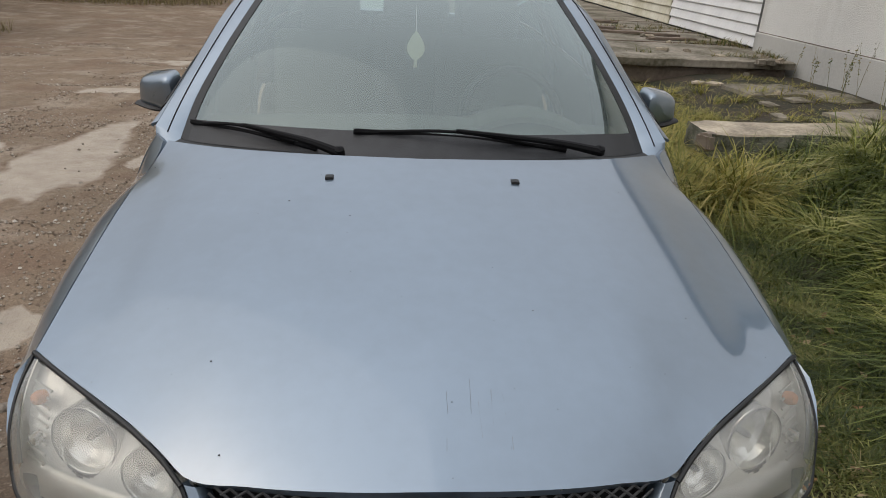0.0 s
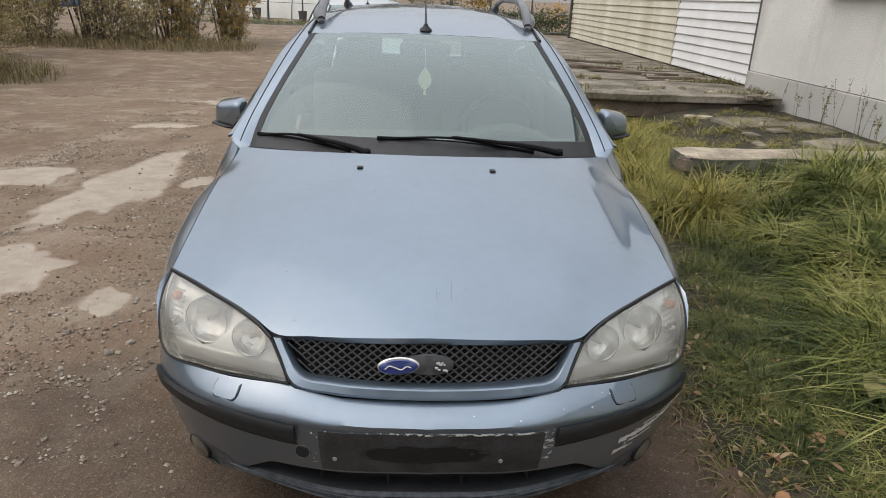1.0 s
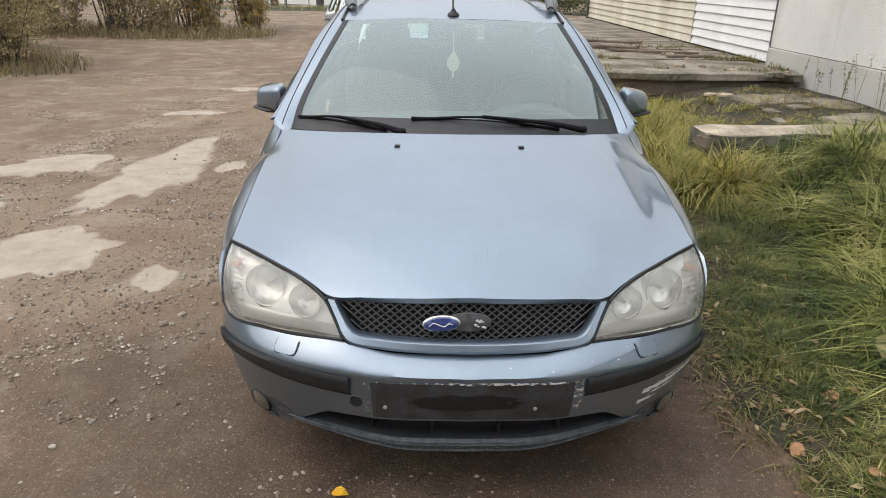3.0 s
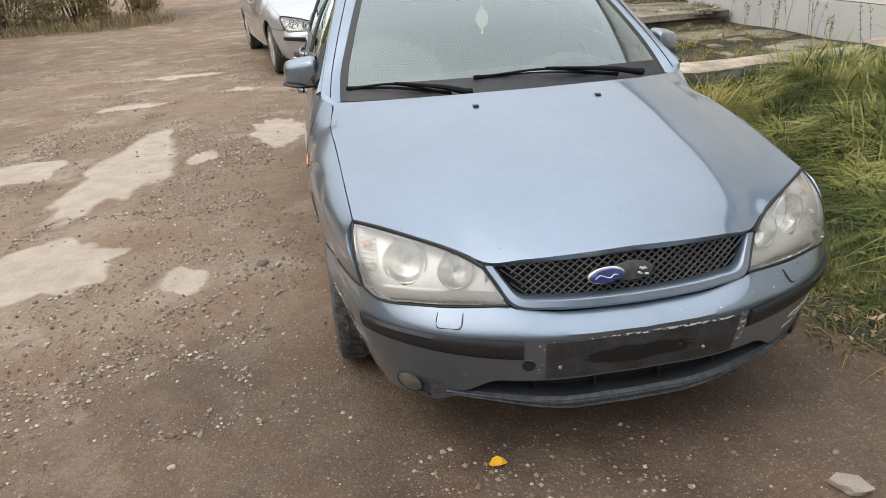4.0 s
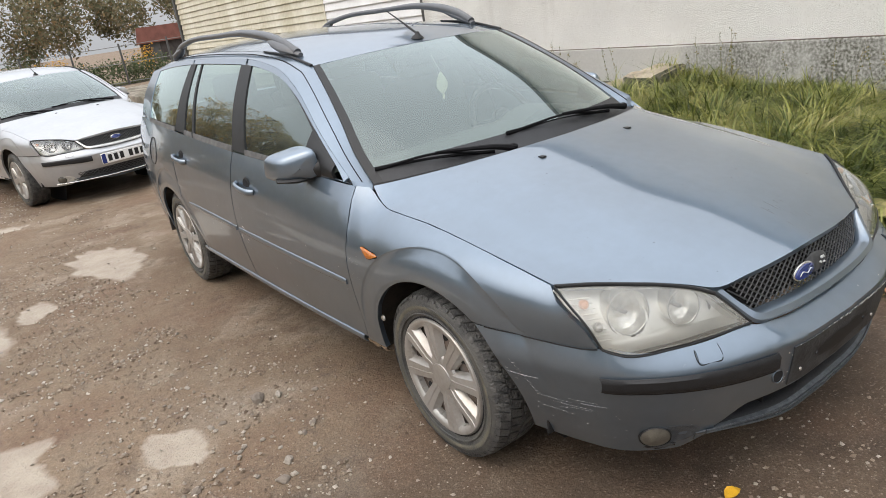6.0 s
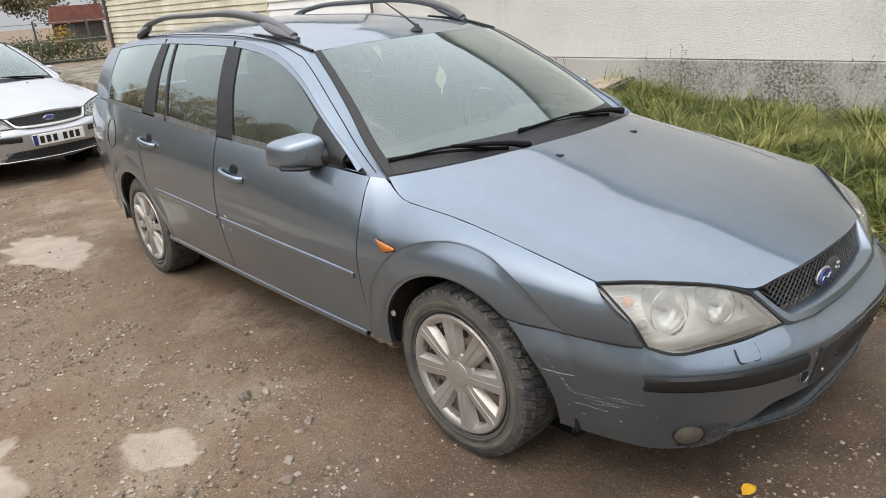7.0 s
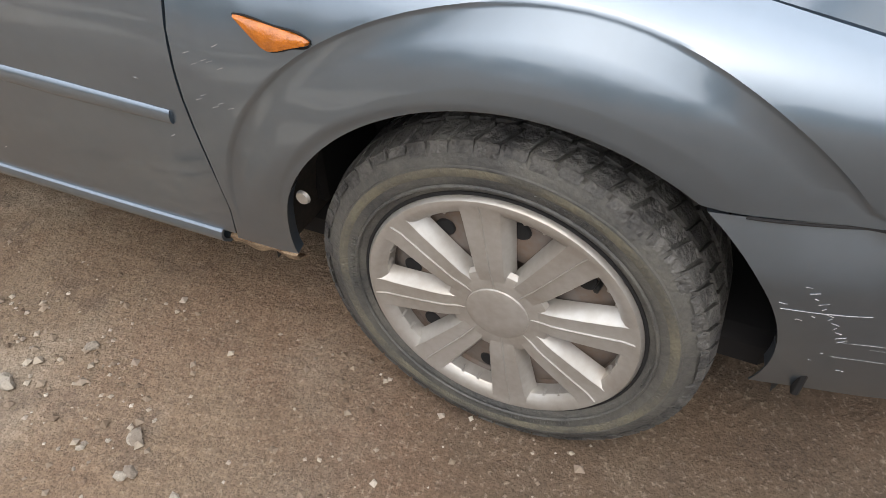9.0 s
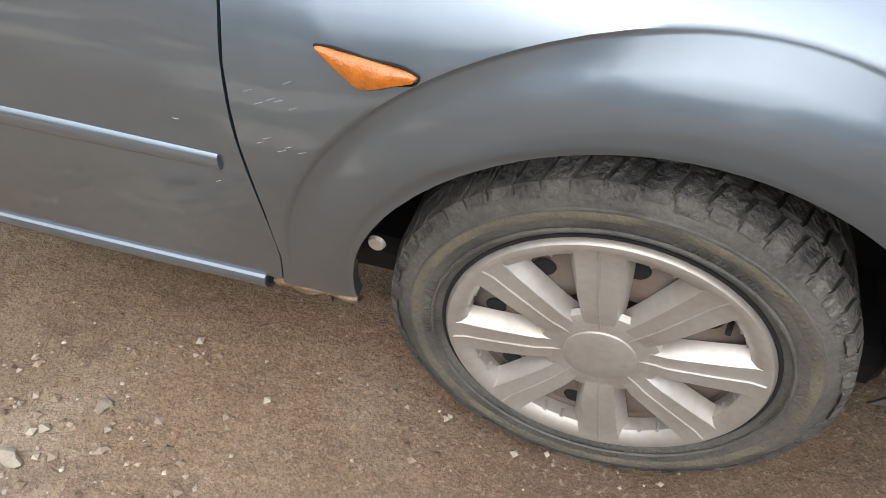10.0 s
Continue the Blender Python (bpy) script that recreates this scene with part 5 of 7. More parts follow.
    build_wheel(car, 0.0, -1, FRONT_STEER, SPOKE)
    build_wheel(car, 0.0, 1, FRONT_STEER, 40)
    build_wheel(car, 2.754, -1, 0, 25, 0.755, *((10, 0.62) if old else (8, 1.0)))
    build_wheel(car, 2.754, 1, 0, 60, 0.755, *((10, 0.62) if old else (8, 1.0)))
    return car


FRONT_STEER, SPOKE = 0.0, 31.0
FOG = mat("dusty_fog_lamp_lens", (0.15, 0.14, 0.115), 0.3, 0.2, 0.5, var=0.4, scale=30)
WHITEPLATE = mat("white_plate", (0.78, 0.78, 0.76), 0.4)
# Darker copy of the bumper paint: chafing, plus the shade of lip and recess
CHAFED_SHADED = mat("chafed_shaded_paint", (0.050, 0.058, 0.066), 0.5, 0.3, var=0.5, scale=40, dark=(0.10, 0.11, 0.12), bump=0.3, bump_scale=120)
SEAT = mat("scuffed_grey_plate_seat", (0.050, 0.053, 0.056), 0.55, var=0.6, scale=14, dark=(0.02, 0.02, 0.02), bump=0.2, bump_scale=90)
SCRATCH = mat("pale_scratched_paint", (0.40, 0.42, 0.44), 0.7)
GRILLE = mat("dusty_grille_plastic", (0.060, 0.062, 0.064), 0.5, var=0.4, scale=30)
ORANGE = mat("faded_orange_bulb", (0.60, 0.26, 0.12), 0.5)
CLEARLENS = glass("clear_headlamp_lens", (0.95, 0.95, 0.94), 1.2, 0.06)
DARKLINER = mat("muddy_arch_liner", (0.022, 0.021, 0.020), 0.85, var=0.6, scale=12, dark=(0.06, 0.05, 0.04))
car = tagged(build_car("estate_car", PAINT), "blue-grey metallic estate car with a scuffed bumper on the dirt yard", "car")
silver = tagged(build_car("parked_car", SILVER, False), "silver hatchback car parked behind the estate car", "car")
silver.matrix_world = pose(-0.55, 7.36, 0, 0, 0, 10.4)

# ---- the yard ----
def ground_material():
    m = bpy.data.materials.new("packed_brown_dirt")
    m.use_nodes = True
    n, l = m.node_tree.nodes, m.node_tree.links
    b = n["Principled BSDF"]
    co = n.new("ShaderNodeTexCoord")

    def noise_at(scale, detail=6, kind="ShaderNodeTexNoise"):
        t = n.new(kind)
        t.inputs["Scale"].default_value = scale
        if kind == "ShaderNodeTexNoise":
            t.inputs["Detail"].default_value = detail
            t.inputs["Roughness"].default_value = 0.62
        l.new(co.outputs["Object"], t.inputs["Vector"])
        return t.outputs[0]

    def remap(src, a, b2, c=0.0, d=1.0):
        r = n.new("ShaderNodeMapRange")
        for i, v in enumerate((a, b2, c, d)):
            r.inputs[i + 1].default_value = v
        l.new(src, r.inputs[0])
        return r.outputs[0]

    def blend(fac, first, second):
        x = n.new("ShaderNodeMix")
        x.data_type = "RGBA"
        l.new(fac, x.inputs[0])
        for i, c in ((6, first), (7, second)):
            if isinstance(c, tuple):
                x.inputs[i].default_value = (*c, 1)
            else:
                l.new(c, x.inputs[i])
        return x.outputs[2]

    base = blend(remap(noise_at(0.45, 6), 0.36, 0.64), (0.146, 0.099, 0.064), (0.240, 0.178, 0.121))
    base = blend(remap(noise_at(4.5, 8), 0.45, 0.72), base, (0.235, 0.186, 0.132))
    base = blend(remap(noise_at(1.7, 7), 0.56, 0.70, 0, 0.75), base, (0.115, 0.074, 0.050))
    base = blend(remap(noise_at(1.9, 12), 0.51, 0.62, 0, 0.7), base, (0.320, 0.264, 0.200))
    base = blend(remap(noise_at(7.5, 12), 0.55, 0.64, 0, 0.55), base, (0.120, 0.088, 0.064))
    sep = n.new("ShaderNodeSeparateXYZ")
    l.new(co.outputs["Object"], sep.inputs[0])
    # Damp soil, with the car's soft shade on the dirt painted in too
    damp_shade = n.new("ShaderNodeMath")
    damp_shade.operation = "MULTIPLY"
    l.new(remap(sep.outputs[0], -2.7, -1.4, 0.0, 1.0), damp_shade.inputs[0])
    l.new(remap(noise_at(0.9, 6), 0.36, 0.58, 0.40, 0.9), damp_shade.inputs[1])
    front = n.new("ShaderNodeMath")
    front.operation = "MULTIPLY"
    l.new(damp_shade.outputs[0], front.inputs[0])
    l.new(remap(sep.outputs[1], -0.10, 0.50, 1.0, 0.08), front.inputs[1])
    base = blend(front.outputs[0], base, (0.060, 0.041, 0.029))
    base = blend(remap(noise_at(1.15, 8), 0.50, 0.66, 0, 0.65), base, (0.165, 0.100, 0.064))
    fine = noise_at(95, 4)
    base = blend(remap(fine, 0.56, 0.72, 0, 0.5), base, (0.37, 0.30, 0.23))
    base = blend(remap(noise_at(140, 3), 0.58, 0.72, 0, 0.5), base, (0.070, 0.050, 0.036))
    def cells(scale, lo, hi, amount):
        t = n.new("ShaderNodeTexVoronoi")
        t.inputs["Scale"].default_value = scale
        l.new(co.outputs["Object"], t.inputs["Vector"])
        c = n.new("ShaderNodeSeparateColor")
        l.new(t.outputs["Color"], c.inputs[0])
        x = n.new("ShaderNodeMix")
        x.data_type, x.blend_type = "RGBA", "MULTIPLY"
        x.inputs[0].default_value = amount
        g = n.new("ShaderNodeCombineColor")
        v = remap(c.outputs[0], 0, 1, lo, hi)
        for i in range(3):
            l.new(v, g.inputs[i])
        l.new(base, x.inputs[6])
        l.new(g.outputs[0], x.inputs[7])
        return x.outputs[2], t.outputs["Distance"]

    base, grain = cells(240, 0.55, 1.45, 0.42)
    base, lumps = cells(55, 0.7, 1.3, 0.22)
    att = n.new("ShaderNodeAttribute")
    att.attribute_name = "silt"
    edge = n.new("ShaderNodeMath")
    edge.operation = "MULTIPLY_ADD"
    edge.inputs[1].default_value = 1.3
    l.new(noise_at(5.5, 12), edge.inputs[0])
    l.new(att.outputs["Fac"], edge.inputs[2])
    wet = remap(edge.outputs[0], 1.04, 1.40, 0, 0.9)
    base = blend(wet, base, blend(remap(noise_at(6, 6), 0.4, 0.65), (0.43, 0.37, 0.295), (0.33, 0.27, 0.21)))
    l.new(base, b.inputs["Base Color"])
    l.new(remap(wet, 0, 1, 0.88, 0.45), b.inputs["Roughness"])
    b.inputs["Specular IOR Level"].default_value = 0.3
    hgt = n.new("ShaderNodeMath")
    hgt.operation = "MULTIPLY_ADD"
    hgt.inputs[1].default_value = 0.5
    l.new(fine, hgt.inputs[0])
    l.new(noise_at(22, 8), hgt.inputs[2])
    rough_h = n.new("ShaderNodeMath")
    rough_h.operation = "MULTIPLY_ADD"
    rough_h.inputs[1].default_value = -0.09
    l.new(grain, rough_h.inputs[0])
    l.new(hgt.outputs[0], rough_h.inputs[2])
    lump_h = n.new("ShaderNodeMath")
    lump_h.operation = "MULTIPLY_ADD"
    lump_h.inputs[1].default_value = -0.12
    l.new(lumps, lump_h.inputs[0])
    l.new(rough_h.outputs[0], lump_h.inputs[2])
    bm = n.new("ShaderNodeBump")
    bm.inputs["Strength"].default_value, bm.inputs["Distance"].default_value = 1.0, 0.013
    l.new(lump_h.outputs[0], bm.inputs["Height"])
    l.new(bm.outputs[0], b.inputs["Normal"])
    return m


def island_material(name, colors, rough=0.7, sheen=0.0, trans=0.0, patch=0.0):
    """Colour picked blade by blade or stone by stone."""
    m = bpy.data.materials.new(name)
    m.use_nodes = True
    n, l = m.node_tree.nodes, m.node_tree.links
    b = n["Principled BSDF"]
    g, r = n.new("ShaderNodeNewGeometry"), n.new("ShaderNodeValToRGB")
    while len(r.color_ramp.elements) < len(colors):
        r.color_ramp.elements.new(0.5)
    for k, c in enumerate(colors):
        r.color_ramp.elements[k].position = k / (len(colors) - 1)
        r.color_ramp.elements[k].color = (*c, 1)
    if patch:
        co, t, mr, sc = n.new("ShaderNodeTexCoord"), n.new("ShaderNodeTexNoise"), n.new("ShaderNodeMapRange"), n.new("ShaderNodeMath")
        t.inputs["Scale"].default_value, t.inputs["Detail"].default_value = 2.6, 4
        for k, v in enumerate((0.36, 0.66, -0.16, patch)):
            mr.inputs[k + 1].default_value = v
        sc.operation = "MULTIPLY_ADD"
        sc.inputs[1].default_value = 0.62
        l.new(co.outputs["Object"], t.inputs["Vector"])
        l.new(t.outputs[0], mr.inputs[0])
        l.new(g.outputs["Random Per Island"], sc.inputs[0])
        l.new(mr.outputs[0], sc.inputs[2])
        l.new(sc.outputs[0], r.inputs[0])
    else:
        l.new(g.outputs["Random Per Island"], r.inputs[0])
    l.new(r.outputs[0], b.inputs["Base Color"])
    b.inputs["Roughness"].default_value = rough
    b.inputs["Specular IOR Level"].default_value = 0.3
    if trans:
        t, x = n.new("ShaderNodeBsdfTranslucent"), n.new("ShaderNodeMixShader")
        x.inputs[0].default_value = trans
        l.new(r.outputs[0], t.inputs[0])
        l.new(b.outputs[0], x.inputs[1]), l.new(t.outputs[0], x.inputs[2])
        l.new(x.outputs[0], n["Material Output"].inputs[0])
    return m


GROUND = ground_material()
# Near-black soil: the darkness of gaps between blades is put into its colour
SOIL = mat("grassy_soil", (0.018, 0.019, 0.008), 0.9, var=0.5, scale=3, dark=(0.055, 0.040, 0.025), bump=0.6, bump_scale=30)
BLADES = island_material("grass_blades", [(0.026, 0.042, 0.009), (0.070, 0.098, 0.020), (0.155, 0.180, 0.042), (0.28, 0.29, 0.080), (0.42, 0.40, 0.15), (0.48, 0.42, 0.22)], 0.38, trans=0.22, patch=0.45)
TURF = island_material("short_turf_blades", [(0.022, 0.034, 0.008), (0.060, 0.080, 0.018), (0.115, 0.128, 0.032), (0.19, 0.185, 0.055), (0.28, 0.24, 0.10)], 0.5, trans=0.2, patch=0.35)
DRYBLADES = island_material("dry_grass_blades", [(0.05, 0.075, 0.016), (0.11, 0.115, 0.03), (0.20, 0.165, 0.06), (0.29, 0.235, 0.115)], 0.7, trans=0.2)
OLDBLADES = island_material("yellowing_grass_blades", [(0.09, 0.11, 0.02), (0.22, 0.21, 0.045), (0.34, 0.30, 0.075), (0.44, 0.36, 0.14)], 0.6, trans=0.2)
LITTER = island_material("fallen_leaves", [(0.14, 0.085, 0.045), (0.22, 0.145, 0.075), (0.34, 0.26, 0.15), (0.10, 0.065, 0.035), (0.28, 0.17, 0.07)], 0.8)
PEBBLE = island_material("gravel", [(0.10, 0.070, 0.048), (0.30, 0.24, 0.18), (0.14, 0.10, 0.07), (0.42, 0.37, 0.30), (0.17, 0.12, 0.085), (0.55, 0.50, 0.43)], 0.85)
YELLOW = mat("yellow_leaf", (0.75, 0.42, 0.02), 0.6, var=0.2, scale=30)
STONE = mat("beige_stone", (0.46, 0.41, 0.34), 0.85, var=0.45, scale=18, bump=0.4, bump_scale=70)
stone_nodes, stone_links = STONE.node_tree.nodes, STONE.node_tree.links
pick, tone, shade_of = stone_nodes.new("ShaderNodeObjectInfo"), stone_nodes.new("ShaderNodeMix"), stone_nodes["Principled BSDF"].inputs["Base Color"]
tone.data_type, tone.blend_type = "RGBA", "MIX"
tone.inputs[7].default_value = (0.17, 0.135, 0.105, 1)
half_way = stone_nodes.new("ShaderNodeMapRange")
half_way.inputs[1].default_value, half_way.inputs[2].default_value, half_way.inputs[4].default_value = 0.25, 1.0, 0.95
stone_links.new(pick.outputs["Random"], half_way.inputs[0])
stone_links.new(half_way.outputs[0], tone.inputs[0])
stone_links.new(shade_of.links[0].from_socket, tone.inputs[6])
stone_links.new(tone.outputs[2], shade_of)


def wall_material(name, color, stain, pit, pit_scale, stain_box, streak=0.3, relief=0.012):
    """Wall plaster with pits drawn as darker spots, speckled mould in one stretch of the wall and run-off streaks."""
    m = bpy.data.materials.new(name)
    m.use_nodes = True
    n, l = m.node_tree.nodes, m.node_tree.links
    b = n["Principled BSDF"]
    b.inputs["Roughness"].default_value = 0.9
    b.inputs["Specular IOR Level"].default_value = 0.2
    co = n.new("ShaderNodeTexCoord")

    def noise_at(scale, detail=6, stretch=1.0):
        t, mp = n.new("ShaderNodeTexNoise"), n.new("ShaderNodeMapping")
        t.inputs["Scale"].default_value, t.inputs["Detail"].default_value = scale, detail
        mp.inputs["Scale"].default_value = (1, 1, stretch)
        l.new(co.outputs["Object"], mp.inputs[0])
        l.new(mp.outputs[0], t.inputs["Vector"])
        return t.outputs[0]

    def remap(src, a, b2, c=0.0, d=1.0):
        r = n.new("ShaderNodeMapRange")
        for i, v in enumerate((a, b2, c, d)):
            r.inputs[i + 1].default_value = v
        l.new(src, r.inputs[0])
        return r.outputs[0]

    def times(a, c):
        x = n.new("ShaderNodeMath")
        x.operation = "MULTIPLY"
        l.new(a, x.inputs[0])
        l.new(c, x.inputs[1])
        return x.outputs[0]

    def blend(fac, first, second):
        x = n.new("ShaderNodeMix")
        x.data_type = "RGBA"
        l.new(fac, x.inputs[0])
        for i, c in ((6, first), (7, second)):
            if isinstance(c, tuple):
                x.inputs[i].default_value = (*c, 1)
            else:
                l.new(c, x.inputs[i])
        return x.outputs[2]

    pits = noise_at(pit_scale, 3)
    knobs = n.new("ShaderNodeTexVoronoi")
    knobs.inputs["Scale"].default_value = pit_scale * 1.3
    l.new(co.outputs["Object"], knobs.inputs["Vector"])
    base = blend(remap(noise_at(0.8, 5), 0.4, 0.7), color, tuple(c * 0.88 for c in color))
    base = blend(remap(pits, 0.60, 0.68, 0, 0.8), base, pit)
    sep = n.new("ShaderNodeSeparateXYZ")
    l.new(co.outputs["Object"], sep.inputs[0])
    y0, y1 = stain_box
    zone = times(remap(sep.outputs[1], y0 - 1.2, y0, 0.12, 1), remap(sep.outputs[1], y1, y1 + 1.2, 1, 0.12))
    speck = times(remap(noise_at(38, 10), 0.30, 0.62), remap(noise_at(2.2, 9), 0.24, 0.56))
    base = blend(times(zone, speck), base, stain)
    base = blend(remap(noise_at(1.6, 6, 0.12), 0.58, 0.74, 0, streak), base, stain)
    l.new(base, b.inputs["Base Color"])
    bm = n.new("ShaderNodeBump")
    bm.inputs["Strength"].default_value, bm.inputs["Distance"].default_value = 1.0, relief
    bm.invert = True
    l.new(knobs.outputs["Distance"], bm.inputs["Height"])
    l.new(bm.outputs[0], b.inputs["Normal"])
    return m


PLASTER = wall_material("rough_white_plaster", (0.85, 0.845, 0.81), (0.40, 0.38, 0.33), (0.52, 0.50, 0.45), 85, (-1.6, -0.3), 0.45, 0.008)
PLINTH = wall_material("stained_grey_plinth", (0.52, 0.515, 0.485), (0.13, 0.128, 0.105), (0.45, 0.44, 0.41), 60, (-0.9, 2.2), 0.5, 0.0018)
WHITE = mat("white_cladding", (0.80, 0.80, 0.79), 0.5, var=0.12, scale=2)
CREAM = mat("yellowed_cladding", (0.68, 0.65, 0.54), 0.55, var=0.30, scale=1.2, dark=(0.50, 0.46, 0.33))
CONCRETE = mat("weathered_concrete", (0.30, 0.265, 0.215), 0.9, var=0.7, scale=2.1, dark=(0.085, 0.075, 0.045), bump=1.0, bump_scale=18, detail=10)
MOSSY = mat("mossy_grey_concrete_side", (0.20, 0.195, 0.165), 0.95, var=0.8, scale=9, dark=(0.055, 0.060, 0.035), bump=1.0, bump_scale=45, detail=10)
PALECON = mat("pale_crumbling_concrete", (0.50, 0.43, 0.325), 0.9, var=0.7, scale=4, dark=(0.22, 0.185, 0.14), bump=0.8, bump_scale=40)
RISER = mat("dark_brown_concrete", (0.20, 0.155, 0.12), 0.95, var=0.5, scale=3)
PLASTIC = mat("white_tunnel_plastic", (0.72, 0.73, 0.70), 0.5, var=0.12, scale=0.8)
POST = mat("dark_grey_post", (0.09, 0.09, 0.085), 0.7, var=0.3, scale=4)
WIRE = mat("grey_wire", (0.20, 0.20, 0.19), 0.6)
ROOFRED = mat("red_brown_roof_sheet", (0.20, 0.075, 0.055), 0.7, var=0.3, scale=2)
DARKWALL = mat("dark_shed_boards", (0.07, 0.06, 0.055), 0.85, var=0.4, scale=3)
BLUETARP = mat("faded_blue_tarpaulin", (0.13, 0.20, 0.32), 0.6, var=0.3, scale=2)
BARK = mat("grey_brown_bark", (0.15, 0.125, 0.10), 0.9, var=0.4, scale=9)
OLIVE = island_material("olive_leaves", [(0.30, 0.27, 0.12), (0.44, 0.38, 0.19), (0.56, 0.46, 0.26), (0.40, 0.32, 0.19)], 0.8, trans=0.3)
GOLD = island_material("golden_leaves", [(0.50, 0.25, 0.03), (0.62, 0.33, 0.035), (0.42, 0.26, 0.05), (0.24, 0.19, 0.06)], 0.7, trans=0.3)
# Woods and evergreen are lightened and greyed: distance haze put into leaf colour
WOODS = island_material("autumn_woods", [(0.11, 0.115, 0.065), (0.18, 0.165, 0.10), (0.25, 0.20, 0.125), (0.14, 0.15, 0.085), (0.33, 0.22, 0.11)], 0.9, trans=0.25)
HEDGE = island_material("dark_evergreen", [(0.045, 0.065, 0.028), (0.075, 0.10, 0.042), (0.11, 0.125, 0.06)], 0.8, trans=0.2)


def quick(name, verts, faces, material, parent=None, smooth=False):
    me = bpy.data.meshes.new(name)
    me.from_pydata(np.asarray(verts, float).tolist(), [], np.asarray(faces).tolist() if not isinstance(faces, list) else faces)
    me.materials.append(material)
    if smooth:
        me.polygons.foreach_set("use_smooth", [True] * len(me.polygons))
    ob = new(name, me)
    if parent is not None:
        ob.parent = parent
    return ob


rs = np.random.RandomState(11)
xs = np.r_[-400, -200, -100, np.linspace(-60, -8, 27), np.linspace(-7, -3.05, 40), np.linspace(-3, 1.6, 116), np.linspace(1.8, 12, 20), 20, 40, 100, 200, 400]
ys = np.r_[-300, -120, -60, np.linspace(-30, -4, 14), np.linspace(-3, 6, 220), np.linspace(6.1, 14, 60), np.linspace(15, 60, 40), 90, 150, 260, 500]


def edge_x(y):
    return float(line([(-12, 1.35), (-3, 1.30), (-0.65, 1.20), (-0.30, 1.12), (0.05, 1.16), (0.8, 1.38), (1.95, 1.62), (3.2, 1.78), (5.6, 2.05), (6.5, 2.05)])(y))


def dirt_z(x, y):
    far = min(1.0, max(0.0, max(-x - 1.6, y - 4.5)) / 2.0)
    z = 0.05 * far * noise.noise((x * 0.45, y * 0.45, 6.1)) + 0.02 * far * noise.noise((x * 1.9, y * 1.9, 8.8)) + 0.016 * noise.noise((x * 0.9, y * 0.9, 3.1)) + 0.010 * noise.noise((x * 3.3, y * 3.3, 7.7)) + 0.0035 * noise.noise((x * 13, y * 13, 1.3))
    calm = min(1.0, 0.15 + 1.2 * min(abs(x + 0.8) + abs(y), abs(x + 0.8) + abs(y - 2.75), 1.0))
    return z * calm - 0.004


POOLS = [(-2.38, 3.10, 0.34, 1.10, -6, 1), (-3.35, 3.25, 0.46, 0.34, 20, 2), (-2.42, 1.22, 0.44, 0.37, 30, 3), (-1.60, 0.86, 0.115, 0.165, 25, 4), (-1.80, 3.22, 0.12, 0.19, -10, 5), (-1.72, 6.1, 0.24, 0.12, 0, 6), (-3.3, 2.05, 0.20, 0.15, 0, 7), (-2.9, 5.6, 0.38, 0.14, 15, 8), (-1.2, 3.9, 0.25, 0.5, 5, 9), (-2.6, 7.6, 0.5, 0.15, 5, 10)]


def silt(x, y):
    """How far inside a silted-up puddle a place lies: 1 inside, 0 well outside."""
    best = 0.0
    for cx, cy, ax, ay, turn, seed in POOLS:
        c, s = math.cos(radians(turn)), math.sin(radians(turn))
        a, b = ((x - cx) * c + (y - cy) * s) / ax, (-(x - cx) * s + (y - cy) * c) / ay
        r = math.hypot(a, b)
        if r < 2:
            t = math.atan2(b, a)
            edge = 1 + 0.38 * noise.noise((math.cos(t) * 1.3 + seed * 9, math.sin(t) * 1.3, 0.5)) + 0.26 * noise.noise((math.cos(t) * 4 + seed, math.sin(t) * 4, 2.5))
            best = max(best, float(smooth((edge - r) / 0.30 * (0.5 if seed in (1, 5, 6, 8, 9, 10) else 0.8) + 0.5)))
    return best


def height(x, y):
    k = silt(x, y)
    return dirt_z(x, y) * (1 - 0.8 * k) - 0.006 * k


gz = np.array([[height(x, y) for y in ys] for x in xs])
gx, gy = np.meshgrid(xs, ys, indexing="ij")
ground = part("ground", sheet(np.stack([gx, gy, gz], -1), 1, 0, 0), GROUND, None)
soak = ground.data.attributes.new("silt", "FLOAT", "POINT")
soak.data.foreach_set("value", np.array([[silt(x, y) for y in ys] for x in xs]).ravel())
tagged(ground, "brown packed dirt yard with gravel and pale silted puddles", "ground", kind="structure")


# Stones and gravel
def rock_mesh(seed):
    bm = bmesh.new()
    bmesh.ops.create_icosphere(bm, subdivisions=2, radius=1)
    for v in bm.verts:
        p = v.co.normalized()
        v.co = p * (1 + 0.45 * noise.noise(p * 1.4 + Vector((seed * 5, 0, 0))) + 0.18 * noise.noise(p * 4 + Vector((0, seed, 0))))
        v.co.z *= 0.62
    me = bpy.data.meshes.new("stone")
    bm.to_mesh(me)
    bm.free()
    me.materials.append(STONE)
    return me


rocks = [rock_mesh(k) for k in range(6)]


def stone_at(x, y, r, label="loose grey-beige stone on the dirt"):
    ob = new("stone", rocks[rs.randint(6)])
    ob.matrix_world = pose(x, y, dirt_z(x, y) + r * 0.25, rs.uniform(-15, 15), rs.uniform(-15, 15), rs.uniform(0, 360)) @ Matrix.Diagonal((r * rs.uniform(0.9, 1.35), r * rs.uniform(0.7, 1.0), r, 1))
    tagged(ob, label, "stone", "loose stones")


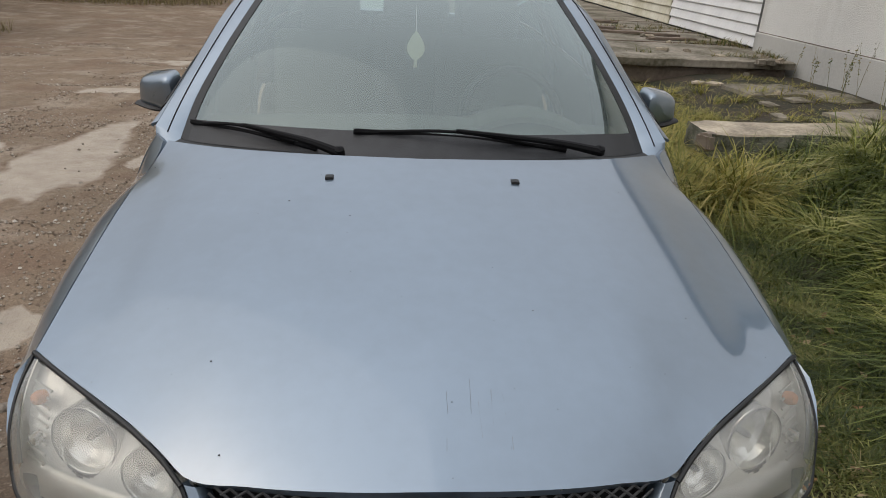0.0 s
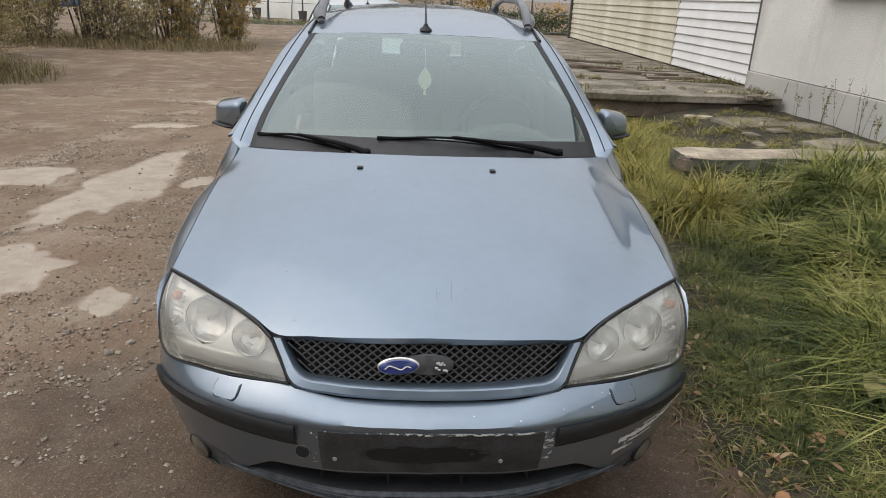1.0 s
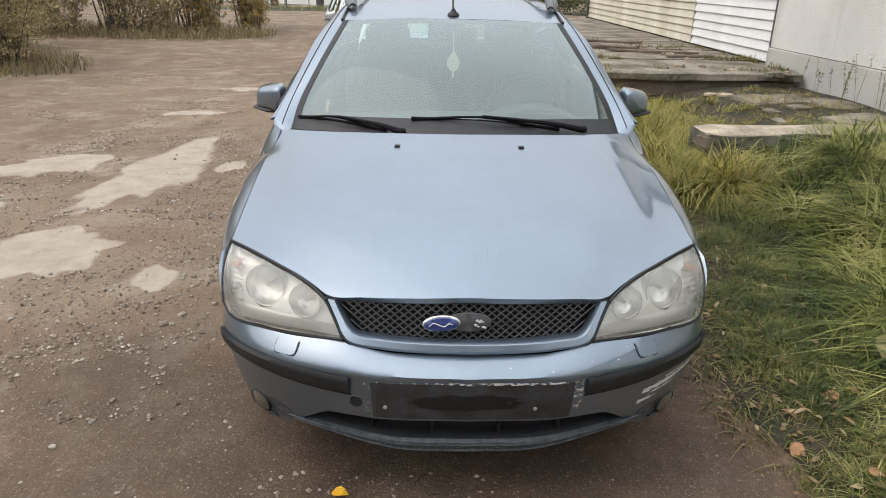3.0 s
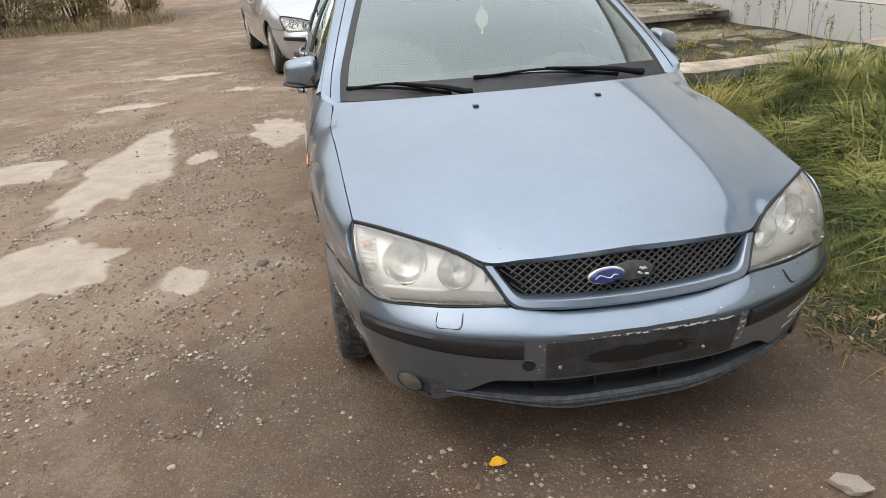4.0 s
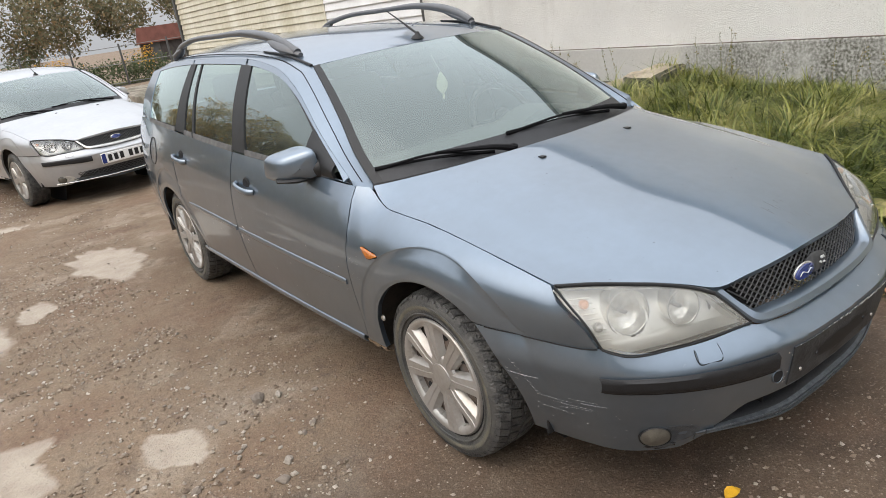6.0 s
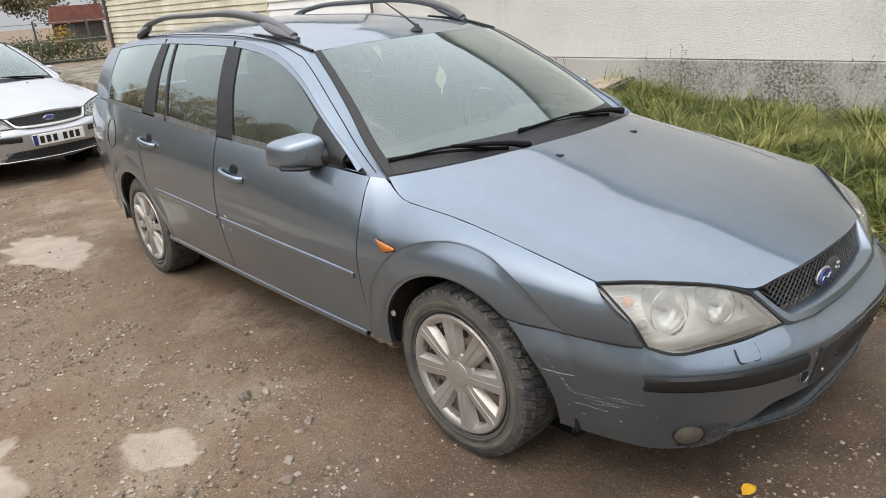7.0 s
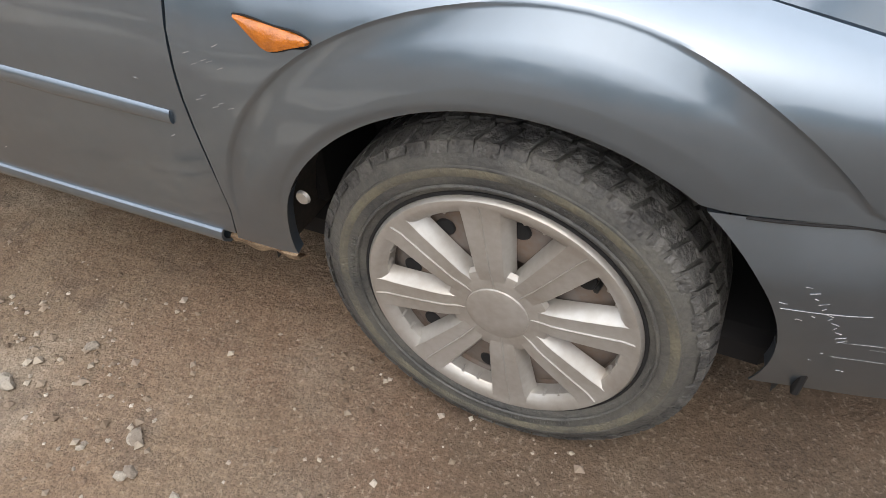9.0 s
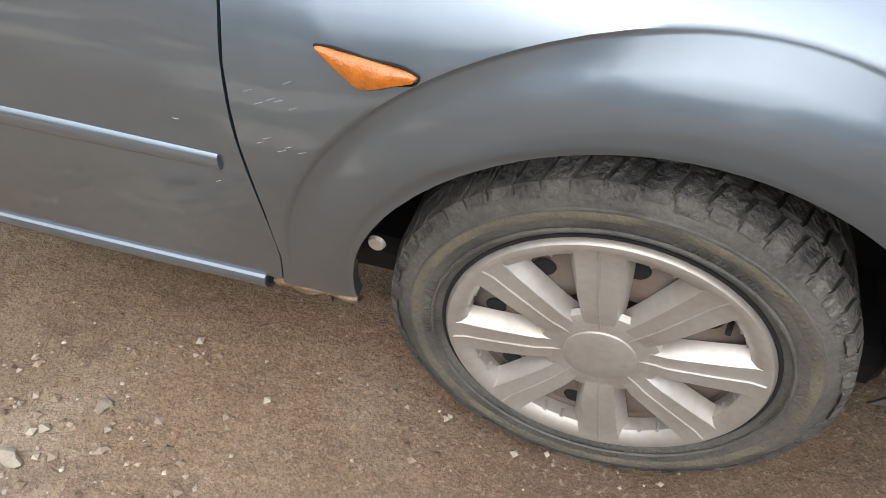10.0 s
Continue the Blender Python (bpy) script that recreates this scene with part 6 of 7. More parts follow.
for x, y, r in ((-1.125, 0.90, 0.020), (-0.988, 0.813, 0.013), (-1.115, 0.582, 0.014), (-1.30, 0.42, 0.018), (-1.32, 0.62, 0.012), (-1.36, 0.33, 0.022), (-1.18, 0.44, 0.010), (-1.50, 0.20, 0.016), (-1.44, 0.88, 0.014), (-1.62, 0.52, 0.017), (-1.22, -0.05, 0.012), (-0.30, -1.02, 0.016), (0.55, -1.16, 0.042), (0.62, -1.02, 0.014), (-0.62, -0.98, 0.017), (-0.1, -1.25, 0.012)):
    stone_at(x, y, r)
stone_at(-1.21, 0.935, 0.035, "broad flat grey stone on the dirt")
for _ in range(90):
    x, y = rs.uniform(-3.0, -0.95), rs.uniform(-1.3, 4.0)
    stone_at(x, y, abs(rs.normal(0.004, 0.004)) + 0.004)
for cx, cy in ((-1.36, 0.95), (-1.42, 0.62), (-1.20, 0.62), (-1.78, 1.02), (-1.85, 0.70), (-1.52, 1.18), (-1.30, 0.25), (-1.65, 0.35), (-1.9, 0.1), (-2.2, 0.8), (-1.5, 1.9), (-1.9, 2.2), (-2.6, 2.0)):
    for _ in range(12):
        stone_at(cx + rs.normal(0, 0.07), cy + rs.normal(0, 0.05), 0.0035 + 0.011 * rs.rand() ** 2.5)
octa_v = np.array([(1, 0, 0), (-0.8, 0.2, 0), (0.1, 1, 0), (0, -0.9, 0.1), (0.1, 0, 0.75), (0, 0.1, -0.6)])
octa_f = np.array([(0, 2, 4), (2, 1, 4), (1, 3, 4), (3, 0, 4), (2, 0, 5), (1, 2, 5), (3, 1, 5), (0, 3, 5)])
gv, gf, count = [], [], 0
while count < 27000:
    x, y = rs.uniform(-4.2, 1.4), (rs.uniform(-2.2, 5.5) if rs.rand() < 0.85 else rs.uniform(5, 9))
    patchy = noise.noise((x * 1.3, y * 0.9, 5.5)) + 0.35 * noise.noise((x * 4, y * 4, 9.5))
    if (abs(x) < 0.8 and y > -0.7) or patchy < rs.uniform(-0.25, 0.5) or (x > -1.0 and rs.rand() < 0.5) or silt(x, y) > 0.35:
        continue
    r = 0.0026 + 0.0095 * rs.rand() ** 3.2 + (0.008 * rs.rand() if patchy > 0.45 and rs.rand() < 0.25 else 0)
    th = rs.uniform(0, 6.28)
    p = octa_v * (1 + 0.3 * rs.uniform(-1, 1, (6, 3))) * r
    p = np.stack([p[:, 0] * math.cos(th) - p[:, 1] * math.sin(th) + x, p[:, 0] * math.sin(th) + p[:, 1] * math.cos(th) + y, p[:, 2] + dirt_z(x, y) + r * 0.3], 1)
    gv.append(p)
    gf.append(octa_f + 6 * count)
    count += 1
for _ in range(110):
    cx, cy = (rs.uniform(-5.5, -1.0), rs.uniform(0.6, 9.0)) if rs.rand() < 0.8 else (rs.uniform(-2.4, -1.0), rs.uniform(-0.6, 1.6))
    turn, long, wide = rs.normal(0.0, 0.5), rs.uniform(0.10, 0.42), rs.uniform(0.04, 0.12)
    for _ in range(int(rs.uniform(40, 150) * (0.4 + long))):
        a, b = rs.normal(0, long * 0.5), rs.normal(0, wide * 0.5)
        x, y = cx + a * math.cos(turn) - b * math.sin(turn), cy + a * math.sin(turn) + b * math.cos(turn)
        r = 0.003 + 0.011 * rs.rand() ** 2.2
        if (abs(x) < 0.95 and y > -0.8) or silt(x, y) > 0.5:
            continue
        p = octa_v * (1 + 0.35 * rs.uniform(-1, 1, (6, 3))) * r
        th = rs.uniform(0, 6.28)
        gv.append(np.stack([p[:, 0] * math.cos(th) - p[:, 1] * math.sin(th) + x, p[:, 0] * math.sin(th) + p[:, 1] * math.cos(th) + y, p[:, 2] + dirt_z(x, y) + r * 0.35], 1))
        gf.append(octa_f + 6 * count)
        count += 1
tagged(quick("gravel", np.concatenate(gv), np.concatenate(gf), PEBBLE), "scattered fine gravel on the dirt", "gravel", kind="stuff")

# ---- grass bank, slab, wall ----
def bank_z(x, y):
    e = edge_x(y)
    return 0.155 * float(smooth((x - e) / (3.9 - e))) * (1 + 0.65 * float(smooth((y - 0.8) / 2.2))) + 0.025 * noise.noise((x * 1.5, y * 1.5, 2.2)) * min(1, max(0, x - e) * 2) + 0.002


bx = np.linspace(0, 1, 44)
by = np.linspace(-12, 6.6, 90)
bank = np.array([[(edge_x(y) - 0.05 + (4.9 - edge_x(y)) * u, y, bank_z(edge_x(y) - 0.05 + (4.9 - edge_x(y)) * u, y) - (0.012 if u == 0 else 0)) for y in by] for u in bx])
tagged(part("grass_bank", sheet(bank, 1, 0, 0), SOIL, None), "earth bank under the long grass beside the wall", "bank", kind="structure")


def blades(spots, lengths, widths, lean, segs=4, az=None):
    """Bent, tapering blades rooted at the spots, all in one array."""
    n = len(spots)
    az = rs.uniform(0, 2 * math.pi, n) if az is None else az
    d = np.stack([np.cos(az), np.sin(az), 0 * az], 1)
    side = np.stack([-np.sin(az), np.cos(az), 0 * az], 1)
    out = np.zeros((n, segs + 1, 2, 3))
    k = lean[:, None]
    for i in range(segs + 1):
        t = i / segs
        fwd = k * (0.25 * t + 0.95 * t * t)
        up = t - 0.52 * np.clip(k, 0, 1.75) * t * t
        c = spots + lengths[:, None] * (d * fwd + np.array([0, 0, 1.0]) * up)
        w = (widths * (1 - t) ** 0.7 * 0.5 + 0.0004)[:, None]
        out[:, i, 0], out[:, i, 1] = c - side * w, c + side * w
    verts = out.reshape(-1, 3)
    base = (np.arange(n) * (segs + 1) * 2)[:, None]
    quad = np.array([[2 * i, 2 * i + 1, 2 * i + 3, 2 * i + 2] for i in range(segs)])
    return verts, (base[:, None, :] + quad[None]).reshape(-1, 4)


def meadow(name, n_tufts, area, per, height, material, label, keep=lambda x, y: True):
    spots, ln, az = [], [], []
    while len(spots) < n_tufts * per:
        x, y = rs.uniform(*area[0]), rs.uniform(*area[1])
        if not keep(x, y):
            continue
        h = height(x, y) * rs.uniform(0.6, 1.4)
        wind = rs.uniform(0, 2 * math.pi)
        for _ in range(per):
            da, db = rs.normal(0, 0.04, 2)
            a, b = x + da, y + db
            az.append(math.atan2(db + 0.06 * math.sin(wind), da + 0.06 * math.cos(wind)) + rs.normal(0, 0.35))
            spots.append((a, b, bank_z(a, b) - 0.01 if a > edge_x(b) else dirt_z(a, b) - 0.003))
            ln.append(h * rs.uniform(0.55, 1.15))
    spots, ln = np.array(spots), np.array(ln)
    v, f = blades(spots, ln, rs.uniform(0.006, 0.016, len(ln)) * np.clip(ln / 0.22, 0.5, 1.1), rs.uniform(0.35, 1.95, len(ln)), az=np.array(az), segs=5)
    tagged(quick(name, v, f, material), label, "grass", kind="stuff")


def tall(x, y):
    d = x - edge_x(y)
    return (0.055 + 0.275 * float(smooth((d - 0.30) / 0.9)) - 0.12 * float(smooth((x - 3.9) / 0.9)) + 0.08 * float(smooth((y - 2.2) / 0.5))) * (0.85 + 0.75 * noise.noise((x * 1.7, y * 1.7, 8.1)))


meadow("long_grass", 3300, ((1.15, 4.8), (-2.6, 3.12)), 18, tall, BLADES, "long floppy green grass on the bank", lambda x, y: x > edge_x(y) + 0.02 and rs.rand() < 0.5 + 0.5 * smooth((x - edge_x(y)) / 0.4))
meadow("long_grass", 1500, ((1.2, 4.8), (-11.5, -2.5)), 12, tall, BLADES, "long green grass further along the bank", lambda x, y: x > edge_x(y) + 0.02)
meadow("dry_grass", 1200, ((1.5, 4.6), (2.4, 6.4)), 14, lambda x, y: 0.09 + 0.23 * float(smooth((2.9 - x) / 0.8)) + 0.10 * noise.noise((x * 2, y * 2, 1)), OLDBLADES, "yellowing grass between the concrete slabs", lambda x, y: edge_x(y) + 0.02 < x < 4.5 and not (x > 2.1 and 3.0 < y < 3.7) and rs.rand() < (0.85 if x < 2.4 else 0.4 if x < 3.0 else 0.10))
meadow("edge_grass", 620, ((1.0, 2.1), (-2.4, 4.0)), 9, lambda x, y: 0.06, DRYBLADES, "short thin grass along the dirt edge", lambda x, y: abs(x - edge_x(y) - 0.10) < 0.22)
meadow("short_turf", 2600, ((1.1, 2.4), (-2.4, 2.6)), 14, lambda x, y: 0.075 + 0.03 * noise.noise((x * 3, y * 3, 5)), TURF, "short dense turf between the dirt and the long grass", lambda x, y: 0.10 < x - edge_x(y) < 0.85 and noise.noise((x * 2.2, y * 2.2, 7.7)) > -0.35 + 0.25 * (x - edge_x(y) < 0.25))


def leaf_shape(length, width):
    pts = [(0, 0)] + [(length * t, width * math.sin(math.pi * t ** 0.8) * 0.5) for t in (0.2, 0.45, 0.7, 0.9)] + [(length, 0)] + [(length * t, -width * math.sin(math.pi * t ** 0.8) * 0.5) for t in (0.9, 0.7, 0.45, 0.2)]
    return np.array([(a, b, 0.18 * width * math.sin(3 * a / length) + 0.25 * abs(b)) for a, b in pts])


lv, lf, k = [], [], 0
while k < 560:
    y = rs.uniform(-2.0, 1.6)
    x = edge_x(y) + rs.normal(0.10, 0.20)
    if x < 1.0:
        continue
    L = rs.uniform(0.015, 0.05)
    m = pose(x, y, (bank_z(x, y) if x > edge_x(y) else dirt_z(x, y)) + rs.uniform(0.004, 0.03), rs.uniform(-30, 30), rs.uniform(-30, 30), rs.uniform(0, 360))
    p = leaf_shape(L, L * rs.uniform(0.25, 0.6))
    lv += [tuple(m @ Vector(q)) for q in p]
    lf.append([10 * k + i for i in range(10)])
    k += 1
tagged(quick("leaf_litter", lv, lf, LITTER), "dry brown fallen leaves along the grass edge", "leaves", kind="stuff")


def loose_leaf(x, y, L, material, label, tilt=6):
    m = pose(x, y, (bank_z(x, y) if x > edge_x(y) else dirt_z(x, y)) + (0.006 if L < 0.1 else 0.055), tilt, -tilt, rs.uniform(0, 360))
    p = leaf_shape(L, L * 0.7)
    v = [tuple(m @ Vector(q)) for q in p] + [tuple(m @ Vector((q[0], q[1], q[2] - 0.0015))) for q in p]
    tagged(quick("fallen_leaf", v, [list(range(10)), list(range(19, 9, -1))] + [[i, (i + 1) % 10, 10 + (i + 1) % 10, 10 + i] for i in range(10)], material), label, "leaf", "single fallen leaves")


BROWNLEAF = mat("brown_leaf", (0.36, 0.19, 0.09), 0.75, var=0.3, scale=40)
TANLEAF = mat("tan_leaf", (0.30, 0.27, 0.11), 0.8, var=0.3, scale=25)
loose_leaf(-0.42, -0.805, 0.060, YELLOW, "bright yellow fallen leaf on wet dirt")
for x, y in ((1.28, -0.42), (1.36, -0.72), (1.62, 0.30), (1.16, -0.62), (1.45, -0.30), (1.50, -0.78)):
    loose_leaf(x, y, rs.uniform(0.05, 0.075), BROWNLEAF, "orange-brown curled leaf in the grass", 14)
for x, y, L in ((1.88, -0.20, 0.26), (1.96, -0.10, 0.22), (1.80, -0.08, 0.17), (2.15, 0.12, 0.2)):
    loose_leaf(x, y, L, TANLEAF, "large withered tan-green weed leaf in the grass", 8)


def rough_block(name, size, at, material, label, seed=1, amp=0.012, cuts=8, turn=0.0, category="slab", kind="", side=None):
    """A worn block: bevelled, its faces uneven, its edges broken."""
    bm = bmesh.new()
    bmesh.ops.create_cube(bm, size=1, matrix=Matrix.Diagonal((*size, 1)))
    bmesh.ops.subdivide_edges(bm, edges=bm.edges[:], cuts=cuts, use_grid_fill=True)
    for v in bm.verts:
        p = v.co.copy()
        near = sum(abs(abs(p[i]) - size[i] / 2) < 1e-4 for i in range(3))
        q = Vector((p.x * 2.3 + seed * 7, p.y * 4, p.z * 6))
        d = noise.noise_vector(q) * amp + noise.noise_vector(q * 4) * amp * 0.5
        v.co += d
        if near >= 2:
            v.co -= Vector([math.copysign(amp * 0.9, p[i]) if abs(abs(p[i]) - size[i] / 2) < 1e-4 else 0 for i in range(3)])
    bmesh.ops.transform(bm, matrix=pose(*at, 0, 0, turn), verts=bm.verts[:])
    ob = part(name, bm, material, None)
    # Every face that doesn't point up takes the darker side material
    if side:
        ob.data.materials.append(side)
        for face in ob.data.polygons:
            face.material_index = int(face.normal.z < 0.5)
    return tagged(ob, label, category, kind=kind)


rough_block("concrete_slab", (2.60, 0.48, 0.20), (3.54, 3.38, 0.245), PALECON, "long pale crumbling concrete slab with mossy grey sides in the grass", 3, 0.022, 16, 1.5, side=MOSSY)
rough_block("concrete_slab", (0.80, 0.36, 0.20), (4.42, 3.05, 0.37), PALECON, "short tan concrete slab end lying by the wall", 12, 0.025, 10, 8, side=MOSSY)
for k, (x, y, a, b, turn) in enumerate(((4.25, 4.3, 0.7, 0.5, 20), (3.9, 5.5, 0.8, 0.6, 5), (4.5, 5.3, 0.5, 0.7, 10))):
    rough_block("broken_paving", (a, b, 0.07), (x, y, bank_z(x, y) - 0.008), CONCRETE, "broken flat concrete piece sunk in the earth", 20 + k, 0.022, 6, turn, "rubble")
for k, (x, y, a) in enumerate(((4.30, 6.50, 0.13), (4.55, 6.55, 0.12), (4.1, 6.40, 0.10), (4.55, 6.9, 0.12), (2.1, 6.45, 0.16), (2.6, 6.42, 0.12))):
    rough_block("rubble", (a, a * 0.7, a * 0.5), (x, y, 0.435 if y > 6.55 or x > 4.2 else bank_z(x, y) + 0.03), PALECON if k % 2 else CONCRETE, "broken concrete lump by the platform", 40 + k, 0.03, 4, 37 * k, "rubble")
rough_block("broken_stone", (0.12, 0.16, 0.12), (2.25, 3.20, 0.27), STONE, "broken grey concrete lump at the slab's end", 5, 0.02, 5, 20)
# Platform in front of the garage
rough_block("platform", (2.95, 13.4, 0.40), (3.50, 13.65, 0.215), CONCRETE, "low weathered concrete platform before the garage", 8, 0.012, 12, 0, "platform", "structure")
rough_block("platform_edge", (2.75, 0.42, 0.10), (3.42, 6.78, 0.375), CONCRETE, "cracked concrete edge slab of the platform", 9, 0.016, 10, 0, "slab", "structure")
# The riser is a darker brown than the slab above it
rough_block("platform_riser", (2.55, 0.10, 0.22), (3.45, 6.70, 0.22), RISER, "dark brown riser under the platform's edge", 4, 0.008, 5, 0, "step", "structure")
for y in (8.3, 9.9, 11.6):
    part("platform_joint", box((2.9, 0.06, 0.012), (3.5, y, 0.418), 0.003, 1), RISER, None).parent = bpy.data.objects["platform"]
spots = np.array([(rs.uniform(2.2, 4.85), rs.choice([6.95, 8.3, 8.35, 9.9, 10.4, 11.6]) + rs.normal(0, 0.09), 0.405) for _ in range(2200)] + [(4.86 + rs.uniform(-0.1, 0.02), rs.uniform(7.0, 9.5), 0.405) for _ in range(260)])
spots = spots[[noise.noise((a * 1.7, b * 1.7, 4.4)) > -0.05 for a, b, _ in spots]]
v, f = blades(spots, rs.uniform(0.05, 0.17, len(spots)), rs.uniform(0.006, 0.012, len(spots)), rs.uniform(0.3, 1.6, len(spots)))
tagged(quick("joint_weeds", v, f, DRYBLADES), "thin yellowing weeds in the joints of the platform", "weeds", kind="stuff")
# Dry weed stalks at the foot of the wall
stalks, tops = [], []
for _ in range(46):
    x, y = rs.uniform(4.45, 4.82), rs.choice([rs.uniform(3.6, 6.2), rs.uniform(-0.9, 3.0)])
    z, h, a = bank_z(x, y), rs.uniform(0.25, 0.6), rs.uniform(0, 6.28)
    tip = (x + 0.12 * h * math.cos(a), y + 0.25 * h * math.sin(a), z + h)
    stalks.append(tube([(x, y, z - 0.01), ((x + tip[0]) / 2, (y + tip[1]) / 2 + 0.01, z + h * 0.55), tip], [0.0025, 0.002, 0.0012], 6, 4))
    for _ in range(12):
        t = rs.uniform(0.45, 1.0)
        c = np.array([x + (tip[0] - x) * t, y + (tip[1] - y) * t, z + h * t])
        tops.append((c + octa_v * rs.uniform(0.006, 0.013) + rs.normal(0, 0.010, 3), octa_f.tolist()))
tagged(quick("weed_stalks", *joined(*stalks, *tops), DRYBLADES), "dry brown weed stalks along the foot of the wall", "weeds", kind="stuff")
rough_block("broken_plank", (0.95, 0.16, 0.05), (3.05, 9.9, 0.45), RISER, "dark rotten plank on the platform", 6, 0.012, 6, -24, "plank")
for k, (x, y, a, turn) in enumerate(((3.6, 9.3, 1.5, -16), (2.7, 10.6, 1.1, -30), (4.0, 8.6, 0.8, 8), (3.3, 11.2, 1.3, -20))):
    rough_block("broken_plank", (a, 0.12, 0.04), (x, y, 0.438), RISER, "dark rotten plank on the platform", 60 + k, 0.012, 6, turn, "plank")
for k in range(16):
    a = rs.uniform(0.06, 0.16)
    rough_block("rubble", (a, a * 0.8, 0.05), (rs.uniform(2.3, 4.7), rs.choice([7.05, 7.4, 8.3, 9.0, 10.2]) + rs.normal(0, 0.1), 0.428), PALECON if k % 3 else CONCRETE, "small broken concrete piece on the platform", 80 + k, 0.018, 3, rs.uniform(0, 180), "rubble")
for k in range(9):
    x, y, a = rs.uniform(3.1, 4.5), rs.uniform(4.0, 6.2), rs.uniform(0.10, 0.28)
    rough_block("rubble", (a, a * 0.7, 0.05), (x, y, bank_z(x, y) + 0.012), PALECON if k % 2 else CONCRETE, "flat broken concrete piece on the bare earth", 110 + k, 0.02, 3, rs.uniform(0, 180), "rubble")
rough_block("rubble", (0.30, 0.20, 0.07), (4.45, 6.60, 0.41), CONCRETE, "pile of broken concrete at the wall's foot", 15, 0.03, 5, 30, "rubble")

# Plaster wall with its plinth
wall = new("wall_east")
tagged(wall, "rough white plaster wall with a stained grey plinth", "wall", kind="structure")
wg = np.array([[(4.872 + 0.006 * noise.noise((y * 0.7, z * 0.7, 4)), y, z) for z in np.linspace(0.64, 4.75, 34)] for y in np.linspace(-14, 7.80, 120)])
part("plaster", sheet(wg, 1, 0, 0), PLASTER, wall)
part("wall_core", box((0.32, 21.78, 4.74), (5.045, -3.1, 2.37), 0.01, 1), PLASTER, wall)
pg = np.array([[(4.845 + 0.010 * noise.noise((y * 0.9, z * 2.0, 9)) + (0.02 if z > 0.655 else 0), y, z + 0.008 * noise.noise((y * 1.3, 0, 3))) for z in (-0.05, 0.1, 0.25, 0.4, 0.52, 0.60, 0.645, 0.660)] for y in np.linspace(-14, 7.82, 160)])
part("plinth", sheet(pg, 1, 0, 0), PLINTH, wall)
part("plinth_gap", box((0.03, 21.76, 0.006), (4.868, -3.1, 0.6615), 0.001, 1), RISER, wall)
part("roof_edge", box((0.60, 21.9, 0.10), (5.0, -3.1, 4.79), 0.02, 1), POST, wall)
part("window_sill", box((0.16, 2.2, 0.05), (4.80, 5.0, 1.735), 0.008, 1), PLINTH, wall)

# Garage front of horizontal cladding boards
garage = tagged(new("garage_front"), "garage front of white and yellowed horizontal cladding", "garage", kind="structure")
board = {}
for key, y0, y1, material in (("white", 7.90, 11.30, WHITE), ("cream", 11.36, 20.6, CREAM)):
    prof = [(0.0, 0.0), (-0.030, 0.008), (-0.034, 0.016), (-0.004, 0.142), (0.0, 0.147)]
    v = [(a, y, b) for y in (y0, y1) for a, b in prof]
    n = len(prof)
    me = data_of("cladding_board", v, [[k, k + 1, n + k + 1, n + k] for k in range(n - 1)] + [list(range(n)), list(range(2 * n - 1, n - 1, -1))], material, False)
    for k in range(22):
        ob = new("cladding_board", me)
        ob.parent = garage
        ob.matrix_local = pose(4.99 + 0.004 * math.sin(3.7 * k + y0), 0, 0.42 + 0.147 * k, 0, 0.25 * math.sin(2.1 * k))
part("garage_core", box((0.3, 12.7, 3.4), (5.16, 14.25, 2.05), 0.01, 1), POST, garage)
part("corner_post", box((0.09, 0.08, 3.3), (4.93, 7.86, 2.02), 0.01, 1), POST, garage)
part("joint_strip", box((0.02, 0.05, 3.2), (4.965, 11.33, 2.02), 0.004, 1), CREAM, garage)
part("end_post", box((0.10, 0.14, 3.4), (4.96, 20.68, 1.85), 0.01, 1), POST, garage)
part("eaves", box((0.7, 12.9, 0.12), (5.0, 14.25, 3.72), 0.02, 1), POST, garage)


# ---- trees, fence, far things ----
def limb(a, b, r0, r1, bend, n=6, sides=5):
    a, b = np.array(a), np.array(b)
    mid = (a + b) / 2 + bend
    return tube([a, mid, b], [r0, (r0 + r1) / 2, r1], n, sides)


def leaves_at(points, size, spread):
    """Small folded leaves scattered round the points."""
    n = len(points)
    c = np.asarray(points) + rs.normal(0, spread, (n, 3))
    a = rs.normal(0, 1, (n, 3))
    a /= np.linalg.norm(a, axis=1, keepdims=True)
    b = np.cross(a, rs.normal(0, 1, (n, 3)))
    b /= np.linalg.norm(b, axis=1, keepdims=True)
    s = size * rs.uniform(0.6, 1.4, (n, 1))
    v = np.stack([c - a * s, c + b * s * 0.45, c + a * s, c - b * s * 0.45], 1).reshape(-1, 3)
    return v, (np.arange(n)[:, None] * 4 + np.arange(4)[None]).reshape(-1, 4)


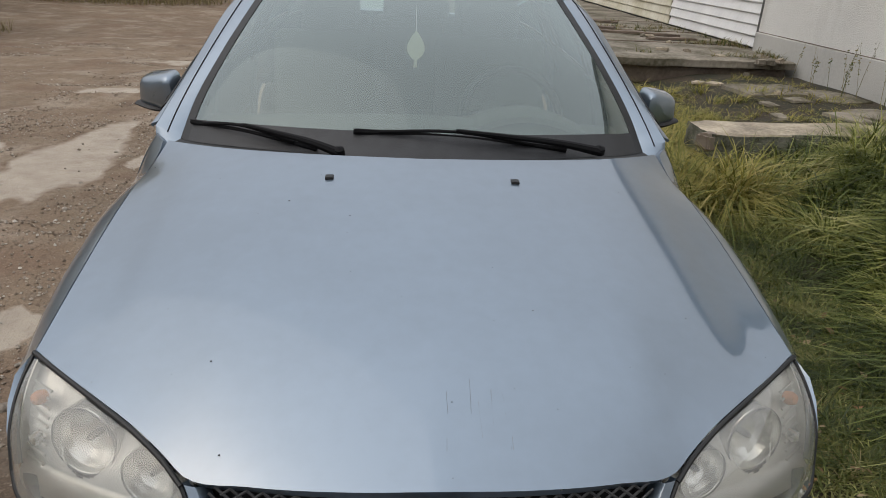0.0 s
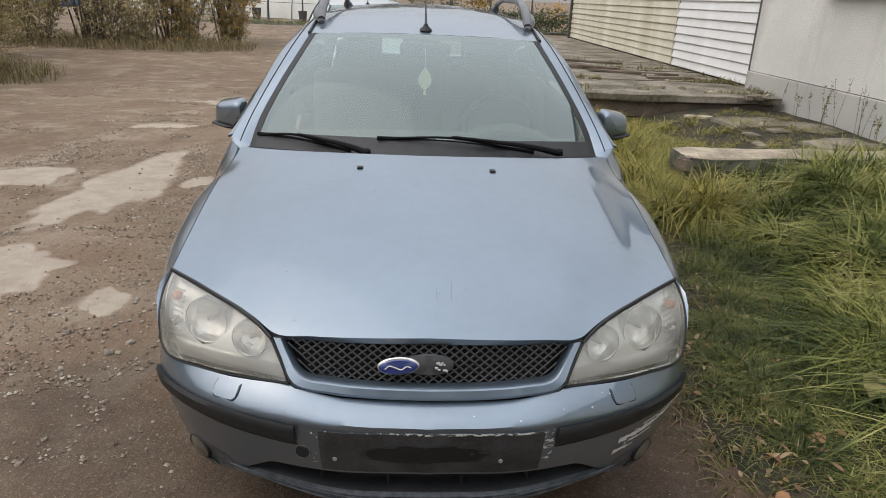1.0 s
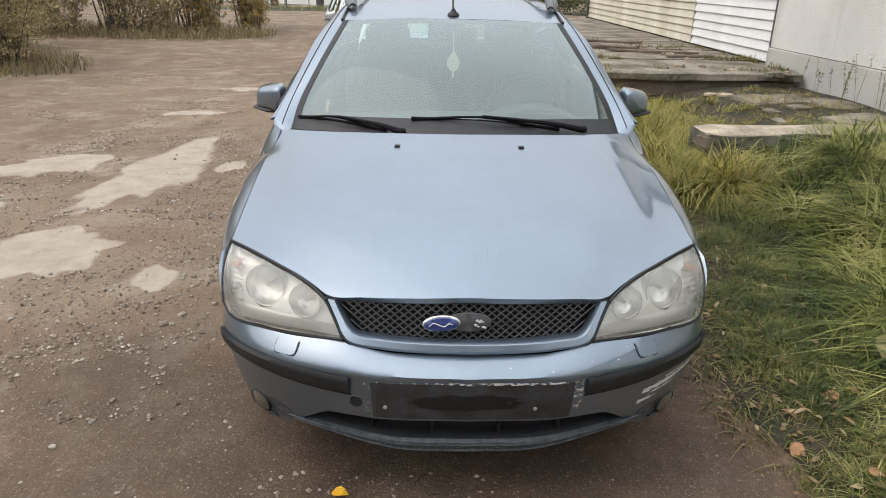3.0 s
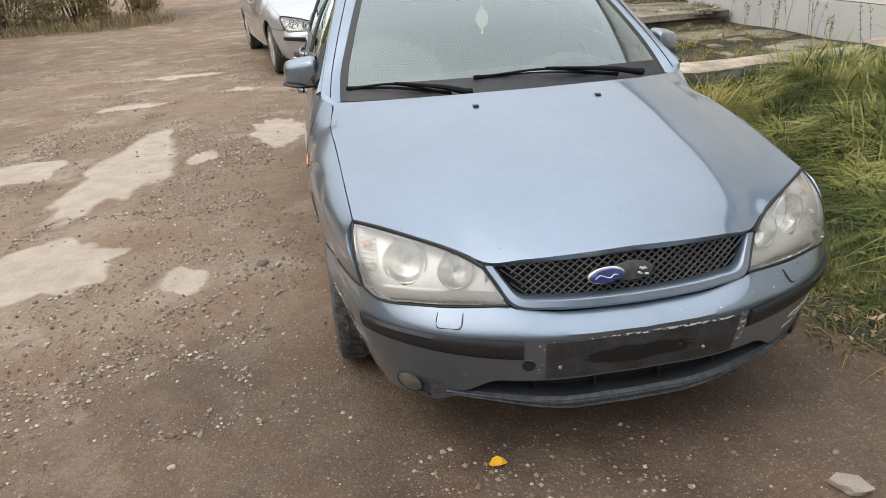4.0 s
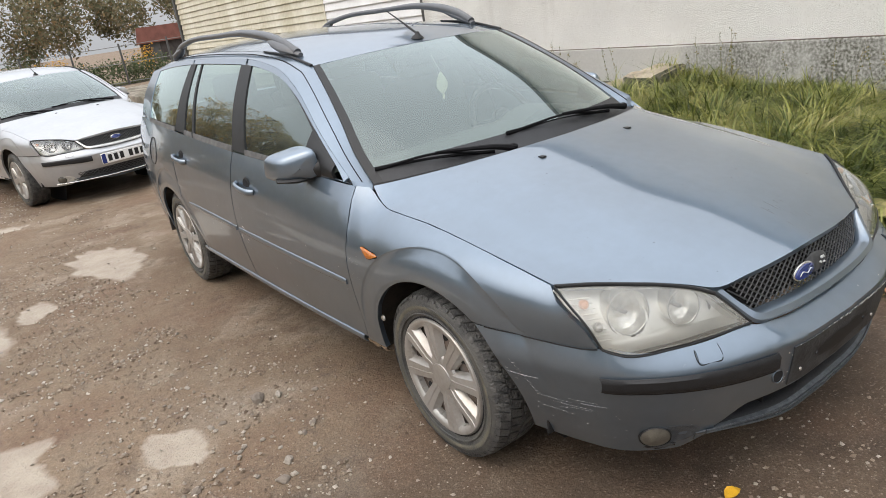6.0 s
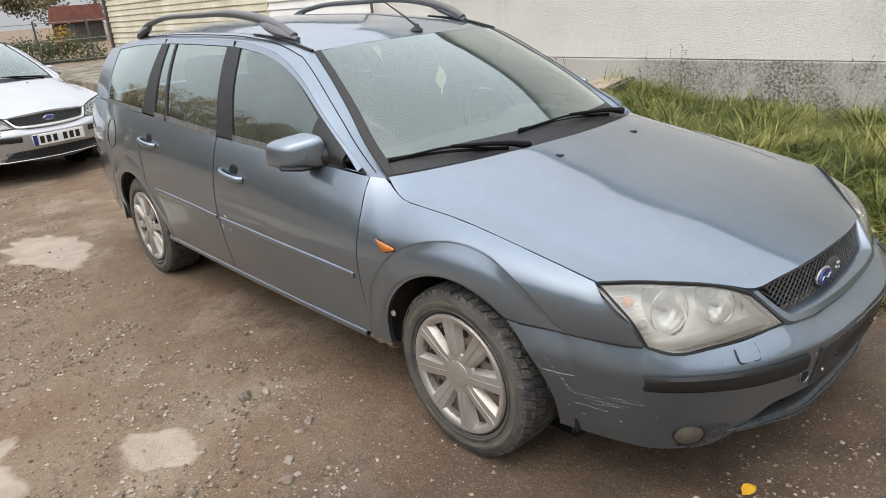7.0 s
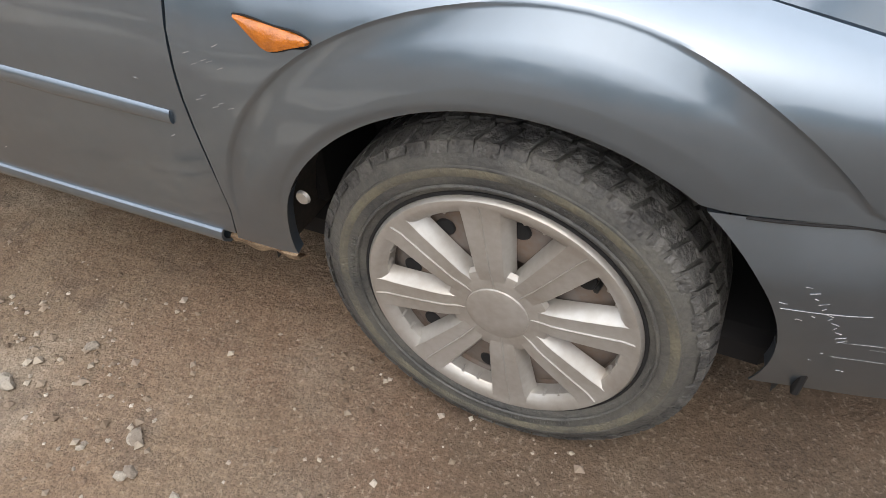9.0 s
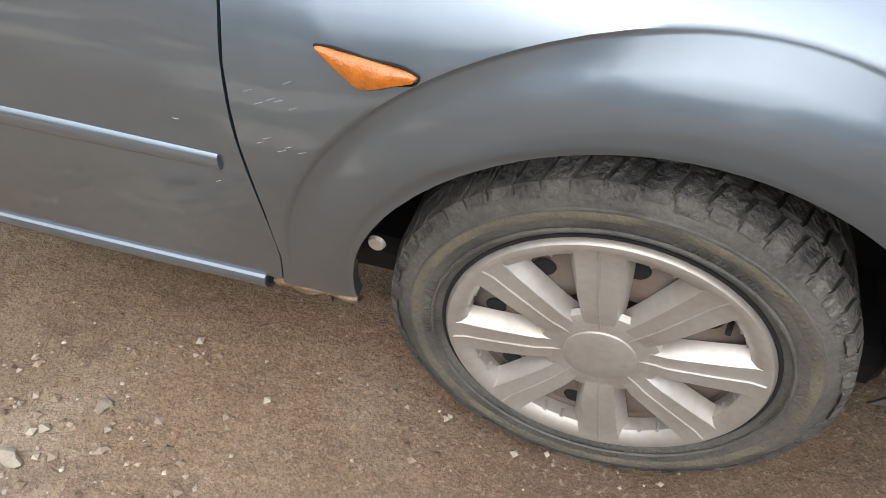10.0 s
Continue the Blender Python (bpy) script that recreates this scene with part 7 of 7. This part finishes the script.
def tree(name, x, y, height, stems, spread, leaf_n, leaf_size, material, label, category="tree", branches=9, droop=0.0, leaf2=None, low=0.06):
    top = new(name)
    top.matrix_world = pose(x, y, 0)
    wood, tips = [], []
    for _ in range(stems):
        a = rs.uniform(0, 2 * math.pi)
        r = rs.uniform(0, spread * 0.25)
        foot = np.array([r * math.cos(a), r * math.sin(a), -0.05])
        h = height * rs.uniform(0.6, 1.0)
        lean = rs.uniform(0.25, 1.0) * spread
        head = np.array([math.cos(a) * lean, math.sin(a) * lean, h])
        bend = np.array([math.cos(a), math.sin(a), 0]) * lean * -0.15 + rs.normal(0, 0.06, 3) * h * 0.4
        r0 = 0.012 * height * rs.uniform(0.6, 1.2) * (1.0 if stems < 8 else 0.38)
        wood.append(limb(foot, head, r0, r0 * 0.2, bend, 8, 6))
        mid = (foot + head) / 2 + bend
        for _ in range(branches):
            t = rs.uniform(low, 1.0)
            p = (1 - t) ** 2 * foot + 2 * t * (1 - t) * (mid * 2 - (foot + head) / 2) + t * t * head
            d = rs.normal(0, 1, 3)
            d[2] = abs(d[2]) * 0.8 - droop
            d /= np.linalg.norm(d)
            L = height * rs.uniform(0.10, 0.24) * (1.15 - 0.5 * t)
            q = p + d * L
            wood.append(limb(p, q, r0 * 0.35, r0 * 0.08, rs.normal(0, 0.05, 3) * L, 5, 4))
            for _ in range(4):
                s = rs.uniform(0.3, 1.0)
                e = rs.normal(0, 1, 3)
                e[2] = abs(e[2]) * 0.6 - droop
                e /= np.linalg.norm(e)
                w = p + (q - p) * s
                z = w + e * L * rs.uniform(0.3, 0.7)
                wood.append(limb(w, z, r0 * 0.12, r0 * 0.04, rs.normal(0, 0.04, 3) * L, 4, 3))
                tips += [w + (z - w) * u for u in (0.4, 0.7, 1.0)]
    part("trunk", joined(*wood), BARK, top, smooth=False)
    tips = np.array(tips)
    v, f = leaves_at(tips[rs.randint(0, len(tips), leaf_n)], leaf_size, 0.035 * height * 0.5)
    ob = quick("crown", v, f, material, top)
    if leaf2:
        v, f = leaves_at(tips[rs.randint(0, len(tips), leaf_n // 3)], leaf_size, 0.03 * height * 0.5)
        quick("yellow_foliage", v, f, leaf2, top)
    return tagged(top, label, category)


STRAW = island_material("brown_rank_grass", [(0.13, 0.12, 0.05), (0.22, 0.18, 0.085), (0.32, 0.25, 0.14), (0.18, 0.14, 0.08)], 0.8, trans=0.15)
# Shrubs and trees along the yard's far and open side
tree("shrub", -7.45, 9.6, 3.0, 46, 1.8, 36000, 0.024, OLIVE, "dense brownish shrub with thin twigs beside the yard", "shrub", 9, 0.15)
tree("shrub", -8.6, 8.3, 2.8, 34, 1.8, 22000, 0.024, OLIVE, "dense brownish shrub with thin twigs beside the yard", "shrub", 9, 0.15)
tree("shrub", -9.0, 12.6, 3.4, 30, 1.8, 18000, 0.03, OLIVE, "olive-brown shrub with thin twigs", "shrub", 8, 0.1)
tree("willow", -8.6, 17.2, 5.6, 22, 2.2, 12000, 0.05, OLIVE, "many-stemmed half-bare willow on the yard's edge", "tree", 12, low=0.3)
tree("willow", -6.9, 18.2, 6.0, 20, 2.1, 10000, 0.05, OLIVE, "many-stemmed tree with golden autumn leaves", "tree", 12, 0, GOLD, low=0.3)
tree("willow", -5.6, 19.3, 5.2, 18, 1.7, 9000, 0.05, OLIVE, "many-stemmed tree with golden autumn leaves", "tree", 12, 0, GOLD, low=0.3)
tree("willow", -10.6, 16.0, 5.2, 20, 2.2, 11000, 0.05, OLIVE, "many-stemmed half-bare willow on the yard's edge", "tree", 8)
for x, y, h in ((-9.6, 16.3, 2.0), (-8.0, 16.6, 2.4), (-6.3, 17.7, 2.2), (-7.2, 16.9, 1.7), (-5.2, 18.6, 1.8)):
    tree("shrub", x, y, h, 26, 1.3, 3200, 0.04, OLIVE, "low twiggy shrub under the willows", "shrub", 9, 0.1, GOLD if x > -7 else None)
for x, y, h in ((-13.5, 11.0, 6.5), (-14.5, 5.0, 6.0), (-15.0, -1.5, 6.8), (-13.0, 21.5, 7.0)):
    tree("bare_tree", x, y, h, 7, 2.6, 2200, 0.06, OLIVE, "half-bare roadside tree across the yard", "tree", 10)


def verge(name, cx, cy, lx, ly, n, h, material, label):
    pts = np.stack([cx + lx * rs.uniform(-1, 1, n), cy + ly * rs.uniform(-1, 1, n), np.zeros(n) - 0.01], 1)
    keep = ((pts[:, 0] - cx) / lx) ** 2 + ((pts[:, 1] - cy) / ly) ** 2 < rs.uniform(0.7, 1.0, n)
    pts = pts[keep]
    v, f = blades(pts, h * rs.uniform(0.5, 1.3, len(pts)), rs.uniform(0.008, 0.02, len(pts)), rs.uniform(0.2, 0.9, len(pts)), 3)
    tagged(quick(name, v, f, material), label, "grass", kind="stuff")


verge("rank_grass", -7.6, 16.8, 3.6, 2.0, 6000, 0.34, STRAW, "rank brownish grass under the trees")
verge("rank_grass", -8.2, 9.3, 2.4, 2.0, 5000, 0.30, STRAW, "rank brownish grass under the shrubs")
verge("far_verge", -2.0, 32.5, 13.0, 2.2, 7000, 0.22, BLADES, "green grass verge before the fence")
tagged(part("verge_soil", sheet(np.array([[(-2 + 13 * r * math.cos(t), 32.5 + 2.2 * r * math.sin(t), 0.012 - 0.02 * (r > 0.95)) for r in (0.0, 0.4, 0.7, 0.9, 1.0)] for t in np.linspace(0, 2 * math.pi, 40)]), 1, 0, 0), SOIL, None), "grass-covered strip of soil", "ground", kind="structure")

# Wire fence
fence = tagged(new("wire_fence"), "tall grey wire fence with dark posts across the yard's end", "fence")
f0, f1 = np.array([-13.0, 37.2]), np.array([9.0, 29.6])
for k in range(13):
    p = f0 + (f1 - f0) * k / 12
    part("post", box((0.07, 0.07, 1.72), (p[0], p[1], 0.84), 0.008, 1), POST, fence)
for z in (1.60, 0.9, 0.12):
    part("rail", tube([(*f0, z), (*(0.5 * f0 + 0.5 * f1), z - 0.02), (*f1, z)], 0.016, 14, 6), WIRE, fence)
wires = []
for k in range(230):
    p = f0 + (f1 - f0) * k / 229
    wires.append(tube([(p[0], p[1], 0.05), (p[0], p[1], 0.8), (p[0], p[1], 1.6)], 0.0035, 3, 3))
tagged(part("mesh_wires", joined(*wires), WIRE, fence), kind="stuff")

# Polytunnel greenhouse
tunnel = tagged(new("polytunnel"), "white plastic polytunnel greenhouse behind the fence", "greenhouse")
axis = np.array([-0.80, 0.60, 0])
across = np.array([0.60, 0.80, 0])
c0, W, H = np.array([-3.1, 38.4, 0.0]), 3.3, 3.1
arc = lambda t: across * (W * math.cos(t)) + np.array([0, 0, 1.0]) * (H * math.sin(t) ** 0.8)
tt = np.linspace(0, math.pi, 22)
part("cover", sheet(np.array([[c0 + axis * d + arc(t) for t in tt] for d in np.linspace(0, 17, 18)]), 1, 0, 0), PLASTIC, tunnel)
endv = [c0 + arc(t) for t in tt]
part("end_wall", ([*endv, c0], [[k, k + 1, len(endv)] for k in range(len(endv) - 1)]), PLASTIC, tunnel, smooth=False)
for d in np.linspace(0, 17, 10):
    part("hoop", tube([c0 + axis * d + arc(t) * 1.006 for t in tt], 0.022, 40, 6), WIRE, tunnel)
part("door_frame", joined(*(tube([c0 - axis * 0.03 + across * a, c0 - axis * 0.03 + across * b + np.array([0, 0, z])], 0.03, 4, 6) for a, b, z in ((-0.6, -0.6, 2.1), (0.6, 0.6, 2.1))), tube([c0 - axis * 0.03 - across * 0.6 + np.array([0, 0, 2.1]), c0 - axis * 0.03 + across * 0.6 + np.array([0, 0, 2.1])], 0.03, 4, 6)), WIRE, tunnel)
for x, y, s in ((-5.75, 35.2, 0.5), (-4.9, 35.0, 0.45), (-8.3, 36.2, 0.55)):
    bin_ = tagged(new("rubbish_bin"), "dark plastic bin standing by the fence", "bin", "bins by the fence")
    bin_.matrix_world = pose(x, y, 0)
    part("tub", moved(lathe([(0, 0.0), (0, 0.36 * s), (s * 1.0, 0.45 * s), (s * 1.02, 0.48 * s), (s * 1.0, 0.40 * s), (0.04, 0.32 * s)], 16, "z"), Matrix()), POST, bin_)

# Far sheds
shed = tagged(new("shed"), "small dark shed with a red-brown roof beyond the fence", "shed")
shed.matrix_world = pose(15.7, 61.6, 0, 0, 0, -12) @ Matrix.Diagonal((0.85, 0.9, 1.15, 1))
part("wall", box((4.2, 3.0, 1.5), (0, 0, 0.75), 0.02, 1), DARKWALL, shed)
part("roof", joined(slab_of([(-2.4, 1.35), (2.4, 1.35), (2.1, 2.45), (-2.1, 2.45)], -1.9, 0.2, "y")), ROOFRED, shed, smooth=False)
part("door", box((0.9, 0.06, 1.3), (-0.8, -1.52, 0.66), 0.01, 1), POST, shed)
tarp = tagged(new("covered_stack"), "stack covered with a faded blue tarpaulin behind the trees", "stack")
tarp.matrix_world = pose(-22.5, 45.0, 0)
part("tarpaulin", box((2.2, 2.0, 1.7), (0, 0, 0.85), 0.25, 3), BLUETARP, tarp)

# Distant woods and hedges
def thicket(name, spots, material, label, size):
    pts = []
    for x, y, r, h, n in spots:
        lobes = [(rs.normal(0, r * 0.45, 3) * (1, 1, 0) + (0, 0, h * rs.uniform(0.25, 0.85)), r * rs.uniform(0.25, 0.5)) for _ in range(9)]
        for _ in range(n):
            c, lr = lobes[rs.randint(9)]
            d = rs.normal(0, 1, 3)
            d *= lr * rs.uniform(0.5, 1.05) / np.linalg.norm(d)
            pts.append((x + c[0] + d[0], y + c[1] + d[1], max(0.05, c[2] + d[2] * 1.1)))
    v, f = leaves_at(np.array(pts), size, 0.10)
    tagged(quick(name, v, f, material), label, "woods", kind="stuff")


thicket("hedge", [(x, 31.5 + rs.uniform(-0.4, 0.4), 0.9, 0.95, 900) for x in np.arange(1.0, 8.2, 0.9)] + [(0.6, 40.5, 1.4, 2.4, 1500), (2.2, 41.5, 1.2, 1.9, 1100)], HEDGE, "dark green hedge and conifers by the fence", 0.055)
thicket("yellow_shrubs", [(x, 36 + rs.uniform(-2, 2), 1.0, 1.5, 420) for x in (3.2, 7.0, 11.5)], GOLD, "yellow-leaved shrubs beyond the fence", 0.05)
thicket("far_woods", [(x, rs.uniform(70, 95), 5.5, rs.uniform(7, 12), 4600) for x in np.arange(-95, 75, 6.5)] + [(-42 + rs.uniform(-6, 6), y, 5.5, rs.uniform(8, 12), 2400) for y in np.arange(-50, 70, 8)], WOODS, "distant autumn woods round the yard", 0.20)
# Unseen trees, added behind and left of the yard to block low sky
thicket("sky_block_trees", [(x, -24 + rs.uniform(-3, 3), 3.2, rs.uniform(5, 8), 1300) for x in np.arange(-30, 16, 4.0)] + [(-22 + rs.uniform(-3, 3), y, 3.2, rs.uniform(5, 8), 1300) for y in np.arange(-24, 34, 4.5)], WOODS, "unseen autumn trees added round the yard to block low sky", 0.22)
